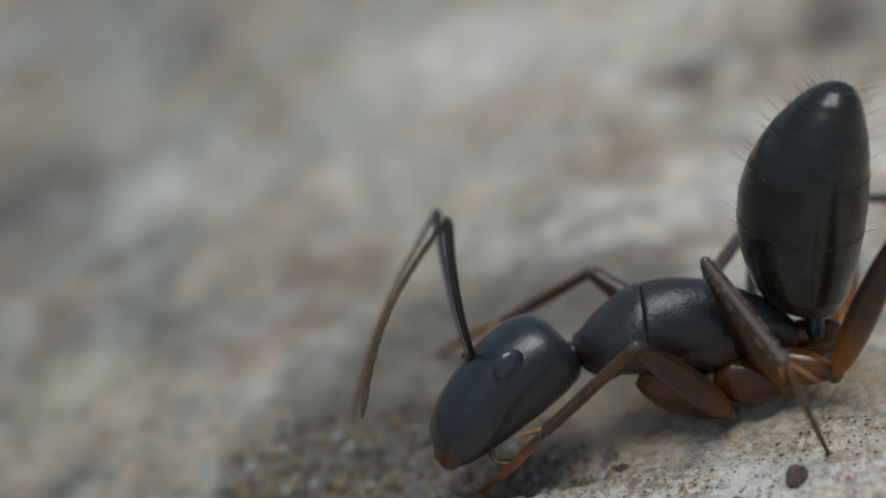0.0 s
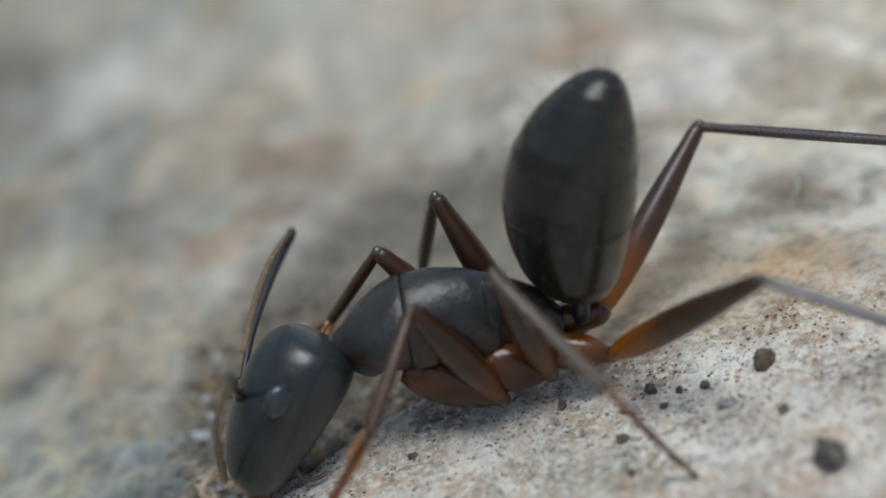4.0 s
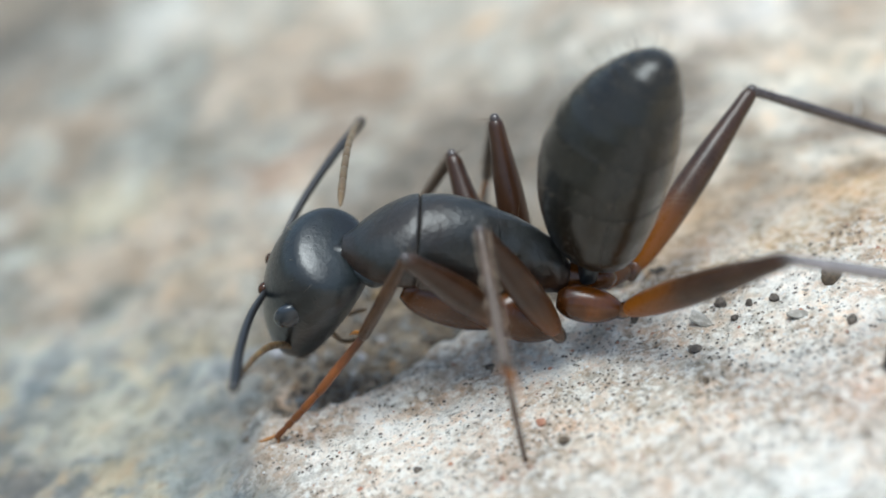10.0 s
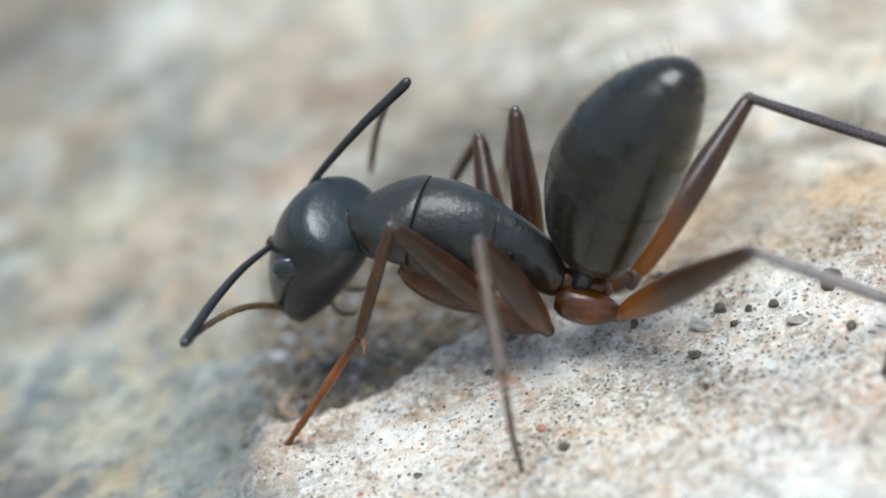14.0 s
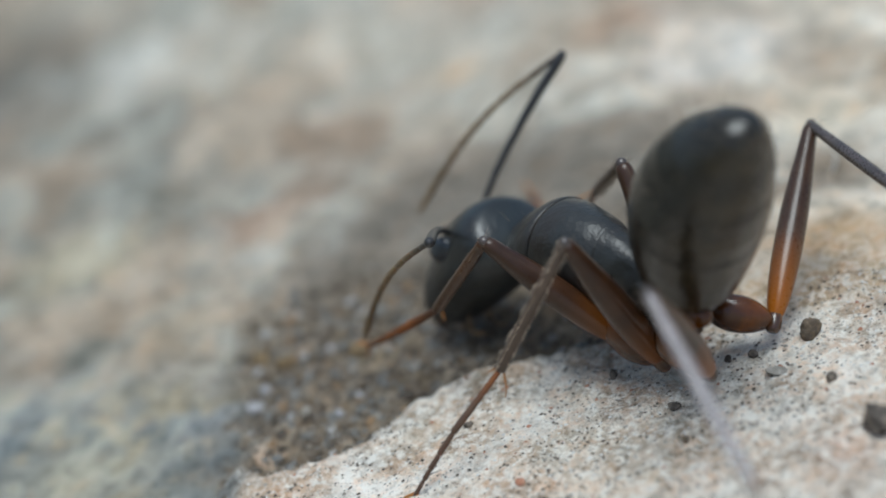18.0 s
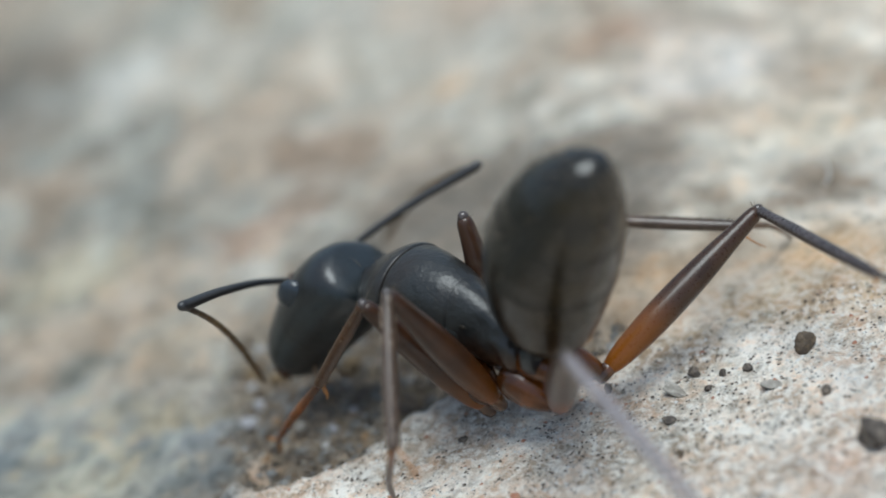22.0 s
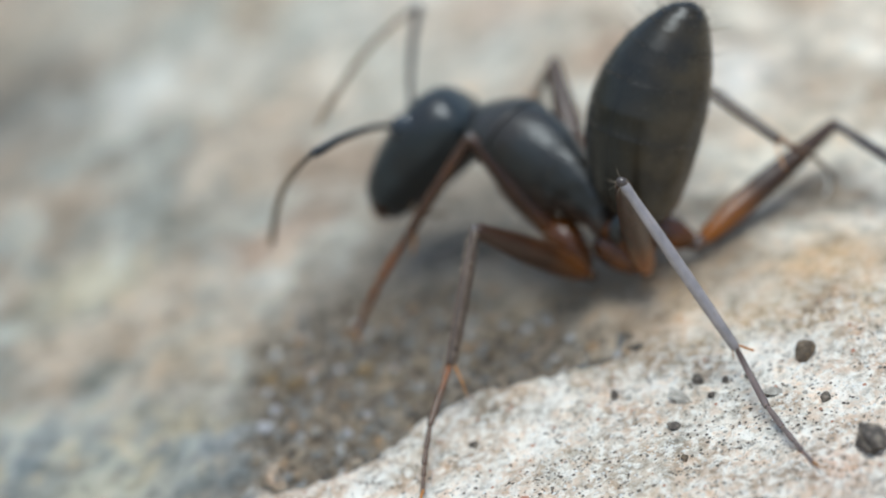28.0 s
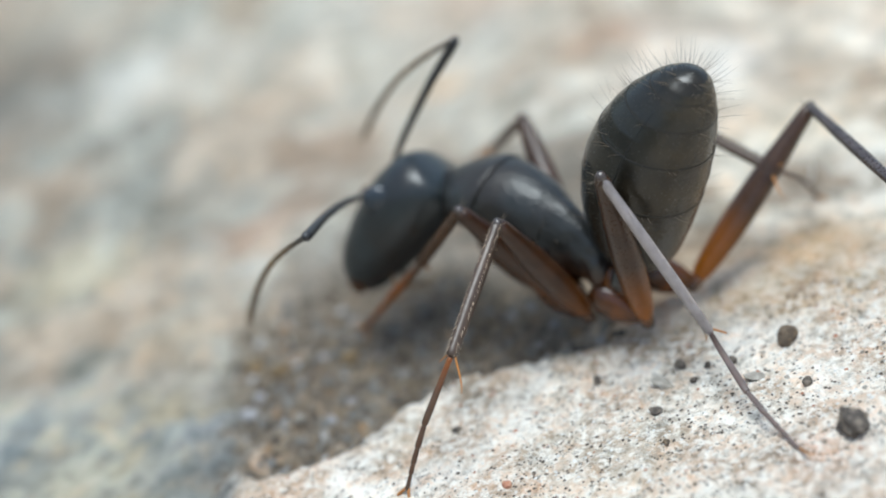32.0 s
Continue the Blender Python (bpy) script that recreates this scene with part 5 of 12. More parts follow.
        (31, mm(0.676, 0.279, -0.924, -44.9, -40.1, 8.2)), (31.5, mm(0.673, 0.261, -0.893, -50.6, -46.8, 22.1)), (32, mm(0.665, 0.247, -0.861, -43.6, -48.9, 39.2)),
    ])
    walk(limbs["tibia_lf"], [
        (0, mm(2.328, 1.483, 0.745, -86.9, 39.5, 4.8)), (0.25, mm(2.137, 1.428, 0.969, -82.1, 37.6, 12.9)), (0.5, mm(1.907, 1.409, 1.128, -77.8, 35.3, 20.5)),
        (0.75, mm(1.978, 1.104, 1.173, -70.5, 37, 30.2)), (1, mm(1.952, 0.754, 1.206, -62.8, 37.6, 40.2)), (1.25, mm(1.861, 1.042, 1.233, -60.5, 32.6, 46.6)),
        (1.5, mm(1.707, 1.298, 1.25, -59.1, 27.5, 52.4)), (1.83, mm(1.928, 1.159, 1.152, -52.2, 27.8, 58.9)), (2, mm(2.004, 1.101, 1.112, -49.7, 27.7, 61.3)),
        (2.5, mm(1.465, 1.507, 1.266, -45.6, 20.5, 70.3)), (3.17, mm(1.651, 1.434, 1.217, -46.1, 25.9, 65.9)), (3.83, mm(1.963, 1.244, 1.111, -48.5, 35.7, 56.9)),
        (4.5, mm(2.114, 1.113, 1.042, -50.8, 40.8, 51.2)), (4.7, mm(1.707, 1.41, 1.172, -81.5, 62.8, 9.5)), (5, mm(2.217, 1.171, 0.883, -105.4, 72.5, -16.1)),
        (5.5, mm(2.232, 1.129, 0.91, -87.3, 72.7, 2.8)), (6, mm(2.13, 1.105, 1.008, -70.8, 70.2, 20.3)), (6.5, mm(2.035, 1.073, 1.055, -68.3, 70.2, 23)),
        (7, mm(1.978, 0.979, 1.095, -65.7, 71.5, 25.5)), (7.5, mm(2.148, 0.928, 1.016, -62, 74.1, 29)), (8, mm(2.173, 0.842, 1.027, -51.3, 73.6, 39.8)),
        (8.5, mm(2.142, 0.817, 1.069, -47.2, 74.4, 43.8)), (9, mm(1.922, 0.847, 1.204, -42.1, 70.1, 49.6)), (9.5, mm(2.093, 1.124, 0.992, -98.5, 74.1, -8.8)),
        (10, mm(2.305, 1.322, 0.712, -136.9, 66, -49.4)), (10.5, mm(2.291, 1.135, 0.8, -125.4, 74, -36.5)), (11, mm(2.232, 0.919, 0.899, -59.5, 76.6, 31.2)),
        (11.75, mm(2.087, 0.785, 1.036, -56.9, 71.6, 34.5)), (12, mm(2.048, 0.734, 1.072, -54.7, 69.7, 37)), (13, mm(1.732, 1.064, 1.235, -70.2, 67.7, 21.2)),
        (13.7, mm(2.102, 1.101, 1.007, -47.9, 74.6, 43.2)), (14, mm(2.277, 1.127, 0.853, -30.4, 76.9, 60.2)), (14.5, mm(2.488, 1.267, 0.642, -27.6, 62, 65.3)),
        (14.9, mm(2.468, 1.288, 0.673, -26.5, 60.2, 66.7)), (16.1, mm(2.285, 1.422, 0.908, -21.5, 46.1, 74.2)), (16.5, mm(2.257, 1.435, 0.939, -21.2, 44.2, 74.9)),
        (16.83, mm(3.212, 1.076, 0.197, 50.3, 21.4, 108.5)), (17, mm(3.407, 0.866, -0.142, 69.4, 7.9, 110.1)), (17.5, mm(3.312, 0.521, -0.231, 71, 3.5, 100)),
        (17.75, mm(2.874, 0.938, 0.479, 20.8, 46.4, 87)), (18, mm(2.104, 1.249, 0.986, -75.1, 47.4, 19.9)), (18.33, mm(1.856, 1.272, 1.014, -78.2, 48.3, 15.6)),
        (18.5, mm(1.763, 1.279, 1.021, -79.4, 48.6, 14)), (19, mm(1.762, 1.19, 0.93, -80.5, 53.6, 11.7)), (19.5, mm(1.828, 1.022, 0.868, -80, 55.1, 12.1)),
        (20, mm(1.825, 0.898, 0.822, -77.2, 55.4, 15.4)), (20.5, mm(1.709, 0.866, 0.99, -70.1, 55.5, 23.8)), (21, mm(1.662, 0.762, 1.097, -59.7, 55.1, 35.5)),
        (21.75, mm(1.649, 1.1, 0.979, -63.5, 55.1, 31.3)), (22, mm(1.635, 1.207, 0.927, -64.6, 54.6, 30.2)), (22.5, mm(1.724, 1.166, 0.872, -59.6, 55.7, 35.3)),
        (23, mm(1.81, 1.125, 0.809, -58, 56.8, 36.8)), (23.2, mm(1.948, 0.891, 0.732, -17.3, 54.9, 71.4)), (23.5, mm(2.131, 0.417, 0.542, 26.5, 27.8, 103.1)),
        (24, mm(2.351, 1.22, 0.925, 24, 46.5, 107.9)), (24.33, mm(2.133, 0.979, 0.919, -9.7, 50.3, 82.4)), (24.5, mm(2.051, 0.891, 0.915, -22.3, 49.1, 72.8)),
        (25, mm(2.23, 1.173, 0.911, -0.3, 44.3, 89.8)), (25.5, mm(2.407, 0.68, 0.769, -60.4, 47, 37.9)), (25.9, mm(2.401, 0.696, 0.817, -52.7, 50, 43.9)),
        (26.3, mm(2.388, 0.736, 0.932, -30.8, 54.5, 62.1)), (26.7, mm(2.369, 0.786, 1.065, -2, 53.7, 86.5)), (27.1, mm(2.352, 0.83, 1.174, 18.6, 48, 103.2)),
        (27.5, mm(2.344, 0.849, 1.218, 25.6, 44.7, 108.6)), (27.83, mm(2.464, 0.712, 0.655, 5.9, 45, 94.3)), (28, mm(2.478, 0.675, 0.423, -1.2, 44.2, 89.2)),
        (28.33, mm(2.253, 0.725, 0.728, -17.3, 56.5, 75.1)), (28.5, mm(2.158, 0.751, 0.826, -26, 60.2, 67.1)), (29, mm(1.955, 0.745, 1.039, -49.8, 67.6, 42.4)),
        (29.33, mm(2.352, 0.59, 0.628, -27.9, 62.6, 64.7)), (29.5, mm(2.469, 0.553, 0.442, -22, 60, 70.7)), (29.7, mm(2.522, 0.551, 0.29, -22.7, 58.4, 70.4)),
        (30, mm(2.585, 0.558, -0.008, -23.7, 55.4, 70.1)), (30.5, mm(2.535, 0.564, 0.307, -11.3, 44.6, 82)), (31, mm(2.455, 0.535, 0.589, -0.1, 37.3, 89.9)),
        (31.5, mm(2.164, 0.867, 0.82, -35.5, 59.2, 58.5)), (31.75, mm(2.032, 1.059, 0.861, -61.1, 64.3, 30.9)), (32, mm(1.863, 1.222, 0.91, -90.2, 62.6, -0.2)),
    ])
    walk(limbs["tarsus_lf"], [
        (0, mm(3.674, 1.596, -0.367, -129.8, 45.1, -49.6)), (0.25, mm(3.487, 1.737, -0.1, -132.8, 48, -51.3)), (0.5, mm(3.244, 1.908, 0.116, -136.1, 50.8, -53.3)),
        (0.75, mm(3.187, 1.806, 0.12, -134.7, 51.1, -51.8)), (1, mm(3.012, 1.648, 0.138, -133.1, 51.4, -50.2)), (1.25, mm(2.875, 2.112, 0.289, -132, 50.7, -49.3)),
        (1.5, mm(2.654, 2.528, 0.443, -130.8, 49.9, -48.4)), (2, mm(2.749, 2.46, 0.298, -141.5, 53.3, -57.5)), (2.5, mm(2.017, 3.05, 0.653, -128.3, 51.6, -45.3)),
        (3.17, mm(2.294, 2.87, 0.452, -128.5, 52.7, -45)), (3.83, mm(2.74, 2.435, 0.09, -128.7, 54.7, -44.5)), (4.5, mm(2.943, 2.146, -0.102, -128.9, 55.8, -44.3)),
        (4.7, mm(2.497, 1.543, -0.384, -75.6, 37.5, 22.9)), (5, mm(2.722, 1.025, -0.786, -63.3, 40.7, 37.7)), (5.5, mm(2.752, 1.154, -0.761, -65.9, 46.1, 31.8)),
        (6, mm(2.685, 1.31, -0.639, -62.4, 44.3, 36.9)), (6.5, mm(2.58, 1.304, -0.592, -62.1, 45, 36.8)), (7, mm(2.478, 1.218, -0.565, -60.6, 44.7, 38.7)),
        (7.2, mm(2.511, 1.198, -0.599, -63.7, 49.3, 33.4)), (7.5, mm(2.568, 1.161, -0.667, -72.3, 57, 20.8)), (8.2, mm(2.527, 1.153, -0.64, -71.1, 60.5, 21.5)),
        (8.5, mm(2.481, 1.142, -0.616, -67.6, 62.2, 25)), (8.83, mm(2.356, 1.258, -0.487, -55.2, 58.2, 39.2)), (9, mm(2.307, 1.3, -0.442, -51.6, 56.5, 43.6)),
        (9.25, mm(2.457, 1.169, -0.585, -61.3, 58.3, 32.7)), (9.75, mm(2.684, 0.904, -0.8, -83.5, 59.9, 7.5)), (10, mm(2.767, 0.781, -0.887, -95.3, 59.3, -6.2)),
        (10.5, mm(2.679, 0.849, -0.883, -92.9, 60.2, -3.4)), (10.75, mm(2.64, 0.986, -0.862, -92.4, 60.2, -2.8)), (11, mm(2.579, 1.129, -0.803, -91.9, 60.1, -2.2)),
        (11.5, mm(2.546, 1.098, -0.679, -87.7, 60.6, 2.6)), (12, mm(2.533, 1.099, -0.57, -90.1, 62.2, -0.1)), (13, mm(2.35, 1.304, -0.384, -91.5, 59.4, -1.8)),
        (13.7, mm(2.442, 1.42, -0.68, -75, 63.9, 16.5)), (14, mm(2.474, 1.472, -0.851, -66.2, 66, 25.8)), (14.5, mm(2.832, 2.013, -0.903, -48.8, 55.7, 46.7)),
        (14.9, mm(2.813, 2.088, -0.846, -48.7, 54.4, 47.3)), (15.3, mm(2.76, 2.259, -0.701, -48.6, 51.1, 48.8)), (15.7, mm(2.686, 2.447, -0.516, -48.6, 47.2, 50.5)),
        (16.1, mm(2.616, 2.59, -0.352, -48.8, 43.9, 51.7)), (16.5, mm(2.584, 2.647, -0.281, -48.9, 42.5, 52.3)), (16.83, mm(2.696, 2.622, -0.441, -58.3, 38.5, 44.7)),
        (17, mm(2.812, 2.493, -0.383, -61.4, 36.9, 42.2)), (17.5, mm(3.007, 2.241, -0.338, -77.9, 34.1, 21)), (17.75, mm(2.937, 2.144, -0.788, -81.7, 33.1, 14.8)),
        (18, mm(3.218, 1.652, -0.302, -85.4, 31.8, 8.8)), (18.33, mm(2.977, 1.585, -0.293, -84.1, 37.6, 9.6)), (18.5, mm(2.886, 1.558, -0.292, -83.6, 39.7, 9.9)),
        (19, mm(2.779, 1.401, -0.479, -77.8, 46.8, 16.6)), (19.5, mm(2.807, 1.232, -0.567, -77.9, 46.7, 16.5)), (20, mm(2.782, 1.162, -0.619, -81.7, 46.7, 11.3)),
        (20.5, mm(2.617, 1.266, -0.451, -76.8, 45, 18.3)), (21, mm(2.478, 1.343, -0.338, -72.9, 43.8, 23.9)), (22, mm(2.51, 1.716, -0.5, -86.7, 49.2, 4.3)),
        (22.5, mm(2.529, 1.736, -0.574, -81.4, 51.1, 11)), (23, mm(2.577, 1.7, -0.655, -72.6, 52.9, 21.5)), (23.2, mm(2.269, 1.845, -0.699, -76, 56.7, 16.9)),
        (23.5, mm(1.78, 1.924, -0.275, -85, 63.1, 5.6)), (23.75, mm(1.884, 2.17, -0.319, -41.1, 62.5, 50.8)), (24, mm(1.982, 2.366, -0.345, -13.3, 49.8, 79.8)),
        (24.33, mm(2.281, 2.087, -0.427, -36.4, 43.5, 63.2)), (24.5, mm(2.39, 1.986, -0.407, -43.4, 40.3, 58.5)), (25, mm(2.234, 2.425, -0.312, -19.8, 43, 76.2)),
        (25.25, mm(2.803, 1.939, -0.504, -44.2, 47.3, 52.8)), (25.5, mm(3.349, 1.412, -0.511, -69.1, 44.2, 28.7)), (25.9, mm(3.212, 1.476, -0.523, -63.5, 46.9, 33.5)),
        (26.3, mm(2.863, 1.633, -0.494, -47.8, 51.8, 47.2)), (26.7, mm(2.433, 1.82, -0.345, -25.7, 53.9, 67)), (27.1, mm(2.084, 1.969, -0.128, -7.2, 52, 83.7)),
        (27.5, mm(1.947, 2.027, -0.013, -0.1, 50.3, 89.9)), (27.83, mm(2.371, 1.947, -0.582, -10.4, 58.2, 81)), (28, mm(2.496, 1.93, -0.796, -15.3, 60.8, 76.6)),
        (28.33, mm(2.502, 1.658, -0.732, -44.1, 60.2, 49.7)), (28.5, mm(2.497, 1.552, -0.692, -53.6, 58.4, 40.9)), (29, mm(2.448, 1.194, -0.579, -77.8, 50.5, 15.7)),
        (29.33, mm(2.697, 1.318, -0.926, -64.6, 55.7, 29.7)), (29.5, mm(2.759, 1.378, -1.074, -58.9, 57.1, 35.7)), (29.7, mm(2.829, 1.414, -1.2, -51, 59.5, 43.1)),
        (30, mm(2.923, 1.491, -1.449, -33.7, 62.4, 59.4)), (30.5, mm(2.709, 1.799, -0.921, -28.9, 61.8, 64.1)), (31, mm(2.457, 1.926, -0.472, -22, 61.3, 70.5)),
        (31.25, mm(2.545, 1.813, -0.625, -37.2, 63.4, 55.6)), (31.5, mm(2.632, 1.629, -0.684, -53.5, 63.4, 39.6)), (31.75, mm(2.684, 1.449, -0.716, -67.6, 62.6, 24.7)),
        (32, mm(2.668, 1.22, -0.644, -80, 60.3, 11.4)),
    ])
    walk(limbs["coxa_lm"], [
        (0, mm(1.204, 0.298, -0.456, 1.6, 17.7, 170.8)), (0.5, mm(1.286, 0.285, -0.43, 1.1, 18.3, 169.8)), (1, mm(1.24, 0.298, -0.455, 1.8, 24.1, 166.5)),
        (1.5, mm(1.274, 0.292, -0.438, 0.8, 23.1, 164.3)), (2, mm(1.224, 0.301, -0.46, 1.8, 22.8, 167.2)), (2.5, mm(1.181, 0.305, -0.47, 0.1, 20.2, 169.6)),
        (3.17, mm(1.207, 0.299, -0.459, 0.4, 18.4, 170.6)), (3.83, mm(1.255, 0.289, -0.439, 1, 15.2, 172.4)), (4.5, mm(1.282, 0.284, -0.428, 1.3, 13.4, 173.4)),
        (4.7, mm(0.989, 0.261, -0.438, -0.3, 3.2, -176.7)), (5, mm(1.034, 0.312, -0.484, 1.7, 12.7, 173.5)), (5.7, mm(1.02, 0.31, -0.488, 1.5, 12.9, 174.2)),
        (6, mm(1.01, 0.305, -0.493, 1, 13.4, 175.4)), (6.75, mm(1.187, 0.301, -0.469, 2.4, 21.5, 169.9)), (7, mm(1.239, 0.297, -0.456, 2.9, 24.5, 167.7)),
        (7.5, mm(1.226, 0.3, -0.461, 4.7, 23.8, 167.2)), (8.2, mm(1.201, 0.305, -0.469, 4.9, 22.8, 167.7)), (8.5, mm(1.184, 0.307, -0.473, 4.7, 21.4, 168.6)),
        (9, mm(1.156, 0.305, -0.48, 2.9, 20.5, 171.1)), (10, mm(1.068, 0.322, -0.5, 4.4, 17.7, 170.5)), (11, mm(1.082, 0.328, -0.516, 5.1, 21.9, 168.4)),
        (13, mm(1.045, 0.29, -0.487, 0.6, 13.8, 178)), (14, mm(1.084, 0.294, -0.489, 1.8, 16.6, 176.4)), (14.5, mm(1.133, 0.289, -0.492, 1.3, 21.5, 177.1)),
        (15.3, mm(1.2, 0.286, -0.465, 1.4, 23.9, 174.3)), (16.1, mm(1.304, 0.28, -0.423, 1.3, 27.7, 169.9)), (16.5, mm(1.324, 0.278, -0.415, 1.2, 28.4, 169.1)),
        (17, mm(1.237, 0.29, -0.467, 0.5, 30.4, 173)), (17.75, mm(1.153, 0.282, -0.508, 0, 28.5, 179)), (18, mm(1.115, 0.279, -0.526, -0, 27.8, -179.6)),
        (19, mm(1.248, 0.282, -0.447, 0.2, 21.4, 178.6)), (20, mm(1.165, 0.269, -0.474, -0.6, 19.7, -175.7)), (21, mm(1.282, 0.281, -0.435, 0.1, 23.8, 178.9)),
        (22, mm(1.315, 0.28, -0.42, 0.6, 23, 175.3)), (23, mm(1.263, 0.295, -0.451, 3.3, 29.3, 163.9)), (23.5, mm(1.207, 0.288, -0.471, 1.1, 25.2, 176)),
        (24, mm(1.268, 0.304, -0.45, 5.8, 29.3, 153.7)), (24.33, mm(1.204, 0.294, -0.485, 1.9, 29.6, 169.7)), (24.5, mm(1.18, 0.29, -0.498, 0.6, 30, 175.6)),
        (25, mm(1.312, 0.282, -0.422, 3.5, 27.6, 156.1)), (25.5, mm(1.382, 0.275, -0.39, 0.7, 24.1, 175.3)), (25.9, mm(1.338, 0.273, -0.42, 0.4, 25.3, 176.1)),
        (27.1, mm(1.003, 0.262, -0.65, -0.6, 34.8, -177.8)), (27.5, mm(0.959, 0.261, -0.68, -0.7, 36, -176.9)), (27.83, mm(0.992, 0.291, -0.612, 1.6, 30.1, 177.9)),
        (28, mm(1.004, 0.302, -0.587, 2.5, 28, 176)), (28.75, mm(1.216, 0.285, -0.467, 1.2, 24.1, 177.3)), (29, mm(1.282, 0.281, -0.434, 0.8, 22.2, 177.9)),
        (29.5, mm(1.166, 0.296, -0.494, 3.5, 26.3, 173.8)), (30, mm(1.023, 0.328, -0.576, 8.4, 27.7, 170.6)), (31, mm(1.087, 0.297, -0.542, 2.3, 28.1, 175.7)),
        (32, mm(1.154, 0.278, -0.487, -0.4, 22.4, -179.2)),
    ])
    walk(limbs["femur_lm"], [
        (0, mm(0.263, 0.451, -0.761, -67.8, -65.3, 10.1)), (0.5, mm(0.352, 0.453, -0.744, -89.4, -69.6, 34.7)), (1, mm(0.353, 0.511, -0.864, -83.9, -64.6, 45.6)),
        (1.5, mm(0.389, 0.54, -0.831, -90.3, -65.9, 58)), (2, mm(0.325, 0.505, -0.847, -95.8, -65.2, 55.1)), (2.5, mm(0.258, 0.474, -0.816, -144.4, -67, 83.8)),
        (3.17, mm(0.273, 0.454, -0.775, -123.1, -67, 73)), (3.83, mm(0.3, 0.417, -0.7, -87.7, -63.4, 56.9)), (4.5, mm(0.315, 0.396, -0.659, -71.7, -59.9, 51.6)),
        (4.7, mm(-0.008, 0.204, -0.494, -48, -58.1, 65.2)), (5, mm(0.065, 0.423, -0.703, -85.6, -61.6, 41.9)), (5.5, mm(0.055, 0.421, -0.703, -86.4, -62.1, 37.3)),
        (6, mm(0.041, 0.383, -0.725, -95.7, -64.9, 42)), (6.5, mm(0.196, 0.434, -0.799, -92.9, -63.5, 46.8)), (7, mm(0.35, 0.491, -0.871, -84.1, -61.4, 53.2)),
        (7.5, mm(0.333, 0.503, -0.864, -69, -56.7, 40)), (8, mm(0.316, 0.506, -0.867, -68.2, -56, 37)), (8.5, mm(0.272, 0.491, -0.838, -63.9, -54.2, 35.6)),
        (9, mm(0.23, 0.449, -0.83, -69.2, -57.3, 42.7)), (9.5, mm(0.176, 0.459, -0.821, -69, -55.7, 35.2)), (10, mm(0.128, 0.479, -0.805, -66.5, -53.2, 30.5)),
        (10.5, mm(0.151, 0.502, -0.843, -63.4, -52.6, 33.2)), (11, mm(0.173, 0.514, -0.888, -64, -53.8, 35.9)), (11.5, mm(0.145, 0.467, -0.847, -62.3, -54.2, 38)),
        (12, mm(0.121, 0.423, -0.804, -60.6, -53.9, 36.6)), (13, mm(0.074, 0.324, -0.725, -59.7, -55.4, 41.7)), (14, mm(0.128, 0.354, -0.774, -59.3, -54.6, 49.4)),
        (14.5, mm(0.203, 0.337, -0.858, -133.8, -59.2, 53.6)), (14.9, mm(0.23, 0.348, -0.862, -150.9, -61.5, 53.6)), (15.3, mm(0.294, 0.375, -0.87, 162.7, -66.1, 60.1)),
        (15.7, mm(0.37, 0.407, -0.88, 99.7, -66.4, 76)), (16.1, mm(0.434, 0.434, -0.888, 52.2, -62.2, 83.6)), (16.5, mm(0.461, 0.445, -0.891, 34.8, -59.9, 84.1)),
        (16.83, mm(0.402, 0.409, -0.951, 83.3, -62.6, 89.7)), (17, mm(0.381, 0.396, -0.972, 102.4, -64, 90.3)), (17.267, mm(0.347, 0.354, -0.976, 168.1, -67.2, 86.2)),
        (17.5, mm(0.319, 0.32, -0.98, -135.3, -67.2, 78.6)), (18, mm(0.231, 0.273, -0.992, -113.8, -70, 62.8)), (18.33, mm(0.26, 0.289, -0.924, -130.4, -72.1, 62.4)),
        (18.7, mm(0.287, 0.298, -0.868, -143.9, -73.4, 62.7)), (19, mm(0.317, 0.304, -0.811, -157.4, -74.6, 63.3)), (19.5, mm(0.271, 0.251, -0.811, -102, -64.4, 60.7)),
        (20, mm(0.227, 0.198, -0.812, -43.2, -49.4, 38)), (20.5, mm(0.304, 0.241, -0.828, -38.4, -44.2, 31.7)), (21, mm(0.368, 0.299, -0.839, -31.5, -32.1, 22.1)),
        (21.5, mm(0.381, 0.328, -0.825, -53.3, -55.6, 44)), (22, mm(0.398, 0.355, -0.812, -90, -64.3, 55.6)), (22.5, mm(0.414, 0.445, -0.876, -88.3, -64.4, 48.4)),
        (23, mm(0.425, 0.536, -0.941, -91.3, -65, 44.7)), (23.2, mm(0.383, 0.471, -0.925, -62, -59.7, 48)), (23.5, mm(0.305, 0.351, -0.896, -14.7, -54, 62.7)),
        (23.733, mm(0.386, 0.503, -0.916, 17.5, -53, 75.2)), (24, mm(0.486, 0.689, -0.94, 58.5, -57.5, 89.3)), (24.33, mm(0.362, 0.446, -0.982, 21.1, -58.8, 81.6)),
        (24.5, mm(0.317, 0.357, -0.998, 6.9, -59.9, 79.3)), (25, mm(0.502, 0.641, -0.885, 24.5, -54.3, 84.4)), (25.5, mm(0.473, 0.349, -0.799, 13, -50.8, 82.3)),
        (25.9, mm(0.439, 0.335, -0.847, 11.6, -50.2, 81.4)), (27.1, mm(0.184, 0.231, -1.219, 1.3, -46, 73.8)), (27.5, mm(0.151, 0.217, -1.268, -0.1, -45.5, 72.8)),
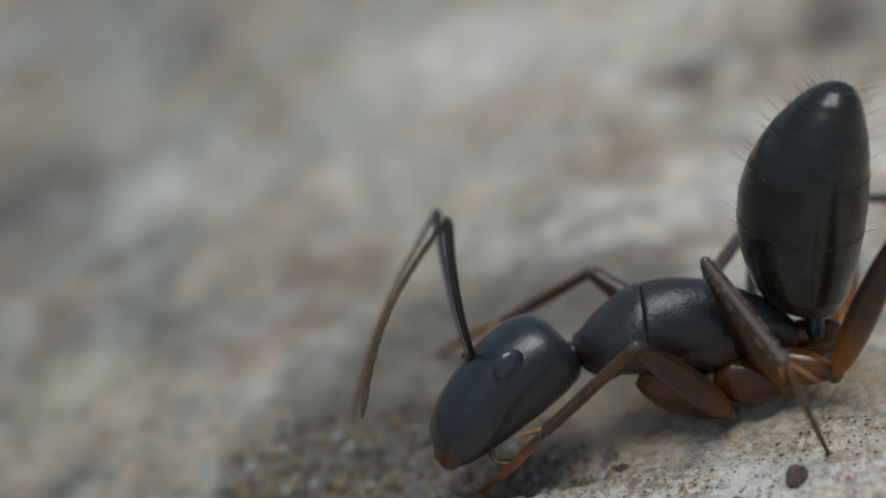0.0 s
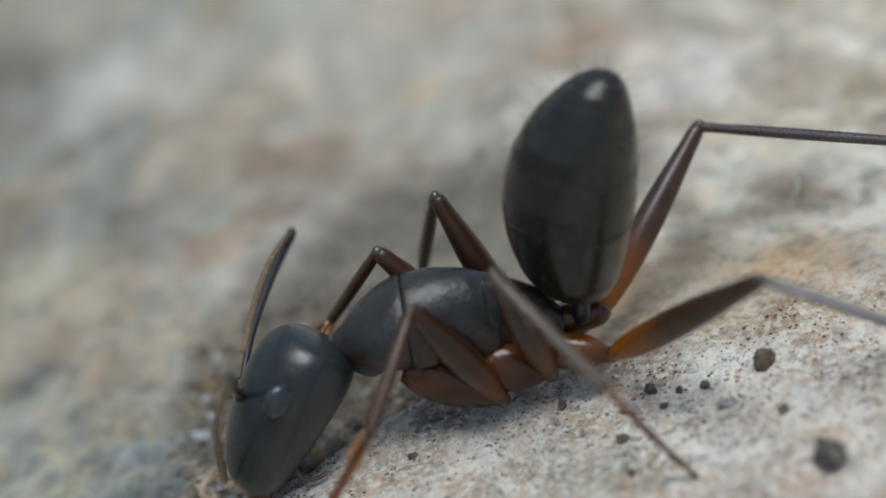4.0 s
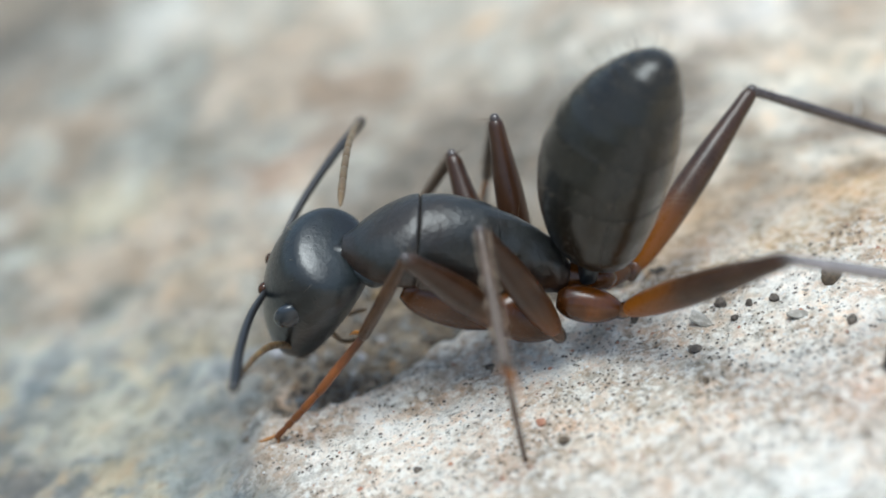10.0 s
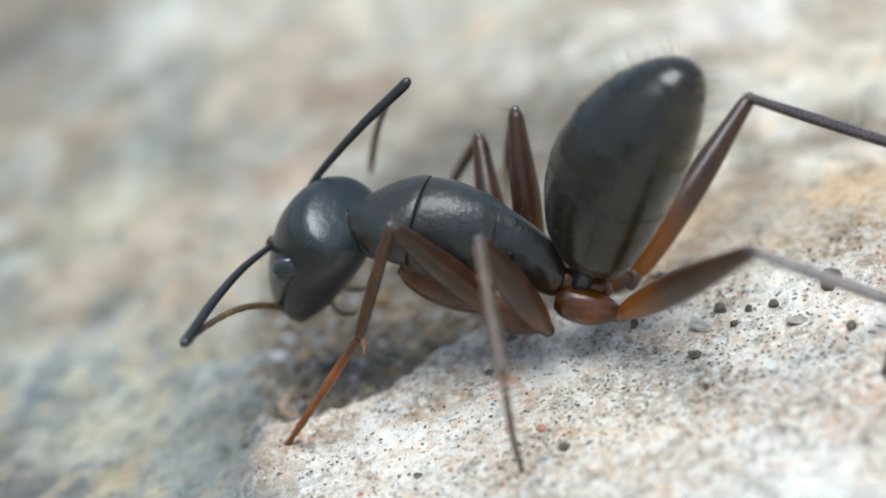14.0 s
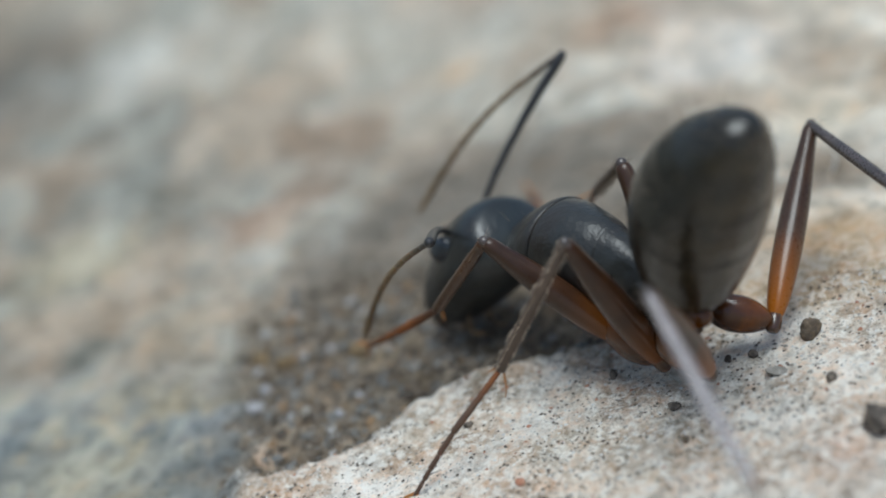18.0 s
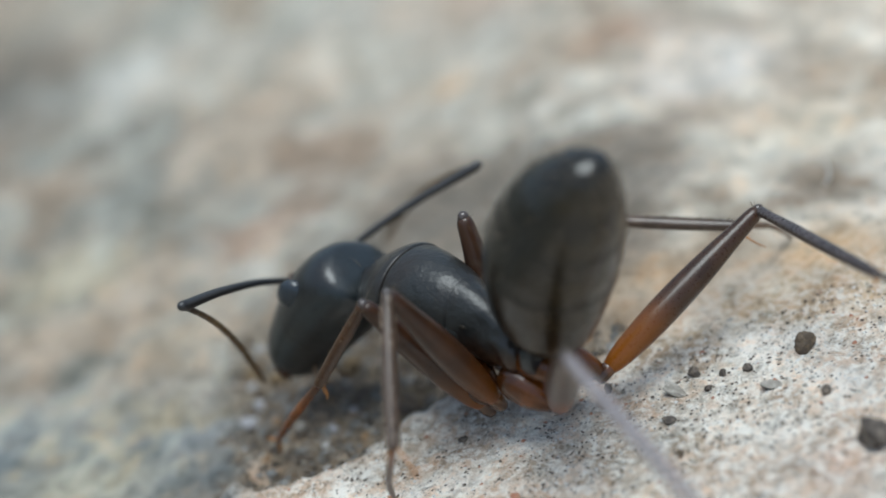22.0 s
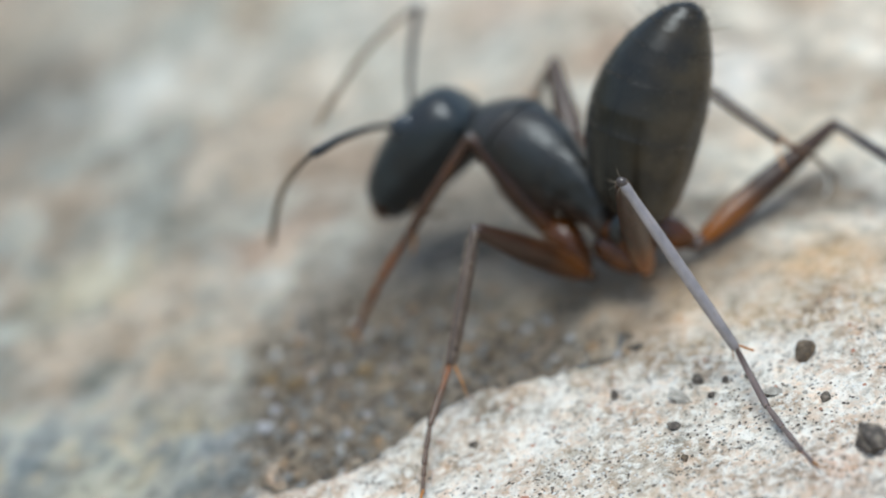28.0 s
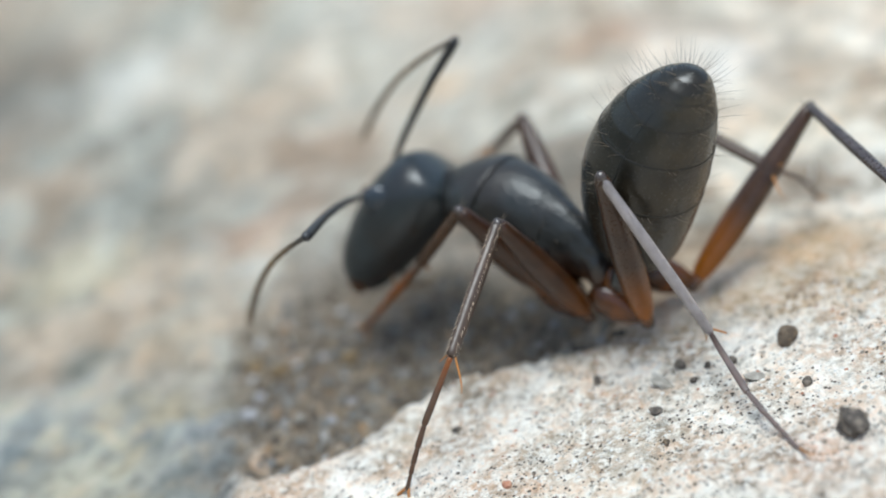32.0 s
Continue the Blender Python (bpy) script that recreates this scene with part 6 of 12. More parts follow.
        (27.83, mm(0.131, 0.324, -1.113, 20, -42.8, 66.5)), (28, mm(0.123, 0.363, -1.056, 27, -41.4, 64.6)), (28.33, mm(0.218, 0.347, -0.97, 15.6, -45.6, 61.2)),
        (28.5, mm(0.253, 0.341, -0.938, 11.3, -47.3, 60.2)), (29, mm(0.357, 0.316, -0.812, -29.7, -52.6, 53.3)), (29.33, mm(0.297, 0.372, -0.904, -9.6, -47, 51.8)),
        (29.5, mm(0.275, 0.392, -0.938, -2.7, -44.9, 52)), (30, mm(0.15, 0.473, -1.04, 11.7, -36.3, 50.2)), (30.5, mm(0.182, 0.42, -1.03, 16.9, -39.6, 57.9)),
        (31, mm(0.208, 0.363, -1.013, 19.6, -41.4, 65.1)), (31.5, mm(0.224, 0.311, -0.941, 11.7, -49.4, 58.5)), (31.733, mm(0.226, 0.29, -0.908, -24.5, -51.4, 52.4)),
        (32, mm(0.229, 0.265, -0.868, -72.8, -56.4, 49.3)),
    ])
    walk(limbs["tibia_lm"], [
        (0, mm(1.257, 0.628, 1.439, 52.4, 19.5, 113.4)), (0.5, mm(1.046, 0.934, 1.524, 61, 21.7, 123.7)), (1, mm(1.079, 1.252, 1.323, 16.9, 18.5, 95.5)),
        (1.5, mm(0.913, 1.379, 1.378, 52.1, 16.8, 110.3)), (1.83, mm(0.909, 1.35, 1.357, 100.7, 63, -173.5)), (2, mm(0.907, 1.339, 1.349, 142.5, 57.1, -122.8)),
        (2.5, mm(0.36, 1.414, 1.411, 171.4, 59.9, -97.5)), (3.17, mm(0.549, 1.358, 1.453, 123.6, 69.6, -152.4)), (3.83, mm(0.893, 1.325, 1.463, 67.2, 42, 137.6)),
        (4.5, mm(1.067, 1.347, 1.435, 62.8, 20.5, 124.2)), (4.7, mm(0.529, 1.366, 1.56, 68.5, 23.1, 134.8)), (5, mm(0.922, 1.192, 1.425, 67.2, 19.8, 128.8)),
        (5.5, mm(0.955, 1.108, 1.436, 85, 45.4, 173)), (6, mm(0.805, 1.071, 1.465, 85.1, 46.4, 173.3)), (6.5, mm(0.936, 1.222, 1.366, 52.6, 19.3, 113.4)),
        (7, mm(1.043, 1.419, 1.254, 17.6, 21.1, 96.5)), (7.5, mm(1.352, 1.357, 1.158, 6.8, 23.3, 92.7)), (8, mm(1.397, 1.321, 1.139, 10.5, 24, 94.3)),
        (8.5, mm(1.423, 1.316, 1.124, 18.1, 23, 97.3)), (8.83, mm(1.255, 1.333, 1.185, 33, 21.5, 103.5)), (9, mm(1.192, 1.338, 1.205, 38.3, 20.6, 105.5)),
        (9.5, mm(1.291, 1.247, 1.177, 32.9, 21.6, 103.4)), (10, mm(1.379, 1.215, 1.132, 25.1, 23.8, 100.7)), (10.5, mm(1.381, 1.305, 1.081, 27.4, 20.5, 100.3)),
        (11, mm(1.33, 1.352, 1.065, 35.6, 18.1, 102.6)), (11.5, mm(1.26, 1.338, 1.116, 45.7, 16.6, 106.3)), (12, mm(1.266, 1.275, 1.15, 49.6, 18.6, 110.6)),
        (13, mm(1.099, 1.237, 1.268, 56.9, 18.4, 115.9)), (13.7, mm(1.048, 1.365, 1.225, 59.7, 16.6, 116)), (14, mm(1.041, 1.419, 1.198, 60.4, 15.6, 115.3)),
        (14.25, mm(1.007, 1.348, 1.22, 63.2, 15.5, 118)), (14.5, mm(0.938, 1.333, 1.221, 66, 15.3, 120.6)), (14.9, mm(0.914, 1.277, 1.265, 62, 18.7, 120.3)),
        (15.3, mm(0.782, 1.225, 1.342, 52, 26.9, 118.3)), (15.7, mm(0.604, 1.345, 1.339, 38.3, 36, 113.5)), (16.1, mm(0.559, 1.556, 1.252, 24.8, 42.6, 106.8)),
        (16.5, mm(0.586, 1.653, 1.202, 18.4, 44.9, 103.2)), (16.83, mm(0.408, 1.522, 1.198, -5.7, 46.7, 85.9)), (17, mm(0.375, 1.455, 1.204, -14.5, 46, 79.4)),
        (17.25, mm(0.4, 1.303, 1.251, -20.4, 47.3, 74.6)), (17.5, mm(0.504, 1.24, 1.251, -26.6, 48.2, 69.5)), (18, mm(0.609, 1.008, 1.282, -36.6, 50.4, 60.2)),
        (18.5, mm(0.599, 0.931, 1.413, -48.5, 56.5, 46.7)), (19, mm(0.605, 0.877, 1.523, -59.4, 61.8, 33.9)), (19.25, mm(0.738, 0.995, 1.457, -33.4, 59.8, 59.5)),
        (19.5, mm(0.782, 1.163, 1.372, -13.8, 53, 78.9)), (19.75, mm(1.154, 1.113, 1.25, 21.1, 44.3, 103.4)), (20, mm(1.469, 1.167, 1.025, 44.8, 28.8, 115.6)),
        (20.5, mm(1.78, 1.153, 0.86, 68.2, 20.1, 130.7)), (21, mm(2.268, 1.07, 0.445, 83.7, 8.3, 142.4)), (21.25, mm(1.863, 1.185, 0.865, 74.8, 18.8, 140.1)),
        (21.5, mm(1.365, 1.277, 1.172, 64.8, 28.8, 135.7)), (21.75, mm(1.19, 1.23, 1.285, 60, 32.7, 133.2)), (22, mm(0.991, 1.223, 1.368, 54.8, 36.4, 130.1)),
        (22.5, mm(1.107, 1.227, 1.307, 59, 33.8, 132.8)), (23, mm(1.153, 1.256, 1.252, 62.9, 30.2, 134.5)), (23.2, mm(1.199, 1.378, 1.165, 66.9, 27, 136.9)),
        (23.5, mm(0.957, 1.614, 1.063, 73.7, 20.9, 140.6)), (23.75, mm(0.729, 1.931, 1.02, 76.5, 20.3, 145.5)), (24, mm(0.502, 1.989, 1.101, 79.2, 19.6, 150.3)),
        (24.33, mm(0.546, 1.686, 1.088, 68.5, 26, 138.5)), (24.5, mm(0.542, 1.55, 1.096, 64, 27.8, 133.8)), (25, mm(0.641, 2.046, 1.08, 75.8, 23.3, 147.3)),
        (25.5, mm(0.677, 1.865, 1.076, 72.6, 27.1, 145.6)), (25.9, mm(0.672, 1.868, 1.011, 73.2, 26.6, 146.1)), (27.1, mm(0.654, 1.845, 0.522, 77.6, 22.6, 150.3)),
        (27.5, mm(0.653, 1.836, 0.459, 78.1, 22.1, 150.8)), (27.83, mm(0.839, 1.952, 0.53, 61.1, 29.8, 133)), (28, mm(0.901, 2.003, 0.544, 54.1, 31.3, 125.7)),
        (28.33, mm(1.034, 1.83, 0.759, 39.8, 41.8, 118.9)), (28.5, mm(1.07, 1.765, 0.839, 33.6, 45.2, 115.2)), (28.75, mm(1.182, 1.631, 0.966, 25, 50.9, 109.6)),
        (29, mm(1.235, 1.492, 1.112, 14.2, 55.9, 101.8)), (29.33, mm(1.319, 1.668, 0.866, 26.7, 46, 109.6)), (29.5, mm(1.331, 1.742, 0.771, 30.3, 42.2, 111.4)),
        (29.7, mm(1.365, 1.82, 0.643, 35.9, 37.2, 113.3)), (30, mm(1.397, 1.973, 0.392, 45.1, 27.6, 114.9)), (30.5, mm(1.174, 1.999, 0.513, 51.2, 28.8, 120.9)),
        (31, mm(0.973, 2.009, 0.587, 55.2, 30.8, 126.4)), (31.5, mm(1.045, 1.653, 0.898, 28.6, 46.3, 111.5)), (31.75, mm(1.15, 1.465, 0.998, 33.9, 35.7, 110.7)),
        (32, mm(1.103, 1.28, 1.148, 38.8, 25.2, 108.9)),
    ])
    walk(limbs["tarsus_lm"], [
        (0, mm(0.489, 2.401, 0.756, 136.1, 63.6, -130.7)), (0.5, mm(-0.01, 2.519, 0.766, 130.2, 58.5, -135.2)), (0.75, mm(0.451, 2.879, 0.635, 148.6, 57.1, -117.6)),
        (1, mm(0.892, 3.188, 0.674, 164.3, 53.1, -102.7)), (1.25, mm(0.558, 3.21, 0.695, 170.4, 56.2, -97.9)), (1.5, mm(0.231, 3.22, 0.787, 177.5, 59.1, -92.2)),
        (1.83, mm(-0.017, 1.244, -0.469, 21.4, 47.7, 103)), (2, mm(0.305, 0.404, -0.373, 19.8, 21.5, 97.5)), (2.5, mm(0.226, 0.394, -0.362, 35.8, 21.6, 104.9)),
        (3.17, mm(-0.084, 1.026, -0.469, 42.5, 34.7, 117.9)), (3.83, mm(-0.233, 2.353, 0.092, 69.8, 52.2, 155.5)), (4.5, mm(-0.012, 2.935, 0.718, 93.7, 54.1, -175.4)),
        (4.7, mm(-0.801, 2.704, 0.757, 108.2, 58.3, -158.8)), (5, mm(-0.287, 2.695, 0.732, 83.7, 49.3, 171.8)), (5.25, mm(-0.503, 2.05, 0.286, 69.3, 37.4, 146)),
        (5.5, mm(-0.474, 1.284, -0.023, 63.3, 22.5, 127.3)), (6, mm(-0.6, 1.237, -0.018, 66, 24.4, 132.8)), (6.25, mm(-0.365, 2.243, 0.203, 74.1, 49.7, 154.3)),
        (6.5, mm(0.168, 2.997, 0.687, 112.8, 67.2, -155.5)), (6.75, mm(0.497, 3.164, 0.56, 137.9, 74.1, -131.2)), (7, mm(0.827, 3.319, 0.517, 178.9, 75.4, -91)),
        (7.2, mm(0.981, 3.291, 0.461, 169.7, 73.8, -99.8)), (7.5, mm(1.264, 3.238, 0.348, 157.2, 70, -111.6)), (8, mm(1.256, 3.188, 0.304, 155.1, 68.8, -113.4)),
        (8.5, mm(1.183, 3.187, 0.322, 150.1, 67.4, -118)), (8.83, mm(0.811, 3.187, 0.432, 156, 70.5, -112.8)), (9, mm(0.677, 3.186, 0.483, 158.5, 71.6, -110.4)),
        (9.5, mm(0.849, 3.101, 0.422, 148.5, 70, -119.9)), (10, mm(1.031, 3.059, 0.306, 141.7, 66.6, -125.9)), (10.5, mm(1.038, 3.195, 0.364, 138, 66.9, -129.6)),
        (11, mm(0.907, 3.254, 0.428, 132.5, 70, -135.7)), (11.5, mm(0.707, 3.223, 0.529, 142.1, 69.8, -126.1)), (12, mm(0.584, 3.094, 0.496, 146.3, 69.5, -122)),
        (13, mm(0.249, 2.987, 0.62, 156.9, 72.2, -112.1)), (13.5, mm(0.18, 3.089, 0.636, 151.2, 72.7, -117.7)), (14, mm(0.195, 3.204, 0.647, 141.4, 71.9, -127.2)),
        (14.25, mm(0.079, 3.092, 0.672, 152.7, 76.6, -116.6)), (14.5, mm(-0.07, 3.035, 0.681, 173.8, 80.4, -96.1)), (14.9, mm(-0.065, 2.953, 0.607, 138, 84.8, -133)),
        (15.3, mm(-0.085, 2.835, 0.415, 45.8, 76.4, 132.1)), (15.7, mm(-0.057, 2.867, 0.134, 35.7, 59.3, 118.7)), (16.1, mm(0.122, 3.002, -0.135, 34.2, 44.6, 114.2)),
        (16.5, mm(0.254, 3.066, -0.245, 34.1, 38.5, 112.8)), (16.83, mm(0.51, 2.925, -0.293, 21.8, 37.1, 103.7)), (17, mm(0.637, 2.854, -0.272, 17.5, 36.2, 100.5)),
        (17.25, mm(0.769, 2.643, -0.255, 7, 36.7, 94.2)), (17.5, mm(0.982, 2.52, -0.277, -3.6, 36.4, 87.9)), (18, mm(1.257, 2.142, -0.298, -23.9, 36.2, 75.3)),
        (18.33, mm(1.35, 1.859, -0.301, -24.8, 39.4, 73.7)), (18.7, mm(1.392, 1.636, -0.296, -25.8, 42.7, 71.8)), (19, mm(1.408, 1.417, -0.284, -27.5, 46.8, 69.2)),
        (19.25, mm(1.261, 1.885, -0.314, -49.7, 58, 44)), (19.5, mm(1.02, 2.372, -0.266, -83.9, 60.4, 7)), (19.75, mm(0.814, 2.541, -0.181, -98.6, 58.9, -10.2)),
        (20, mm(0.693, 2.786, 0.037, -111, 55.3, -25)), (20.25, mm(0.595, 2.704, 0.073, -107, 55.9, -20.3)), (20.5, mm(0.525, 2.613, 0.154, -102.9, 56.4, -15.4)),
        (21, mm(0.66, 2.307, 0.149, -90.6, 62, -0.7)), (21.25, mm(0.375, 2.431, 0.203, -98.7, 58.7, -10.3)), (21.5, mm(0.08, 2.531, 0.183, -105, 54.9, -18.2)),
        (21.75, mm(0.01, 2.488, 0.177, -108, 56.3, -21.4)), (22, mm(-0.071, 2.484, 0.151, -111.3, 57.6, -24.8)), (22.5, mm(-0.049, 2.478, 0.166, -109.3, 61, -21.9)),
        (23, mm(-0.089, 2.52, 0.222, -107.9, 63, -19.9)), (23.2, mm(-0.135, 2.626, 0.233, -114, 65.2, -26.1)), (23.5, mm(-0.523, 2.83, 0.333, -128.2, 68.2, -40.3)),
        (23.75, mm(-0.855, 3.02, 0.308, -109.3, 69.6, -20.4)), (24, mm(-1.176, 2.946, 0.415, -90.3, 68.5, -0.3)), (24.33, mm(-0.835, 2.906, 0.189, -92, 60, -2.4)),
        (24.5, mm(-0.712, 2.859, 0.14, -92.4, 57, -2.9)), (25, mm(-0.944, 3.064, 0.27, -85.9, 61, 4.7)), (25.5, mm(-0.827, 2.897, 0.141, -90.3, 55.3, -0.4)),
        (25.9, mm(-0.85, 2.888, 0.092, -84.9, 65.9, 3.6)), (26.3, mm(-0.899, 2.864, -0.023, 15.7, 83.3, 101)), (26.7, mm(-0.951, 2.825, -0.158, 74, 55.7, 155.4)),
        (27.1, mm(-0.99, 2.784, -0.267, 80.6, 30, 158.2)), (27.5, mm(-1.005, 2.764, -0.311, 82.5, 19.2, 158.3)), (27.83, mm(-0.374, 3.253, -0.489, 76.9, 13.7, 135.2)),
        (28, mm(-0.12, 3.425, -0.522, 75.5, 11.3, 127)), (28.33, mm(0.296, 3.169, -0.606, 68.9, 14.7, 123.5)), (28.5, mm(0.454, 3.073, -0.615, 66.4, 15.9, 122.1)),
        (28.75, mm(0.747, 2.848, -0.624, 60.9, 18.3, 119.5)), (29, mm(1, 2.617, -0.586, 55.1, 20.4, 116.6)), (29.33, mm(0.841, 3.008, -0.609, 54.2, 21.2, 116.6)),
        (29.7, mm(0.719, 3.321, -0.595, 52.8, 22.3, 116.5)), (30, mm(0.631, 3.62, -0.559, 50.9, 23.9, 116.4)), (30.5, mm(0.252, 3.541, -0.474, 63.5, 18.3, 122.3)),
        (31, mm(-0.073, 3.425, -0.463, 72.8, 14.2, 128.4)), (31.25, mm(0.215, 3.202, -0.552, 67.1, 16.5, 124.3)), (31.5, mm(0.526, 2.97, -0.584, 61.2, 18.4, 120)),
        (31.75, mm(0.561, 3.022, -0.198, 40.3, 39.3, 115.4)), (32, mm(0.501, 3.035, 0.276, 7, 56.3, 95.8)),
    ])
    walk(limbs["coxa_lh"], [
        (0, mm(0.429, 0.283, -0.368, 3.3, 7.3, 159.5)), (0.5, mm(0.325, 0.319, -0.38, 2, 6.4, 160.4)), (1, mm(0.292, 0.326, -0.378, 2.2, 4.8, 161.5)),
        (1.5, mm(0.218, 0.344, -0.417, 0.8, 11.4, 162.9)), (2, mm(0.247, 0.343, -0.376, 2.3, 3.5, 161.2)), (2.5, mm(0.238, 0.31, -0.393, 0.1, 7.3, 168.8)),
        (3.17, mm(0.267, 0.311, -0.387, 1, 6.4, 166.3)), (3.83, mm(0.318, 0.313, -0.376, 2.8, 4.7, 161.6)), (4.5, mm(0.347, 0.315, -0.37, 3.8, 3.9, 159.1)),
        (4.7, mm(0.145, 0.299, -0.367, 0.7, 1.2, 173.6)), (5, mm(0.188, 0.353, -0.378, 4.1, 3.2, 162.8)), (5.5, mm(0.147, 0.361, -0.377, 4.1, 2.7, 163.6)),
        (6, mm(0.087, 0.342, -0.39, 2.4, 4.2, 168.5)), (7, mm(0.118, 0.32, -0.379, 1.9, 3, 170.8)), (7.5, mm(0.188, 0.345, -0.361, 4.6, 0.1, 164.3)),
        (8, mm(0.234, 0.336, -0.362, 5, 0.4, 163.6)), (8.5, mm(0.207, 0.335, -0.349, 4.9, -2.1, 165.2)), (9, mm(0.158, 0.3, -0.353, 1.9, -1.2, 173.1)),
        (10, mm(0.161, 0.343, -0.347, 5.3, -2.2, 165.9)), (10.75, mm(0.154, 0.342, -0.352, 4.9, -1.4, 166.3)), (11.25, mm(0.146, 0.327, -0.353, 3.7, -1.2, 169)),
        (12.5, mm(0.107, 0.281, -0.342, 0.9, -2.7, 176.9)), (13.25, mm(0.074, 0.259, -0.34, -0.1, -2.7, -179.9)), (14, mm(0.067, 0.256, -0.337, -0.2, -3.1, -179.5)),
        (14.5, mm(0.07, 0.178, -0.389, -3.9, 3.8, -168.9)), (14.9, mm(0.105, 0.183, -0.394, -4.1, 7.9, -168.1)), (15.3, mm(0.188, 0.196, -0.407, -4.2, 17.6, -166.3)),
        (15.7, mm(0.288, 0.212, -0.423, -3.9, 29.2, -164)), (16.1, mm(0.372, 0.225, -0.436, -3.2, 38.9, -161.7)), (16.5, mm(0.407, 0.231, -0.442, -2.7, 43, -160.6)),
        (17, mm(0.365, 0.225, -0.477, -1.2, 42.1, -164.4)), (17.75, mm(0.292, 0.22, -0.505, -0.5, 36, -168.3)), (18, mm(0.262, 0.221, -0.514, -0.3, 33.8, -170.2)),
        (19, mm(0.164, 0.267, -0.545, 0.2, 29.6, 178.7)), (20, mm(0.494, 0.26, -0.358, 0.1, 23.5, 179.4)), (21, mm(0.533, 0.264, -0.335, -0.5, 29.9, -174.4)),
        (21.75, mm(0.409, 0.241, -0.395, -1.5, 23.9, -167.7)), (22, mm(0.361, 0.228, -0.414, -1.8, 22, -166.1)), (23, mm(0.307, 0.241, -0.458, -1.2, 28, -174)),
        (23.5, mm(0.596, 0.279, -0.336, -2.5, 12.6, -169.8)), (24, mm(0.407, 0.254, -0.423, -1.1, 37.2, -175.8)), (24.5, mm(0.406, 0.245, -0.422, -1.4, 36.1, -170)),
        (25, mm(0.575, 0.276, -0.299, -1.8, 35.2, -169.3)), (25.5, mm(0.802, 0.421, -0.27, -3.4, 14.4, -152.8)), (25.9, mm(0.764, 0.403, -0.284, -2.6, 17.4, -155)),
        (26.3, mm(0.674, 0.363, -0.318, -1.1, 24.6, -160.4)), (26.7, mm(0.567, 0.314, -0.359, -0.3, 33.4, -167.1)), (27.1, mm(0.477, 0.274, -0.393, -0.6, 40.7, -173.2)),
        (27.5, mm(0.44, 0.256, -0.408, -1, 43.8, -176)), (27.83, mm(0.25, 0.184, -0.441, -6.3, 23.2, -165.6)), (28, mm(0.181, 0.158, -0.453, -9, 15.9, -161.7)),
        (29, mm(0.293, 0.216, -0.411, -4.1, 14.2, -167.3)), (29.7, mm(0.357, 0.243, -0.394, -3.6, 14.2, -173)), (30, mm(0.377, 0.253, -0.388, -2.3, 13.8, -176.6)),
        (30.5, mm(0.343, 0.228, -0.401, -6.5, 15.1, -167.8)), (31, mm(0.301, 0.191, -0.417, -8.5, 15.8, -159.8)), (32, mm(0.228, 0.2, -0.423, -5.1, 13.2, -167.2)),
    ])
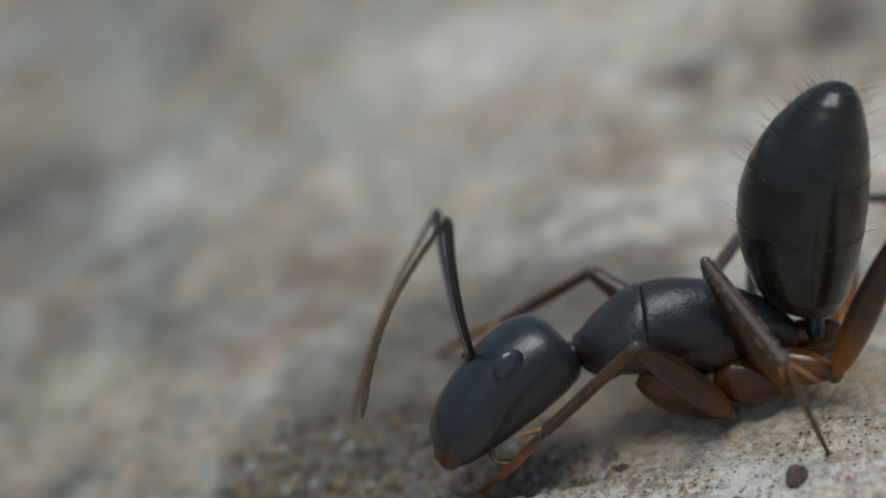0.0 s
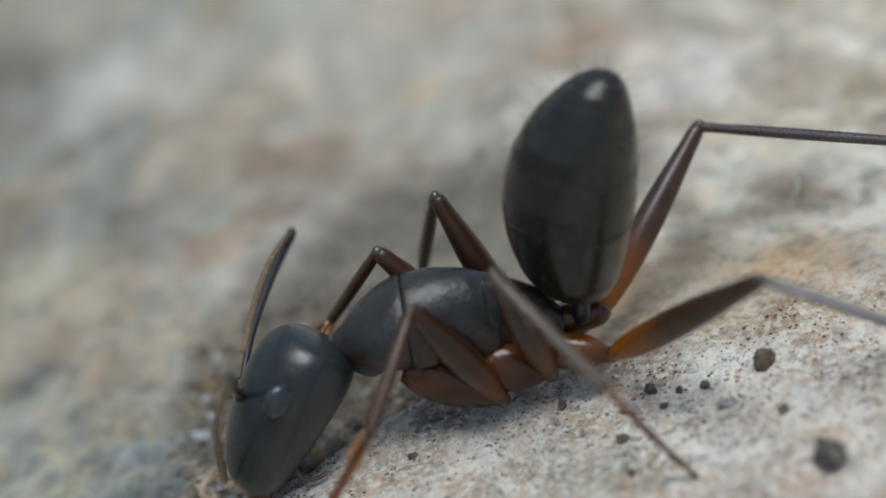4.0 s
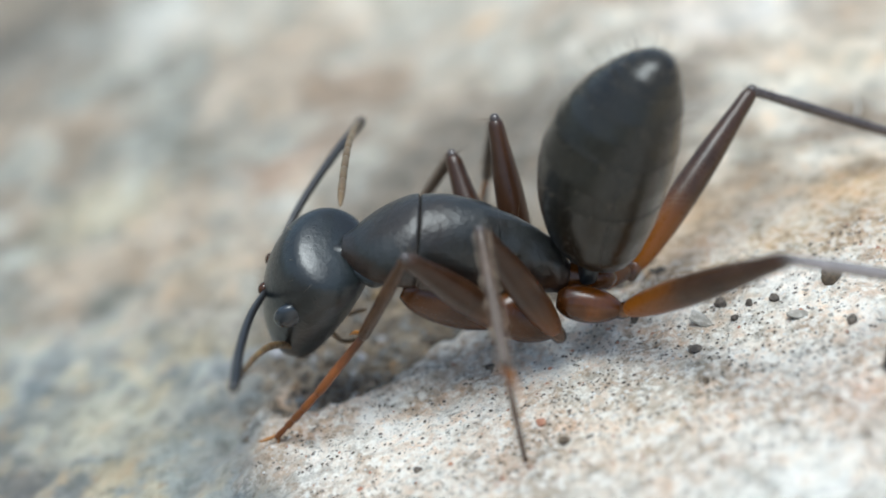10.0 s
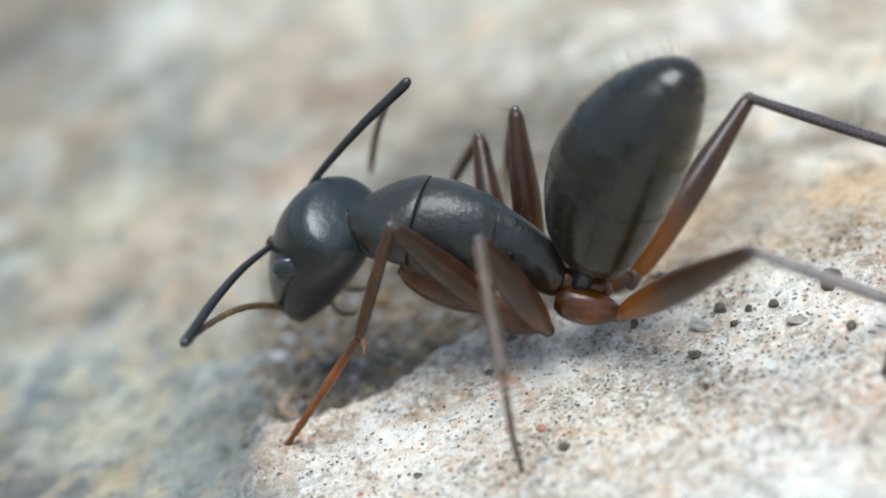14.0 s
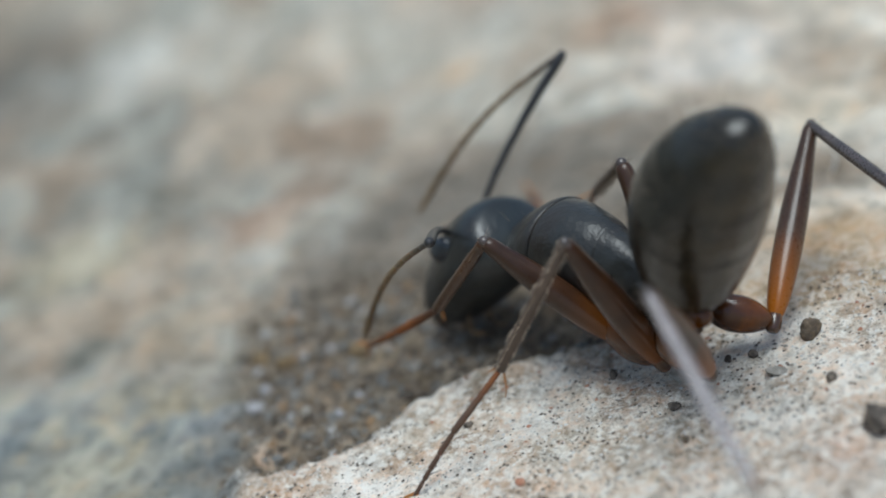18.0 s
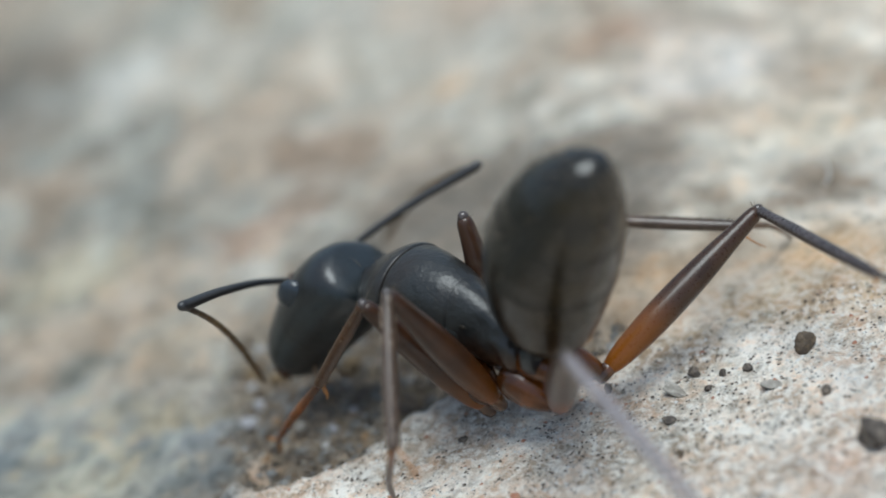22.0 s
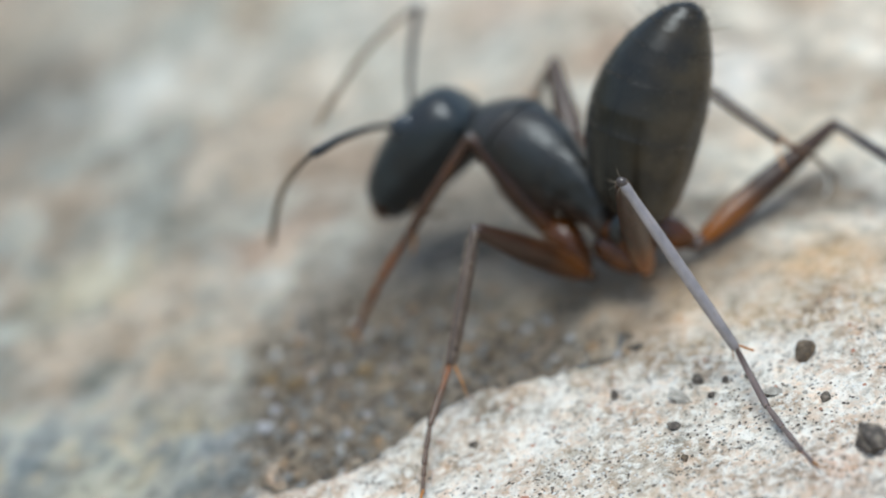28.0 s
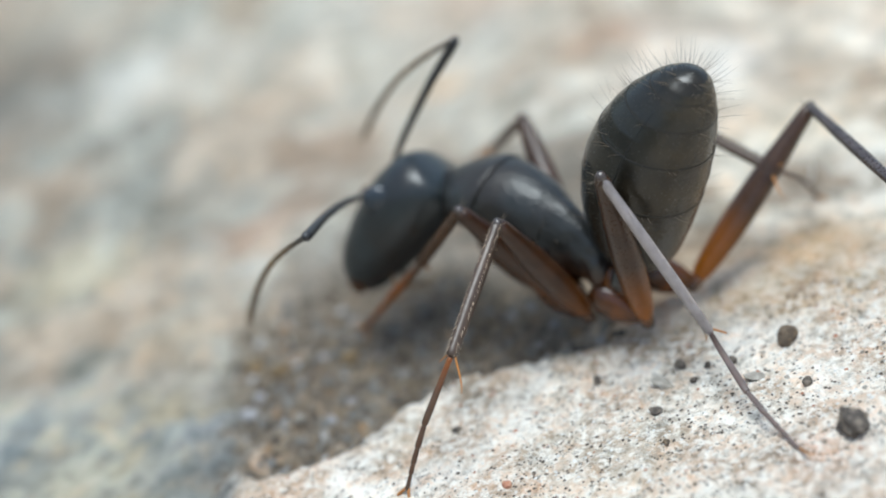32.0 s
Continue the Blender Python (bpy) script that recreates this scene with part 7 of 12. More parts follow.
    walk(limbs["femur_lh"], [
        (0, mm(-0.425, 0.602, -0.485, 70.4, -63.8, 124.8)), (0.5, mm(-0.536, 0.626, -0.482, 44, -49.1, 129.2)), (1, mm(-0.577, 0.617, -0.455, 41.9, -48.7, 151.2)),
        (1.5, mm(-0.643, 0.61, -0.6, 32.3, -32.9, 152.3)), (2, mm(-0.622, 0.639, -0.433, 32.7, -31.8, 141.5)), (2.5, mm(-0.657, 0.488, -0.51, 29.3, -25.6, 155.8)),
        (3.17, mm(-0.619, 0.528, -0.49, 30.6, -29.4, 149)), (3.83, mm(-0.549, 0.602, -0.453, 34.4, -35.8, 135.7)), (4.5, mm(-0.51, 0.642, -0.433, 37.5, -38.9, 127.6)),
        (4.7, mm(-0.769, 0.401, -0.386, 34.2, -36.4, 137.2)), (5, mm(-0.689, 0.625, -0.429, 40, -39.8, 126.9)), (5.5, mm(-0.735, 0.62, -0.421, 41.4, -41.4, 127.5)),
        (6, mm(-0.812, 0.526, -0.457, 40.3, -42, 134.5)), (7, mm(-0.789, 0.467, -0.427, 37.3, -37.9, 139.6)), (7.5, mm(-0.698, 0.594, -0.363, 41.5, -39.5, 127.9)),
        (8, mm(-0.649, 0.596, -0.367, 41.9, -39.4, 128.2)), (8.5, mm(-0.682, 0.569, -0.316, 42.1, -39, 130.4)), (9, mm(-0.755, 0.411, -0.333, 38.1, -37, 142.3)),
        (9.75, mm(-0.739, 0.525, -0.317, 42.2, -39.6, 135)), (10, mm(-0.731, 0.567, -0.312, 43.9, -40.2, 131.6)), (10.75, mm(-0.74, 0.559, -0.329, 41.3, -36.7, 133.2)),
        (11, mm(-0.748, 0.543, -0.341, 40.2, -35.5, 134.3)), (12.25, mm(-0.791, 0.366, -0.3, 36.8, -33.5, 144.9)), (13, mm(-0.845, 0.271, -0.292, 34.8, -31.5, 148.9)),
        (13.7, mm(-0.848, 0.246, -0.296, 42.6, -44.7, 144.6)), (14, mm(-0.851, 0.249, -0.288, 48.7, -51.1, 139.6)), (14.5, mm(-0.831, 0.001, -0.45, 51.6, -59.7, 146.4)),
        (14.9, mm(-0.768, 0.002, -0.514, 50, -58.4, 147.7)), (15.3, mm(-0.619, 0.003, -0.668, 46.6, -55.3, 150.6)), (15.7, mm(-0.44, 0.005, -0.851, 43.2, -51.5, 153.3)),
        (16.1, mm(-0.291, 0.007, -1.004, 40.7, -48.3, 155.2)), (16.5, mm(-0.228, 0.007, -1.069, 39.8, -46.9, 155.8)), (17, mm(-0.293, 0.041, -1.094, 42.9, -48.9, 145.6)),
        (17.75, mm(-0.436, 0.07, -1.045, 49.4, -53.9, 131)), (18, mm(-0.491, 0.091, -1.027, 52.7, -55.8, 125.3)), (18.33, mm(-0.546, 0.159, -1.021, 63.1, -59.9, 121.2)),
        (18.7, mm(-0.59, 0.22, -1.012, 73.8, -63.2, 116.8)), (19, mm(-0.635, 0.285, -1, 87.5, -66.3, 110.4)), (19.75, mm(-0.421, 0.272, -0.793, 65.4, -62.2, 128.9)),
        (20, mm(-0.35, 0.268, -0.724, 60.1, -60.5, 133.7)), (21, mm(-0.261, 0.187, -0.793, 52.1, -60.5, 156.6)), (22, mm(-0.467, 0.022, -0.758, 43.7, -49.8, 146.4)),
        (23, mm(-0.501, 0.157, -0.889, 46.1, -52.7, 146.7)), (23.2, mm(-0.426, 0.144, -0.765, 42.2, -46.3, 146.7)), (23.5, mm(-0.288, 0.12, -0.536, 35.7, -34.4, 145.3)),
        (24, mm(-0.323, 0.2, -0.979, 34.1, -41.6, 167.4)), (24.5, mm(-0.326, 0.117, -0.964, 36.4, -44.6, 165.9)), (25, mm(-0.165, 0.137, -0.829, 34.7, -40.7, 164.4)),
        (25.5, mm(0.009, 0.013, -0.499, 33.1, -34.3, 159.4)), (25.9, mm(-0.015, 0.034, -0.556, 33.8, -36, 159.2)), (27.1, mm(-0.199, 0.189, -0.987, 40.5, -48.2, 156)),
        (27.5, mm(-0.223, 0.21, -1.044, 41.6, -49.8, 155.3)), (27.83, mm(-0.542, -0.031, -0.796, 72.2, -66.6, 126.3)), (28, mm(-0.659, -0.119, -0.705, 93.2, -69.5, 105.8)),
        (28.5, mm(-0.616, -0.051, -0.674, 102.7, -71.1, 101.4)), (29, mm(-0.578, 0.02, -0.637, 117.6, -73.1, 95.5)), (30, mm(-0.515, 0.199, -0.607, 159, -72.9, 58)),
        (30.5, mm(-0.526, 0.041, -0.64, 119.8, -74, 89.2)), (31, mm(-0.53, -0.115, -0.668, 90.8, -71.4, 113)), (31.5, mm(-0.591, -0.061, -0.651, 126, -74.2, 88)),
        (32, mm(-0.646, 0.002, -0.633, 174.5, -74.4, 58.9)),
    ])
    walk(limbs["tibia_lh"], [
        (0, mm(-1.205, 1.725, 2.297, 117, 31.7, -135.8)), (0.25, mm(-1.549, 1.946, 2.104, 114.5, 33.7, -140.6)), (0.5, mm(-1.818, 2.201, 1.86, 111.7, 35.5, -145.5)),
        (0.75, mm(-2.12, 1.925, 1.869, 112, 39.5, -147.4)), (1, mm(-2.37, 1.604, 1.874, 112.1, 43.6, -149.4)), (1.25, mm(-2.685, 1.707, 1.499, 113, 42.5, -147.9)),
        (1.5, mm(-2.947, 1.819, 1.086, 113.8, 41.5, -146.4)), (1.83, mm(-2.762, 2.159, 1.171, 106.4, 34.8, -152.8)), (2, mm(-2.684, 2.278, 1.202, 104.1, 32.2, -154.7)),
        (2.5, mm(-3.208, 1.632, 0.829, 115.2, 37.4, -142.3)), (3.17, mm(-2.936, 1.918, 1.03, 111.5, 37.1, -147)), (3.83, mm(-2.348, 2.36, 1.358, 105.1, 36, -155.6)),
        (4.5, mm(-1.984, 2.554, 1.513, 101.7, 35, -160.1)), (4.7, mm(-2.601, 2.097, 1.452, 111.3, 40.5, -149)), (5, mm(-2.118, 2.529, 1.557, 99, 32.3, -163.5)),
        (5.5, mm(-2.15, 2.463, 1.631, 100, 32.6, -161.8)), (6, mm(-2.425, 2.169, 1.619, 105.2, 35.3, -154.8)), (6.75, mm(-2.588, 2.091, 1.514, 106.2, 32.9, -151.9)),
        (7, mm(-2.651, 2.053, 1.477, 106.6, 32.3, -150.8)), (7.2, mm(-2.487, 2.211, 1.528, 104.4, 30.3, -153.1)), (7.5, mm(-2.167, 2.48, 1.61, 100.6, 26.3, -157)),
        (8, mm(-2.13, 2.478, 1.601, 100.5, 25.2, -156.4)), (8.5, mm(-2.246, 2.404, 1.633, 100.5, 23.6, -155.2)), (8.83, mm(-2.594, 2.059, 1.563, 104.1, 25.5, -149.8)),
        (9, mm(-2.714, 1.925, 1.533, 105.5, 26.1, -147.7)), (9.5, mm(-2.553, 2.089, 1.62, 104.1, 23.6, -147.9)), (10, mm(-2.303, 2.336, 1.691, 101.3, 19.8, -149.5)),
        (10.5, mm(-2.369, 2.391, 1.589, 100, 18.7, -151.1)), (11, mm(-2.511, 2.349, 1.46, 99.7, 18.5, -151.6)), (11.75, mm(-2.757, 2.032, 1.445, 103.4, 21.5, -147)),
        (12.25, mm(-2.905, 1.854, 1.41, 105.8, 23.3, -144.4)), (13, mm(-3.108, 1.638, 1.326, 108.9, 25.5, -141.5)), (13.5, mm(-2.799, 1.528, 1.736, 111.8, 27.9, -139.5)),
        (13.7, mm(-2.644, 1.523, 1.884, 111.3, 28, -140.2)), (14, mm(-2.334, 1.511, 2.124, 110.5, 28.1, -141.5)), (14.5, mm(-2.133, 0.867, 2.227, 128.6, 38.9, -128.2)),
        (14.9, mm(-2.141, 0.868, 2.127, 132.3, 44.7, -126.2)), (15.3, mm(-2.155, 0.87, 1.882, 145, 57.9, -117.4)), (15.7, mm(-2.163, 0.872, 1.576, 177.2, 70.2, -89.5)),
        (16.1, mm(-2.163, 0.874, 1.309, -134.9, 71.5, -45.1)), (16.3, mm(-2.162, 0.875, 1.252, 101.9, 52.2, -172.9)), (16.5, mm(-2.16, 0.875, 1.195, 94.1, 2.6, 173)),
        (16.83, mm(-2.028, 1.111, 1.231, 91.7, 6.1, 169.3)), (17, mm(-1.974, 1.192, 1.242, 90.7, 7.4, 167.9)), (17.5, mm(-1.728, 1.39, 1.408, 88.1, 14.3, 163.1)),
        (18, mm(-1.498, 1.513, 1.537, 81.4, 21.7, 155.5)), (18.33, mm(-1.351, 1.489, 1.661, 82.2, 22.3, 155.6)), (18.7, mm(-1.22, 1.468, 1.755, 82.5, 23.5, 155.7)),
        (19, mm(-1.069, 1.453, 1.839, 81.9, 24, 154.9)), (20, mm(-1.405, 1.372, 1.974, 90.1, 15.7, 154.3)), (20.5, mm(-1.551, 1.094, 1.945, 95.2, 16, 160.3)),
        (20.75, mm(-1.631, 0.89, 1.919, 96.6, 16.3, 164.4)), (21, mm(-1.662, 0.793, 1.905, 99.3, 16.4, 166)), (21.75, mm(-2.075, 1.073, 1.66, 101.6, 9.1, 163.4)),
        (22, mm(-2.134, 1.129, 1.61, 102, 8.1, 162.7)), (22.5, mm(-2.103, 1.158, 1.594, 100.7, 6, 163.5)), (23, mm(-2.071, 1.188, 1.577, 100.4, 4, 164.2)),
        (23.2, mm(-2.216, 1.32, 1.476, 100.2, 1.4, 163.9)), (23.5, mm(-2.391, 1.576, 1.215, 98.8, -1, 163.1)), (23.75, mm(-2.536, 1.151, 1.154, 102.2, -2.3, 169.7)),
        (24, mm(-2.585, 0.706, 1.079, 105.7, -1.9, 175.9)), (24.33, mm(-2.499, 0.668, 1.178, 100.3, 0.8, 173)), (24.5, mm(-2.467, 0.655, 1.213, 96, 2.4, 172.1)),
        (25, mm(-2.429, 0.769, 1.193, 111.4, 0.9, -179.7)), (25.25, mm(-2.416, 0.84, 1.223, 97.3, 0.5, -179.8)), (25.267, mm(-2.414, 0.848, 1.225, 97.1, 0.5, -179.9)),
        (25.5, mm(-2.388, 0.914, 1.248, 89.7, 0.5, 180)), (25.9, mm(-2.36, 0.926, 1.264, 89.9, 17.1, 178)), (26.3, mm(-2.286, 0.957, 1.295, 91.4, 31.6, -179.4)),
        (26.7, mm(-2.183, 0.996, 1.318, 95.1, 48.6, -174.8)), (27.1, mm(-2.085, 1.03, 1.325, 101.9, 62.6, -167.2)), (27.5, mm(-2.04, 1.045, 1.325, 107.4, 68.3, -161.4)),
        (27.83, mm(-1.272, 0.962, 2.048, 96.5, 48.8, -171.5)), (28, mm(-0.954, 0.923, 2.199, 94.5, 41.5, -173.2)), (28.5, mm(-0.814, 0.935, 2.259, 98, 48.9, -169.5)),
        (29, mm(-0.665, 0.918, 2.329, 102.7, 54.7, -164.6)), (29.33, mm(-0.453, 0.924, 2.35, 98, 51.5, -169.9)), (29.7, mm(-0.255, 0.942, 2.36, 94.8, 48.6, -173.6)),
        (30, mm(-0.033, 0.97, 2.357, 92.2, 45.3, -176.9)), (30.5, mm(-0.514, 0.895, 2.34, 93.7, 45.9, -174.9)), (31, mm(-0.916, 0.795, 2.27, 94.7, 45, -173.4)),
        (31.5, mm(-0.561, 0.783, 2.332, 98.7, 50.2, -168.7)), (31.75, mm(-0.393, 0.735, 2.354, 101.3, 52, -165.8)), (32, mm(-0.215, 0.717, 2.352, 104.2, 53.7, -162.6)),
    ])
    walk(limbs["tarsus_lh"], [
        (0, mm(-2.975, 0.006, 0.774, 57.5, 31.4, 129.3)), (0.25, mm(-3.414, 0.414, 0.496, 58.3, 25.1, 124.1)), (0.5, mm(-3.766, 0.865, 0.177, 59.7, 18.9, 119)),
        (0.75, mm(-4.006, 0.721, 0.024, 65.3, 13.2, 115.7)), (1, mm(-4.179, 0.535, -0.125, 71.1, 7.9, 111.9)), (1.25, mm(-4.495, 0.57, -0.46, 82.5, 3.2, 113.4)),
        (1.5, mm(-4.756, 0.615, -0.835, 93.8, -1.7, 114)), (1.83, mm(-4.879, 1.069, -0.484, 92.4, -1, 113.4)), (2, mm(-4.902, 1.23, -0.344, 91.8, -0.8, 113.2)),
        (2.5, mm(-5.029, 0.224, -0.934, 87.9, 1.4, 123.4)), (3.17, mm(-4.876, 0.66, -0.72, 88.2, 1.1, 121.2)), (3.83, mm(-4.485, 1.389, -0.344, 88.7, 0.7, 117.2)),
        (4.5, mm(-4.217, 1.744, -0.15, 89, 0.5, 115)), (4.7, mm(-4.493, 0.961, -0.43, 85.3, 2.6, 119.5)), (5, mm(-4.469, 1.835, 0.006, 94.1, -1.3, 107.5)),
        (5.5, mm(-4.472, 1.702, 0.069, 91.7, -0.6, 109.1)), (5.7, mm(-4.511, 1.513, 0.023, 90.8, -0.3, 111.5)), (6, mm(-4.567, 1.16, -0.056, 89.3, 0.4, 116.1)),
        (6.75, mm(-4.736, 0.946, -0.062, 89.9, 0.1, 117.9)), (7, mm(-4.79, 0.858, -0.074, 90.6, -0.3, 118.2)), (7.2, mm(-4.721, 1.079, 0.065, 90.8, -0.4, 116.5)),
        (7.5, mm(-4.562, 1.466, 0.327, 91.4, -0.6, 113.5)), (8, mm(-4.535, 1.428, 0.368, 93.8, -1.7, 114.4)), (8.5, mm(-4.659, 1.29, 0.474, 97.2, -3.4, 114.9)),
        (8.83, mm(-4.856, 0.742, 0.314, 97.1, -4.3, 121.1)), (9, mm(-4.915, 0.534, 0.256, 97.1, -4.7, 123.3)), (9.5, mm(-4.804, 0.677, 0.457, 98.8, -5.5, 121.9)),
        (10, mm(-4.653, 0.949, 0.708, 99.1, -5.4, 120.6)), (10.5, mm(-4.774, 1.065, 0.657, 102, -6.6, 118.5)), (11, mm(-4.931, 1.043, 0.541, 102.3, -7.2, 119.9)),
        (11.5, mm(-4.999, 0.704, 0.431, 101.8, -8, 123.8)), (12, mm(-5.036, 0.419, 0.333, 103.2, -9.6, 125.5)), (12.5, mm(-5.103, 0.188, 0.192, 101.4, -9.2, 128.5)),
        (13, mm(-5.154, 0.007, 0.077, 100, -8.8, 131)), (13.5, mm(-4.748, -0.136, 0.379, 99.6, -10.2, 136.6)), (13.7, mm(-4.613, -0.115, 0.524, 99.5, -10.7, 138.1)),
        (14, mm(-4.338, -0.081, 0.76, 99.3, -11.7, 141.1)), (14.25, mm(-3.966, -0.495, 0.563, 95.6, -8.9, 149)), (14.5, mm(-3.53, -0.905, 0.405, 92.5, -5.7, 156.7)),
        (14.9, mm(-3.358, -0.795, 0.087, 92.4, -5.9, 157.6)), (15.3, mm(-2.863, -0.499, -0.575, 92.3, -6.4, 159.8)), (15.7, mm(-2.155, -0.109, -1.153, 92.2, -7, 162.4)),
        (16.1, mm(-1.513, 0.221, -1.441, 92.1, -7.5, 164.6)), (16.5, mm(-5.035, 1.229, 1.064, 92.5, 51.6, 166.6)), (16.83, mm(-4.861, 1.647, 0.921, 89.2, 53.3, 162.8)),
        (17, mm(-4.787, 1.795, 0.869, 87.9, 53.9, 161.4)), (17.5, mm(-4.415, 2.209, 0.69, 82.1, 49.2, 149)), (18, mm(-3.95, 2.631, 0.466, 77.7, 43.4, 140.6)),
        (18.33, mm(-3.794, 2.598, 0.559, 75.9, 40.3, 136.8)), (18.7, mm(-3.644, 2.564, 0.6, 75.8, 36.8, 133.8)), (19, mm(-3.469, 2.575, 0.658, 76.8, 33.5, 131.9)),
        (20, mm(-3.92, 2.582, 1.188, 74.4, 51.2, 142.9)), (20.5, mm(-4.175, 2.035, 1.146, 77.4, 54.3, 148.6)), (20.75, mm(-4.312, 1.638, 1.105, 78.9, 56.5, 152.2)),
        (21, mm(-4.361, 1.468, 1.087, 79.8, 57.6, 154.3)), (21.75, mm(-4.819, 1.888, 1.199, 85.5, 52.7, 159)), (22, mm(-4.875, 1.985, 1.204, 87.3, 51.1, 160.1)),
        (22.5, mm(-4.868, 1.98, 1.29, 89.5, 49.3, 160)), (23, mm(-4.855, 1.974, 1.372, 91.7, 47.4, 160)), (23.2, mm(-5.002, 2.121, 1.406, 97.8, 42.4, 160.4)),
        (23.5, mm(-5.165, 2.42, 1.264, 107.1, 28.3, 161.1)), (23.75, mm(-5.387, 1.668, 1.27, 102.4, 31.5, 165.7)), (24, mm(-5.477, 0.911, 1.173, 97.1, 32.5, 170)),
        (24.33, mm(-5.378, 1.02, 1.135, 92.8, 45.6, 162.1)), (24.5, mm(-5.337, 1.053, 1.09, 90.2, 49.6, 158.6)), (25, mm(-5.328, 0.753, 1.149, 91.1, 45.3, 165.1)),
        (25.25, mm(-5.316, 0.832, 1.195, 86.5, 48, 163.5)), (25.267, mm(-5.314, 0.841, 1.199, 86.4, 48.2, 163.3)), (25.5, mm(-5.288, 0.915, 1.224, 80.2, 50.2, 162.1)),
        (25.9, mm(-5.13, 1.023, 0.411, -124.9, 65.9, -40.4)), (26.3, mm(-4.757, 0.933, -0.223, 126.3, 70.8, -149.8)), (26.7, mm(-4.091, 0.822, -0.859, 97.9, 31.9, -179.1)),
        (27.1, mm(-3.384, 0.735, -1.251, 93.1, -2.8, 174.9)), (27.5, mm(-3.057, 0.702, -1.37, 92, -17.5, 173.2)), (27.83, mm(-3.162, 0.681, -0.133, 94.3, -12.7, 160.4)),
        (28, mm(-3.112, 0.664, 0.279, 94.8, -10.9, 155.9)), (28.33, mm(-2.806, 0.607, 0.126, 93.5, -7.3, 154.4)), (28.75, mm(-2.49, 0.527, 0.016, 91.9, -3.8, 152.6)),
        (29, mm(-2.282, 0.472, -0.037, 90.9, -1.7, 151.4)), (29.7, mm(-2.161, 0.728, 0.185, 94.7, -7.9, 149.2)), (30, mm(-2.07, 0.862, 0.296, 97.2, -11.3, 147.2)),
        (31, mm(-2.951, 0.559, 0.218, 92.2, -5.5, 157.9)), (31.5, mm(-2.38, 0.421, 0.103, 92, -4.3, 155.4)), (32, mm(-1.852, 0.205, 0.014, 91.8, -3.5, 152.5)),
    ])
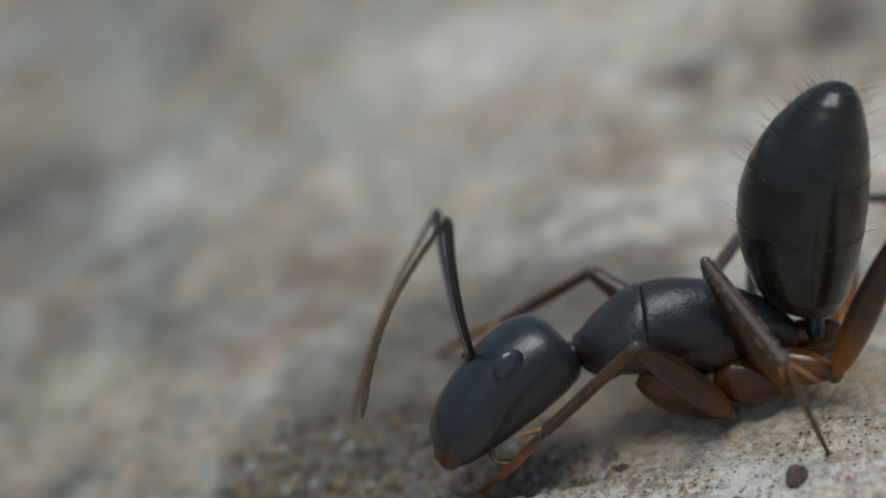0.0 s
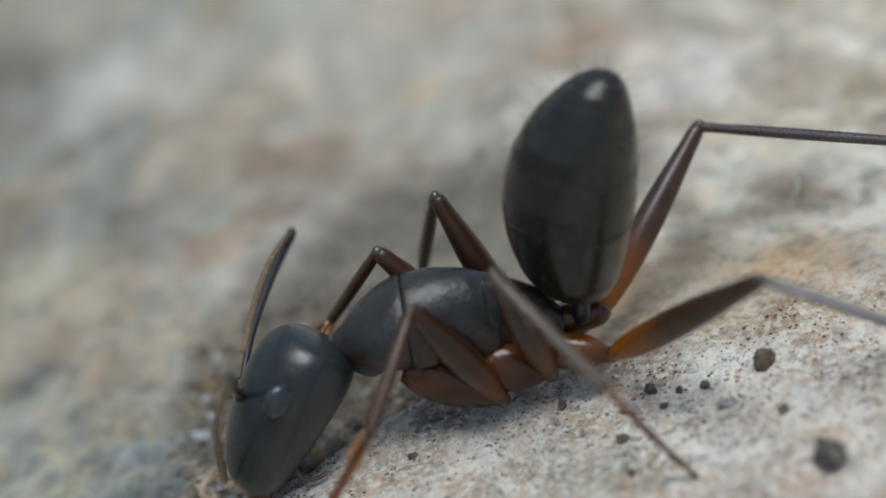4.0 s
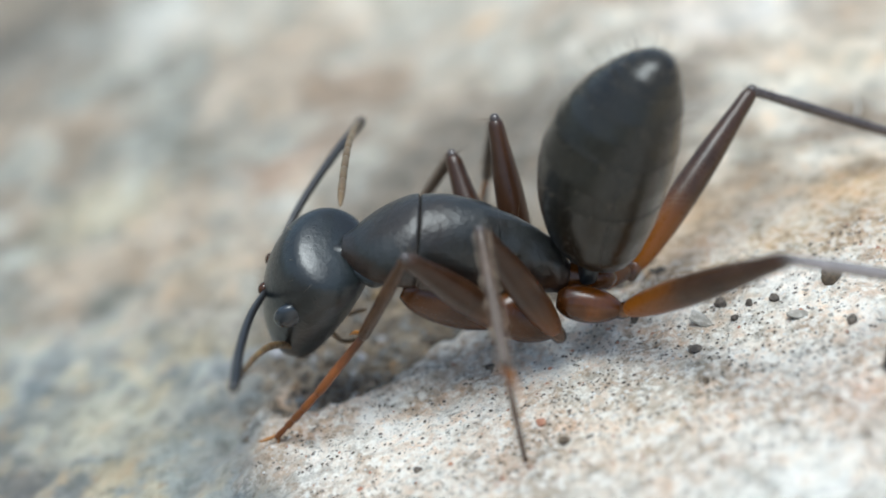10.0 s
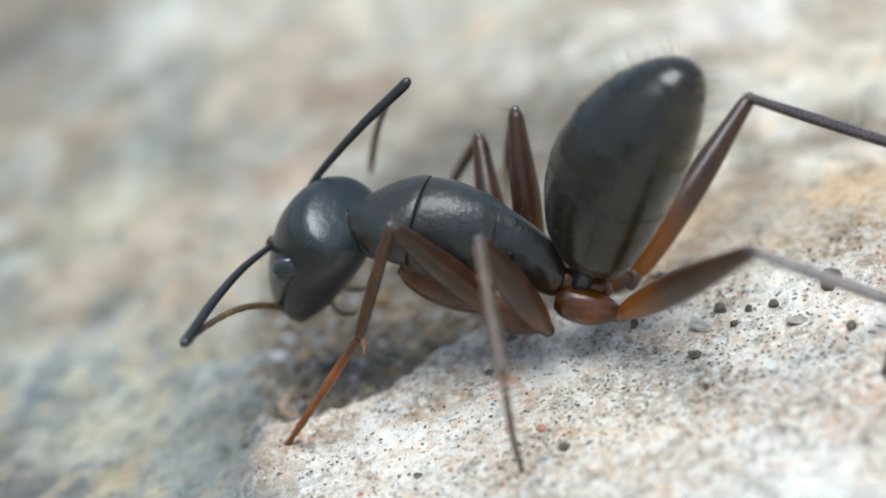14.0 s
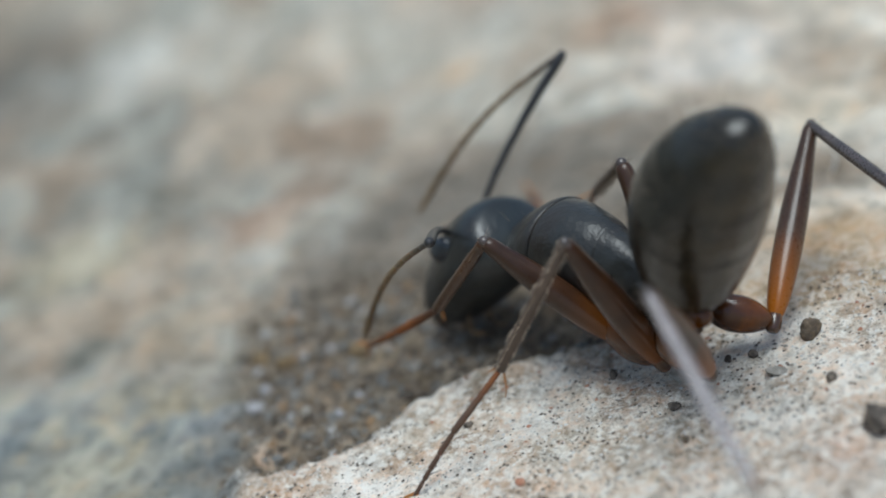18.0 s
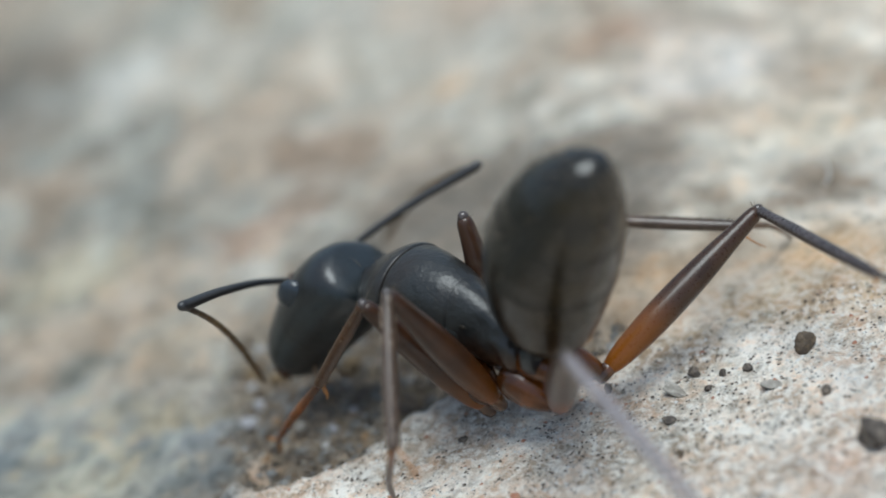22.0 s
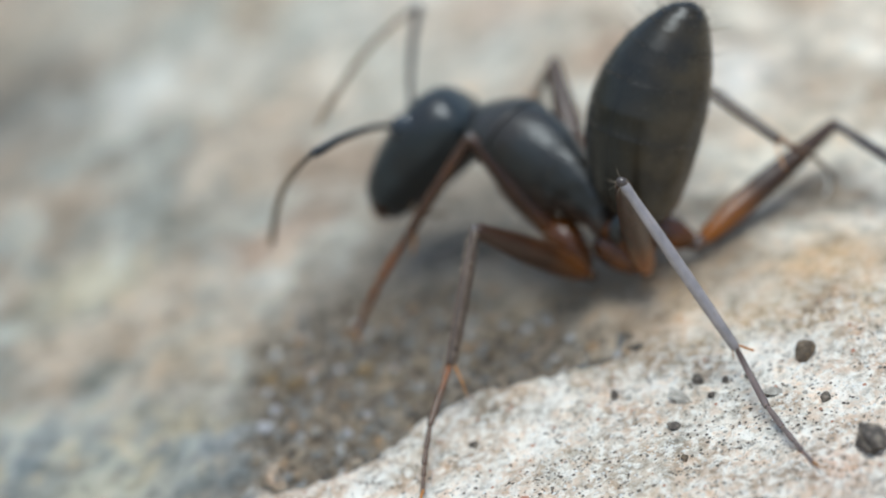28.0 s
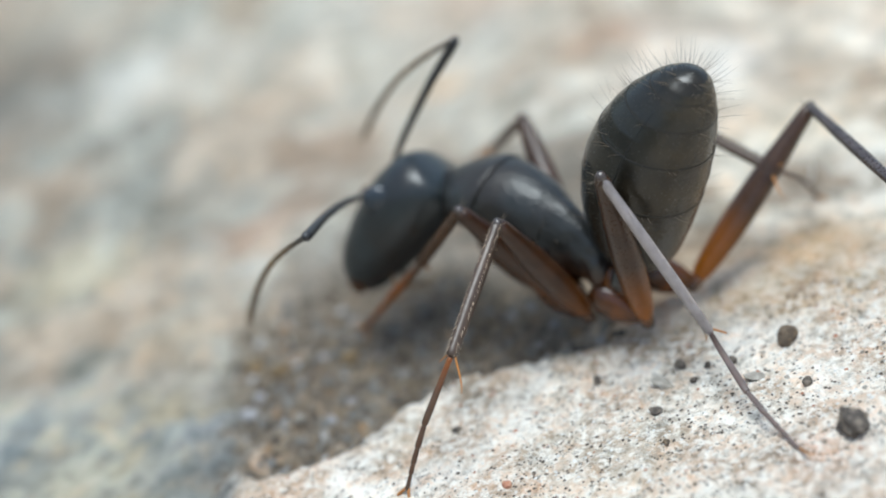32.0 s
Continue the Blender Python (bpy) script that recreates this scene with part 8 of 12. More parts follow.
    walk(limbs["coxa_rf"], [
        (0, mm(2.264, -0.28, -0.38, -1.9, 16.7, -169)), (0.5, mm(2.264, -0.28, -0.38, -0.8, 16.7, -172.3)), (1, mm(2.264, -0.28, -0.38, -0.6, 22.2, -175.5)),
        (1.5, mm(2.264, -0.28, -0.38, -0.3, 17.1, -173.4)), (2, mm(2.264, -0.28, -0.38, -0.9, 16.6, -173.1)), (2.5, mm(2.264, -0.28, -0.38, -0, 12.1, -174)),
        (3.17, mm(2.264, -0.28, -0.38, -0.3, 14.3, -174.1)), (3.83, mm(2.264, -0.28, -0.38, -0.9, 18.2, -174.3)), (4.5, mm(2.264, -0.28, -0.38, -1.2, 20.3, -174.5)),
        (4.7, mm(2.264, -0.28, -0.38, -0.7, 17.8, -173.5)), (5.25, mm(2.264, -0.28, -0.38, -1.2, 21.5, -175.6)), (6, mm(2.264, -0.28, -0.38, -0.6, 24.4, -177.5)),
        (7, mm(2.264, -0.28, -0.38, -0.5, 23.5, -177.7)), (7.5, mm(2.264, -0.28, -0.38, 0.1, 24.2, 179.9)), (8.83, mm(2.264, -0.28, -0.38, 0, 24.4, 179.9)),
        (10.5, mm(2.264, -0.28, -0.38, 0.2, 24.5, 179.5)), (12.25, mm(2.264, -0.28, -0.38, 0.1, 24.9, 179.9)), (13, mm(2.264, -0.28, -0.38, -0.6, 24.1, -178.2)),
        (13.7, mm(2.264, -0.28, -0.38, -0.5, 22.7, -178.9)), (14, mm(2.264, -0.28, -0.38, -0.7, 21.7, -178.7)), (14.5, mm(2.264, -0.28, -0.38, 0.4, 24.2, 179)),
        (15.3, mm(2.264, -0.28, -0.38, -0, 25.4, -178.2)), (16.1, mm(2.264, -0.28, -0.38, -0.7, 27.2, -174)), (16.5, mm(2.264, -0.28, -0.38, -0.8, 27.5, -173.2)),
        (17, mm(2.264, -0.28, -0.38, -0.4, 23.7, -172.9)), (18, mm(2.264, -0.28, -0.38, -0.3, 24.3, -172.2)), (18.7, mm(2.264, -0.28, -0.38, -0.5, 22.9, -175.3)),
        (19, mm(2.264, -0.28, -0.38, -0.6, 21.5, -176.2)), (20.5, mm(2.264, -0.28, -0.38, -0.4, 25.2, -176.9)), (21, mm(2.264, -0.28, -0.38, -0.3, 27.4, -176.9)),
        (21.75, mm(2.264, -0.28, -0.38, -0.6, 26, -175.3)), (22, mm(2.264, -0.28, -0.38, -0.7, 24.8, -175.1)), (23, mm(2.264, -0.28, -0.38, -0.4, 26.2, -178)),
        (23.5, mm(2.264, -0.28, -0.38, -1, 20.7, -176.2)), (24, mm(2.264, -0.28, -0.38, -1.3, 19.2, -173.5)), (24.5, mm(2.264, -0.28, -0.38, -0.9, 23.3, -172.2)),
        (25, mm(2.264, -0.28, -0.38, -1, 22.5, -172.9)), (25.5, mm(2.264, -0.28, -0.38, -1, 24.4, -172.9)), (27.5, mm(2.264, -0.28, -0.38, -1, 22.6, -174.4)),
        (27.83, mm(2.264, -0.28, -0.38, -6, 18, -166.9)), (28, mm(2.264, -0.28, -0.38, -8, 16.5, -164.1)), (28.5, mm(2.264, -0.28, -0.38, -4.7, 16, -168.4)),
        (29, mm(2.264, -0.28, -0.38, -2.8, 16.6, -171.5)), (29.5, mm(2.264, -0.28, -0.38, -3.5, 18.1, -173)), (30, mm(2.264, -0.28, -0.38, -6.5, 18.2, -171.1)),
        (31.25, mm(2.264, -0.28, -0.38, -5, 17, -168.4)), (32, mm(2.264, -0.28, -0.38, -5.7, 16.3, -166.2)),
    ])
    walk(limbs["femur_rf"], [
        (0, mm(1.038, -0.519, -0.754, 24.2, -26.4, -35.6)), (0.5, mm(0.991, -0.452, -0.765, 35.9, -39.1, -15.9)), (1, mm(0.747, -0.4, -1.002, 40.3, -45.2, -10.1)),
        (1.5, mm(0.952, -0.432, -0.786, 40.1, -49.6, -3.6)), (2, mm(0.978, -0.436, -0.766, 40.1, -45.3, -5.8)), (2.5, mm(1.076, -0.404, -0.637, 34.5, -48.4, 9.2)),
        (3.17, mm(1.019, -0.407, -0.706, 38.2, -49.7, 3.4)), (3.83, mm(0.916, -0.413, -0.833, 45.5, -51.3, -7.7)), (4.5, mm(0.859, -0.416, -0.902, 49.8, -51.8, -14.1)),
        (4.7, mm(0.928, -0.433, -0.811, 48.6, -54, -14)), (5, mm(0.86, -0.411, -0.898, 49.5, -49.6, -19.5)), (5.5, mm(0.799, -0.367, -0.997, 52.5, -51.6, -28.8)),
        (6, mm(0.783, -0.343, -1.051, 56.2, -54.6, -33.4)), (7, mm(0.794, -0.339, -1.019, 47.8, -51.4, -37)), (7.2, mm(0.794, -0.317, -1.027, 37.8, -49.4, -42.2)),
        (7.5, mm(0.796, -0.276, -1.041, 19.6, -47.4, -52.3)), (8, mm(0.808, -0.265, -1.039, 5.2, -46.8, -57.2)), (8.5, mm(0.817, -0.262, -1.042, -6.7, -47.5, -59.8)),
        (8.83, mm(0.812, -0.278, -1.039, 12.3, -48.6, -55.9)), (9, mm(0.81, -0.284, -1.038, 19.3, -49.1, -54.6)), (9.5, mm(0.811, -0.28, -1.037, 8.2, -48.7, -55.5)),
        (10, mm(0.821, -0.279, -1.018, -12.8, -46.6, -58.3)), (10.5, mm(0.831, -0.269, -1.033, -27.4, -48.2, -62.7)), (11, mm(0.835, -0.265, -1.057, -32.6, -51.1, -64.2)),
        (11.5, mm(0.829, -0.265, -1.056, -17.9, -50.6, -62.7)), (12, mm(0.827, -0.265, -1.055, -12.3, -50.3, -62)), (12.5, mm(0.813, -0.289, -1.045, 23.1, -51.2, -54.3)),
        (13, mm(0.812, -0.326, -1.031, 51.6, -54.1, -45.3)), (13.5, mm(0.815, -0.305, -1.002, 16.7, -47.2, -51.6)), (13.7, mm(0.824, -0.308, -0.982, 6.5, -44.4, -53.2)),
        (14, mm(0.84, -0.313, -0.946, -11.5, -39.9, -57.5)), (14.5, mm(0.765, -0.255, -1.055, 16.1, -44.3, -49.4)), (14.9, mm(0.776, -0.275, -1.061, 22.5, -46.5, -42.4)),
        (15.3, mm(0.804, -0.322, -1.074, 37, -53.7, -25.9)), (15.7, mm(0.837, -0.379, -1.09, 52.6, -65.2, -6.3)), (16.1, mm(0.865, -0.427, -1.103, 62.2, -76.6, 12.3)),
        (16.5, mm(0.876, -0.447, -1.109, 82.1, -8.4, 1.4)), (16.83, mm(0.853, -0.454, -1.036, 63.6, -16.5, 2.7)), (17, mm(0.845, -0.456, -1.009, 56.2, -19.6, 4.9)),
        (17.5, mm(0.861, -0.465, -0.992, 61.6, -20.7, 0.5)), (18, mm(0.815, -0.477, -1.042, 56.8, -23, -2.5)), (18.33, mm(0.768, -0.434, -1.043, 51.1, -26.5, -9.1)),
        (18.7, mm(0.762, -0.405, -1.016, 46.8, -34.1, -16)), (19, mm(0.78, -0.379, -0.967, 39.8, -43.7, -20.8)), (20, mm(0.751, -0.368, -1.031, 44.7, -48.9, -20.8)),
        (21, mm(0.675, -0.367, -1.204, 50.7, -56.5, -14.8)), (21.5, mm(0.791, -0.393, -1.136, 69.6, -67.3, -16.5)), (22, mm(0.847, -0.402, -1.039, 83.7, -70.6, -22.7)),
        (22.5, mm(0.79, -0.37, -1.106, 70.5, -63.4, -25.6)), (23, mm(0.729, -0.334, -1.136, 56.1, -55.6, -27.5)), (23.2, mm(0.755, -0.349, -1.064, 48.2, -50, -25.8)),
        (23.5, mm(0.803, -0.376, -0.932, 36, -39.5, -25.8)), (24, mm(0.812, -0.446, -0.89, 33, -30, 8.9)), (24.33, mm(0.714, -0.483, -1.022, 34.4, -40.6, 13.7)),
        (24.5, mm(0.678, -0.496, -1.071, 34.7, -44.4, 15.6)), (25, mm(0.677, -0.479, -1.043, 35.2, -41.3, 11.6)), (25.5, mm(0.626, -0.485, -1.13, 37.2, -45.6, 10.9)),
        (26.3, mm(0.65, -0.467, -1.098, 37.9, -44.8, 7.4)), (27.1, mm(0.686, -0.44, -1.047, 38.9, -43.5, 2.1)), (27.5, mm(0.693, -0.434, -1.038, 39, -43.2, 1.1)),
        (27.83, mm(1.053, -0.547, -0.8, 25.7, -25.7, -21.7)), (28, mm(1.184, -0.588, -0.713, 19.6, -20.6, -30.4)), (28.5, mm(1.078, -0.523, -0.727, 25.3, -28.7, -29.7)),
        (29, mm(0.989, -0.47, -0.764, 34.1, -38.1, -28)), (29.33, mm(0.95, -0.451, -0.802, 24.2, -30.6, -32.2)), (29.5, mm(0.935, -0.444, -0.817, 20.6, -28, -34)),
        (29.7, mm(0.948, -0.458, -0.814, 14.5, -22.8, -36.5)), (30, mm(0.972, -0.483, -0.811, 3.1, -14, -42.4)), (30.5, mm(1, -0.499, -0.793, 11, -18.6, -38.8)),
        (31, mm(1.028, -0.515, -0.768, 16.7, -23.4, -36.9)), (32, mm(1.133, -0.557, -0.721, 22, -23.3, -30.2)),
    ])
    walk(limbs["tibia_rf"], [
        (0, mm(2.751, -1.743, 0.29, 80.1, 31.8, -18.3)), (0.25, mm(2.804, -1.347, 0.496, 71.3, 35.1, -29.7)), (0.5, mm(2.745, -0.953, 0.717, 61.6, 36.8, -42)),
        (1, mm(2.377, -0.69, 0.666, 61.9, 34.8, -43.1)), (1.5, mm(2.472, -0.527, 1.004, 68.4, 38.8, -32.3)), (1.83, mm(2.584, -0.582, 0.932, 60.3, 45.2, -38.8)),
        (2, mm(2.623, -0.602, 0.904, 56.8, 47.4, -41.6)), (2.5, mm(2.616, -0.155, 1.121, 62.6, 42.3, -37.6)), (3.17, mm(2.537, -0.316, 1.085, 61.2, 45.1, -37.9)),
        (3.83, mm(2.371, -0.611, 1.002, 58.3, 50.2, -38.9)), (4.5, mm(2.268, -0.77, 0.945, 56.5, 52.9, -39.7)), (4.7, mm(2.269, -0.769, 1.089, 70.8, 48.1, -25)),
        (5, mm(2.295, -0.919, 0.892, 41.6, 54.9, -54)), (5.5, mm(2.078, -1.069, 0.846, 38.7, 51.3, -58)), (6, mm(1.92, -1.092, 0.864, 45.9, 47, -53)),
        (7, mm(1.966, -1.222, 0.817, 42.8, 47.2, -55.8)), (7.2, mm(1.928, -1.343, 0.758, 37.5, 47.5, -60.4)), (7.5, mm(1.768, -1.535, 0.689, 27.8, 47.5, -68.8)),
        (8, mm(1.68, -1.618, 0.673, 26.7, 47.3, -69.7)), (8.5, mm(1.616, -1.633, 0.692, 21.8, 46.5, -73.8)), (9, mm(1.701, -1.536, 0.74, 33.5, 47.1, -64.1)),
        (9.5, mm(1.69, -1.558, 0.727, 27.3, 48.8, -68.8)), (10, mm(1.669, -1.652, 0.691, 19.8, 49.7, -74.7)), (10.5, mm(1.55, -1.66, 0.719, 17.2, 48.4, -76.9)),
        (11, mm(1.476, -1.594, 0.771, 19.3, 47.5, -75.5)), (11.75, mm(1.522, -1.591, 0.756, 27.8, 49.2, -68.2)), (12, mm(1.53, -1.591, 0.753, 29.8, 49.6, -66.4)),
        (12.5, mm(1.673, -1.485, 0.786, 33.4, 50.6, -63)), (13, mm(1.782, -1.306, 0.872, 35.9, 51.5, -60.5)), (13.25, mm(1.823, -1.427, 0.792, 35.7, 52.5, -60.3)),
        (13.5, mm(1.807, -1.557, 0.722, 35.6, 53.4, -60.1)), (13.7, mm(1.83, -1.652, 0.662, 34.3, 54.2, -61)), (14, mm(1.809, -1.832, 0.563, 31.9, 55.6, -62.8)),
        (14.25, mm(1.853, -1.687, 0.565, 39.3, 55.3, -55.9)), (14.5, mm(1.858, -1.532, 0.587, 46.6, 54.6, -49.2)), (14.9, mm(1.971, -1.366, 0.643, 49.3, 54.4, -46.4)),
        (15.3, mm(2.057, -0.931, 0.819, 55.7, 53.7, -39.9)), (15.7, mm(1.815, -0.487, 1.044, 62.9, 52.3, -32.6)), (16.1, mm(1.397, -0.311, 1.183, 68.5, 50.7, -26.9)),
        (16.5, mm(3.2, -0.39, -0.766, 53.1, 44.2, -10.2)), (16.83, mm(3.104, -0.348, -0.369, 65.5, 44.2, -11)), (17, mm(3.051, -0.267, -0.221, 67.5, 43.5, -11.2)),
        (17.5, mm(3.059, -0.446, -0.161, 76.9, 42.1, -17)), (18, mm(2.976, -0.571, -0.124, 83, 39.8, -23.2)), (18.33, mm(2.845, -0.767, 0.006, 79.8, 38.7, -26.8)),
        (18.7, mm(2.633, -0.941, 0.302, 71.5, 37.7, -29.3)), (19, mm(2.368, -0.983, 0.657, 67.2, 45.4, -30.6)), (20, mm(2.195, -0.916, 0.74, 59.2, 47.3, -39.1)),
        (20.75, mm(1.999, -0.742, 0.756, 72.4, 44.4, -24.4)), (21, mm(1.929, -0.699, 0.756, 75.9, 43.2, -20.1)), (21.5, mm(1.662, -0.652, 1.031, 66.8, 47.4, -30.2)),
        (22, mm(1.567, -0.703, 1.178, 55.1, 52.2, -41.5)), (23, mm(1.906, -0.946, 0.804, 65.3, 52.1, -30.3)), (23.2, mm(2.115, -1.006, 0.737, 64.7, 53.1, -30.6)),
        (23.5, mm(2.436, -1.164, 0.563, 63.6, 55, -31.2)), (23.75, mm(2.716, -0.674, 0.435, 75.3, 51.3, -18.2)), (24, mm(2.822, -0.13, 0.286, 84.6, 46.4, -7.5)),
        (24.33, mm(2.448, -0.058, 0.506, 83.1, 43.7, -10)), (24.5, mm(2.294, -0.044, 0.574, 82.6, 42.7, -10.8)), (25, mm(2.407, -0.125, 0.507, 85.6, 44, -6.3)),
        (25.5, mm(2.24, -0.175, 0.55, 83.7, 43.9, -9.1)), (25.9, mm(2.259, -0.198, 0.553, 83.6, 44.6, -9.1)), (27.1, mm(2.391, -0.377, 0.57, 83.1, 50, -9)),
        (27.5, mm(2.406, -0.401, 0.571, 83, 50.7, -9)), (27.83, mm(3.02, -1.332, 0.219, 70.4, 57.3, -22.8)), (28, mm(3.082, -1.701, 0.113, 64.5, 59.2, -29.1)),
        (28.33, mm(2.931, -1.587, 0.325, 60.6, 59, -33.3)), (28.5, mm(2.868, -1.546, 0.401, 59.2, 59, -34.9)), (29, mm(2.622, -1.336, 0.687, 52.5, 58.7, -41.9)),
        (29.33, mm(2.662, -1.528, 0.394, 50.5, 58.9, -43.9)), (29.5, mm(2.655, -1.604, 0.287, 49.8, 59, -44.6)), (29.7, mm(2.689, -1.747, 0.096, 48.1, 59.6, -46.2)),
        (30, mm(2.655, -2.021, -0.243, 44.7, 60.5, -49.2)), (30.5, mm(2.735, -1.896, -0.042, 58.3, 60.7, -35.3)), (31, mm(2.753, -1.811, 0.165, 68.5, 59.9, -24.5)),
        (31.75, mm(2.945, -1.686, 0.188, 69.7, 54.5, -24.5)), (32, mm(2.999, -1.642, 0.208, 69.4, 52.7, -25.4)),
    ])
    walk(limbs["tarsus_rf"], [
        (0, mm(4.162, -2.211, -0.633, 59.1, 34.7, -46.4)), (0.25, mm(4.047, -2.057, -0.51, 56.1, 35.6, -49)), (0.5, mm(3.786, -1.89, -0.332, 53, 36.5, -51.7)),
        (1, mm(3.425, -1.672, -0.333, 52.4, 34.8, -53.4)), (1.5, mm(3.625, -1.256, -0.093, 62.7, 35.5, -41.7)), (1.83, mm(3.545, -1.354, -0.31, 56.2, 36.6, -48.2)),
        (2, mm(3.509, -1.39, -0.383, 53.8, 36.9, -50.6)), (2.5, mm(3.641, -0.943, -0.058, 68.6, 33.1, -35.7)), (3.17, mm(3.511, -1.075, -0.155, 61.4, 36.4, -41.9)),
        (3.83, mm(3.243, -1.315, -0.342, 46.5, 40.6, -55)), (4.5, mm(3.079, -1.444, -0.451, 37.6, 41.7, -62.9)), (4.7, mm(3.328, -1.263, -0.214, 51.9, 42.8, -49.1)),
        (5, mm(2.888, -1.734, -0.539, 40.5, 47.9, -57.6)), (5.5, mm(2.658, -1.998, -0.519, 38.8, 48.8, -58.8)), (6, mm(2.639, -2.045, -0.415, 46.7, 49, -51.3)),
        (7, mm(2.634, -2.206, -0.467, 49.9, 48.2, -48.5)), (7.2, mm(2.512, -2.37, -0.533, 46, 49, -52)), (7.5, mm(2.195, -2.637, -0.601, 38.4, 50.1, -58.7)),
        (8.2, mm(2.042, -2.754, -0.603, 39.6, 51.4, -57.1)), (8.5, mm(1.952, -2.789, -0.578, 39.2, 52.4, -57.2)), (8.83, mm(2.156, -2.66, -0.559, 49.4, 53.1, -46.9)),
        (9, mm(2.222, -2.607, -0.543, 53.1, 53.1, -43.2)), (9.5, mm(2.108, -2.633, -0.589, 44.1, 53.9, -51.9)), (10, mm(1.968, -2.743, -0.644, 33.8, 53.8, -61.6)),
        (10.5, mm(1.813, -2.792, -0.59, 35.3, 55.4, -59.8)), (11, mm(1.772, -2.739, -0.519, 41.1, 56.6, -53.9)), (11.5, mm(1.911, -2.676, -0.556, 44.7, 55.2, -50.9)),
        (12, mm(1.984, -2.63, -0.58, 45.2, 53.7, -50.9)), (12.5, mm(2.177, -2.473, -0.567, 49.5, 53.4, -46.8)), (13, mm(2.319, -2.254, -0.498, 50.9, 52.4, -45.7)),
        (13.25, mm(2.351, -2.352, -0.596, 52.4, 54.4, -43.4)), (13.7, mm(2.326, -2.548, -0.757, 54.2, 58, -40.4)), (14, mm(2.26, -2.713, -0.88, 54.4, 61, -39.3)),
        (14.25, mm(2.41, -2.511, -0.874, 63.5, 60.6, -29.7)), (14.5, mm(2.519, -2.3, -0.84, 72.1, 59.5, -20.6)), (14.9, mm(2.673, -2.104, -0.78, 73, 58.3, -19.7)),
        (15.3, mm(2.852, -1.596, -0.591, 75, 55.5, -18)), (15.7, mm(2.718, -1.064, -0.34, 77, 52.1, -16.3)), (16.1, mm(2.387, -0.812, -0.171, 78.5, 49.2, -15.1)),
        (16.5, mm(4.435, -0.613, -1.986, 43.8, -3.6, -25.1)), (16.83, mm(4.335, -0.586, -1.589, 78.5, 1.9, -25.1)), (17, mm(4.295, -0.514, -1.426, 78.6, 6.2, -24.1)),
        (17.5, mm(4.301, -0.826, -1.334, 72.8, 5.4, -29.6)), (18, mm(4.211, -1.101, -1.245, 67.8, 5.3, -34.8)), (18.33, mm(4.064, -1.383, -1.088, 67, 13.2, -34.7)),
        (18.7, mm(3.84, -1.619, -0.769, 66.3, 26.4, -32.8)), (19, mm(3.425, -1.607, -0.59, 73.1, 47, -22.6)), (20, mm(3.116, -1.665, -0.546, 70.2, 45.8, -26.7)),
        (20.75, mm(3.138, -1.258, -0.467, 77.3, 43.1, -18.2)), (21, mm(3.126, -1.136, -0.443, 79.2, 42.3, -15.8)), (21.5, mm(2.686, -1.249, -0.257, 70.4, 47, -26)),
        (22, mm(2.37, -1.413, -0.206, 59.4, 51.5, -37)), (23, mm(2.835, -1.488, -0.576, 66.7, 50.1, -29.3)), (23.2, mm(3.019, -1.541, -0.662, 66, 50.6, -30)),
        (23.5, mm(3.295, -1.685, -0.87, 64.7, 51.6, -31.1)), (23.75, mm(3.755, -1.014, -0.931, 75.1, 50.5, -18.7)), (24, mm(4.02, -0.287, -0.981, 84.7, 48.1, -7.2)),
        (24.33, mm(3.695, -0.278, -0.703, 83.2, 45.5, -9.5)), (24.5, mm(3.557, -0.286, -0.612, 82.7, 44.5, -10.3)), (25, mm(3.659, -0.262, -0.708, 85.8, 45.8, -5.9)),
        (25.5, mm(3.484, -0.374, -0.664, 83.7, 45.6, -8.8)), (26.3, mm(3.497, -0.443, -0.707, 83.4, 47, -8.9)), (27.1, mm(3.501, -0.553, -0.772, 83.1, 49.1, -9.1)),
        (27.5, mm(3.499, -0.574, -0.784, 83, 49.5, -9.1)), (27.83, mm(3.891, -1.697, -1.254, 71.5, 60.2, -20.9)), (28, mm(3.866, -2.136, -1.39, 65, 63.7, -27.5)),
        (28.33, mm(3.683, -2.081, -1.175, 62.7, 60, -30.8)), (28.5, mm(3.609, -2.062, -1.099, 62, 58.7, -31.9)), (29, mm(3.298, -1.944, -0.808, 58.9, 53.6, -36.9)),
        (29.33, mm(3.313, -2.154, -1.105, 56.4, 57.6, -38.3)), (29.5, mm(3.297, -2.237, -1.214, 55.3, 59, -38.9)), (29.7, mm(3.303, -2.386, -1.413, 52.9, 61.1, -40.8)),
        (30, mm(3.217, -2.673, -1.767, 47.6, 64.8, -45.2)), (30.5, mm(3.434, -2.391, -1.568, 62, 61, -31.3)), (31, mm(3.551, -2.174, -1.35, 70.4, 56.4, -23.1)),
        (31.5, mm(3.778, -2.116, -1.288, 69, 55.6, -25)), (32, mm(3.957, -2.097, -1.184, 67.3, 55, -27.1)),
    ])
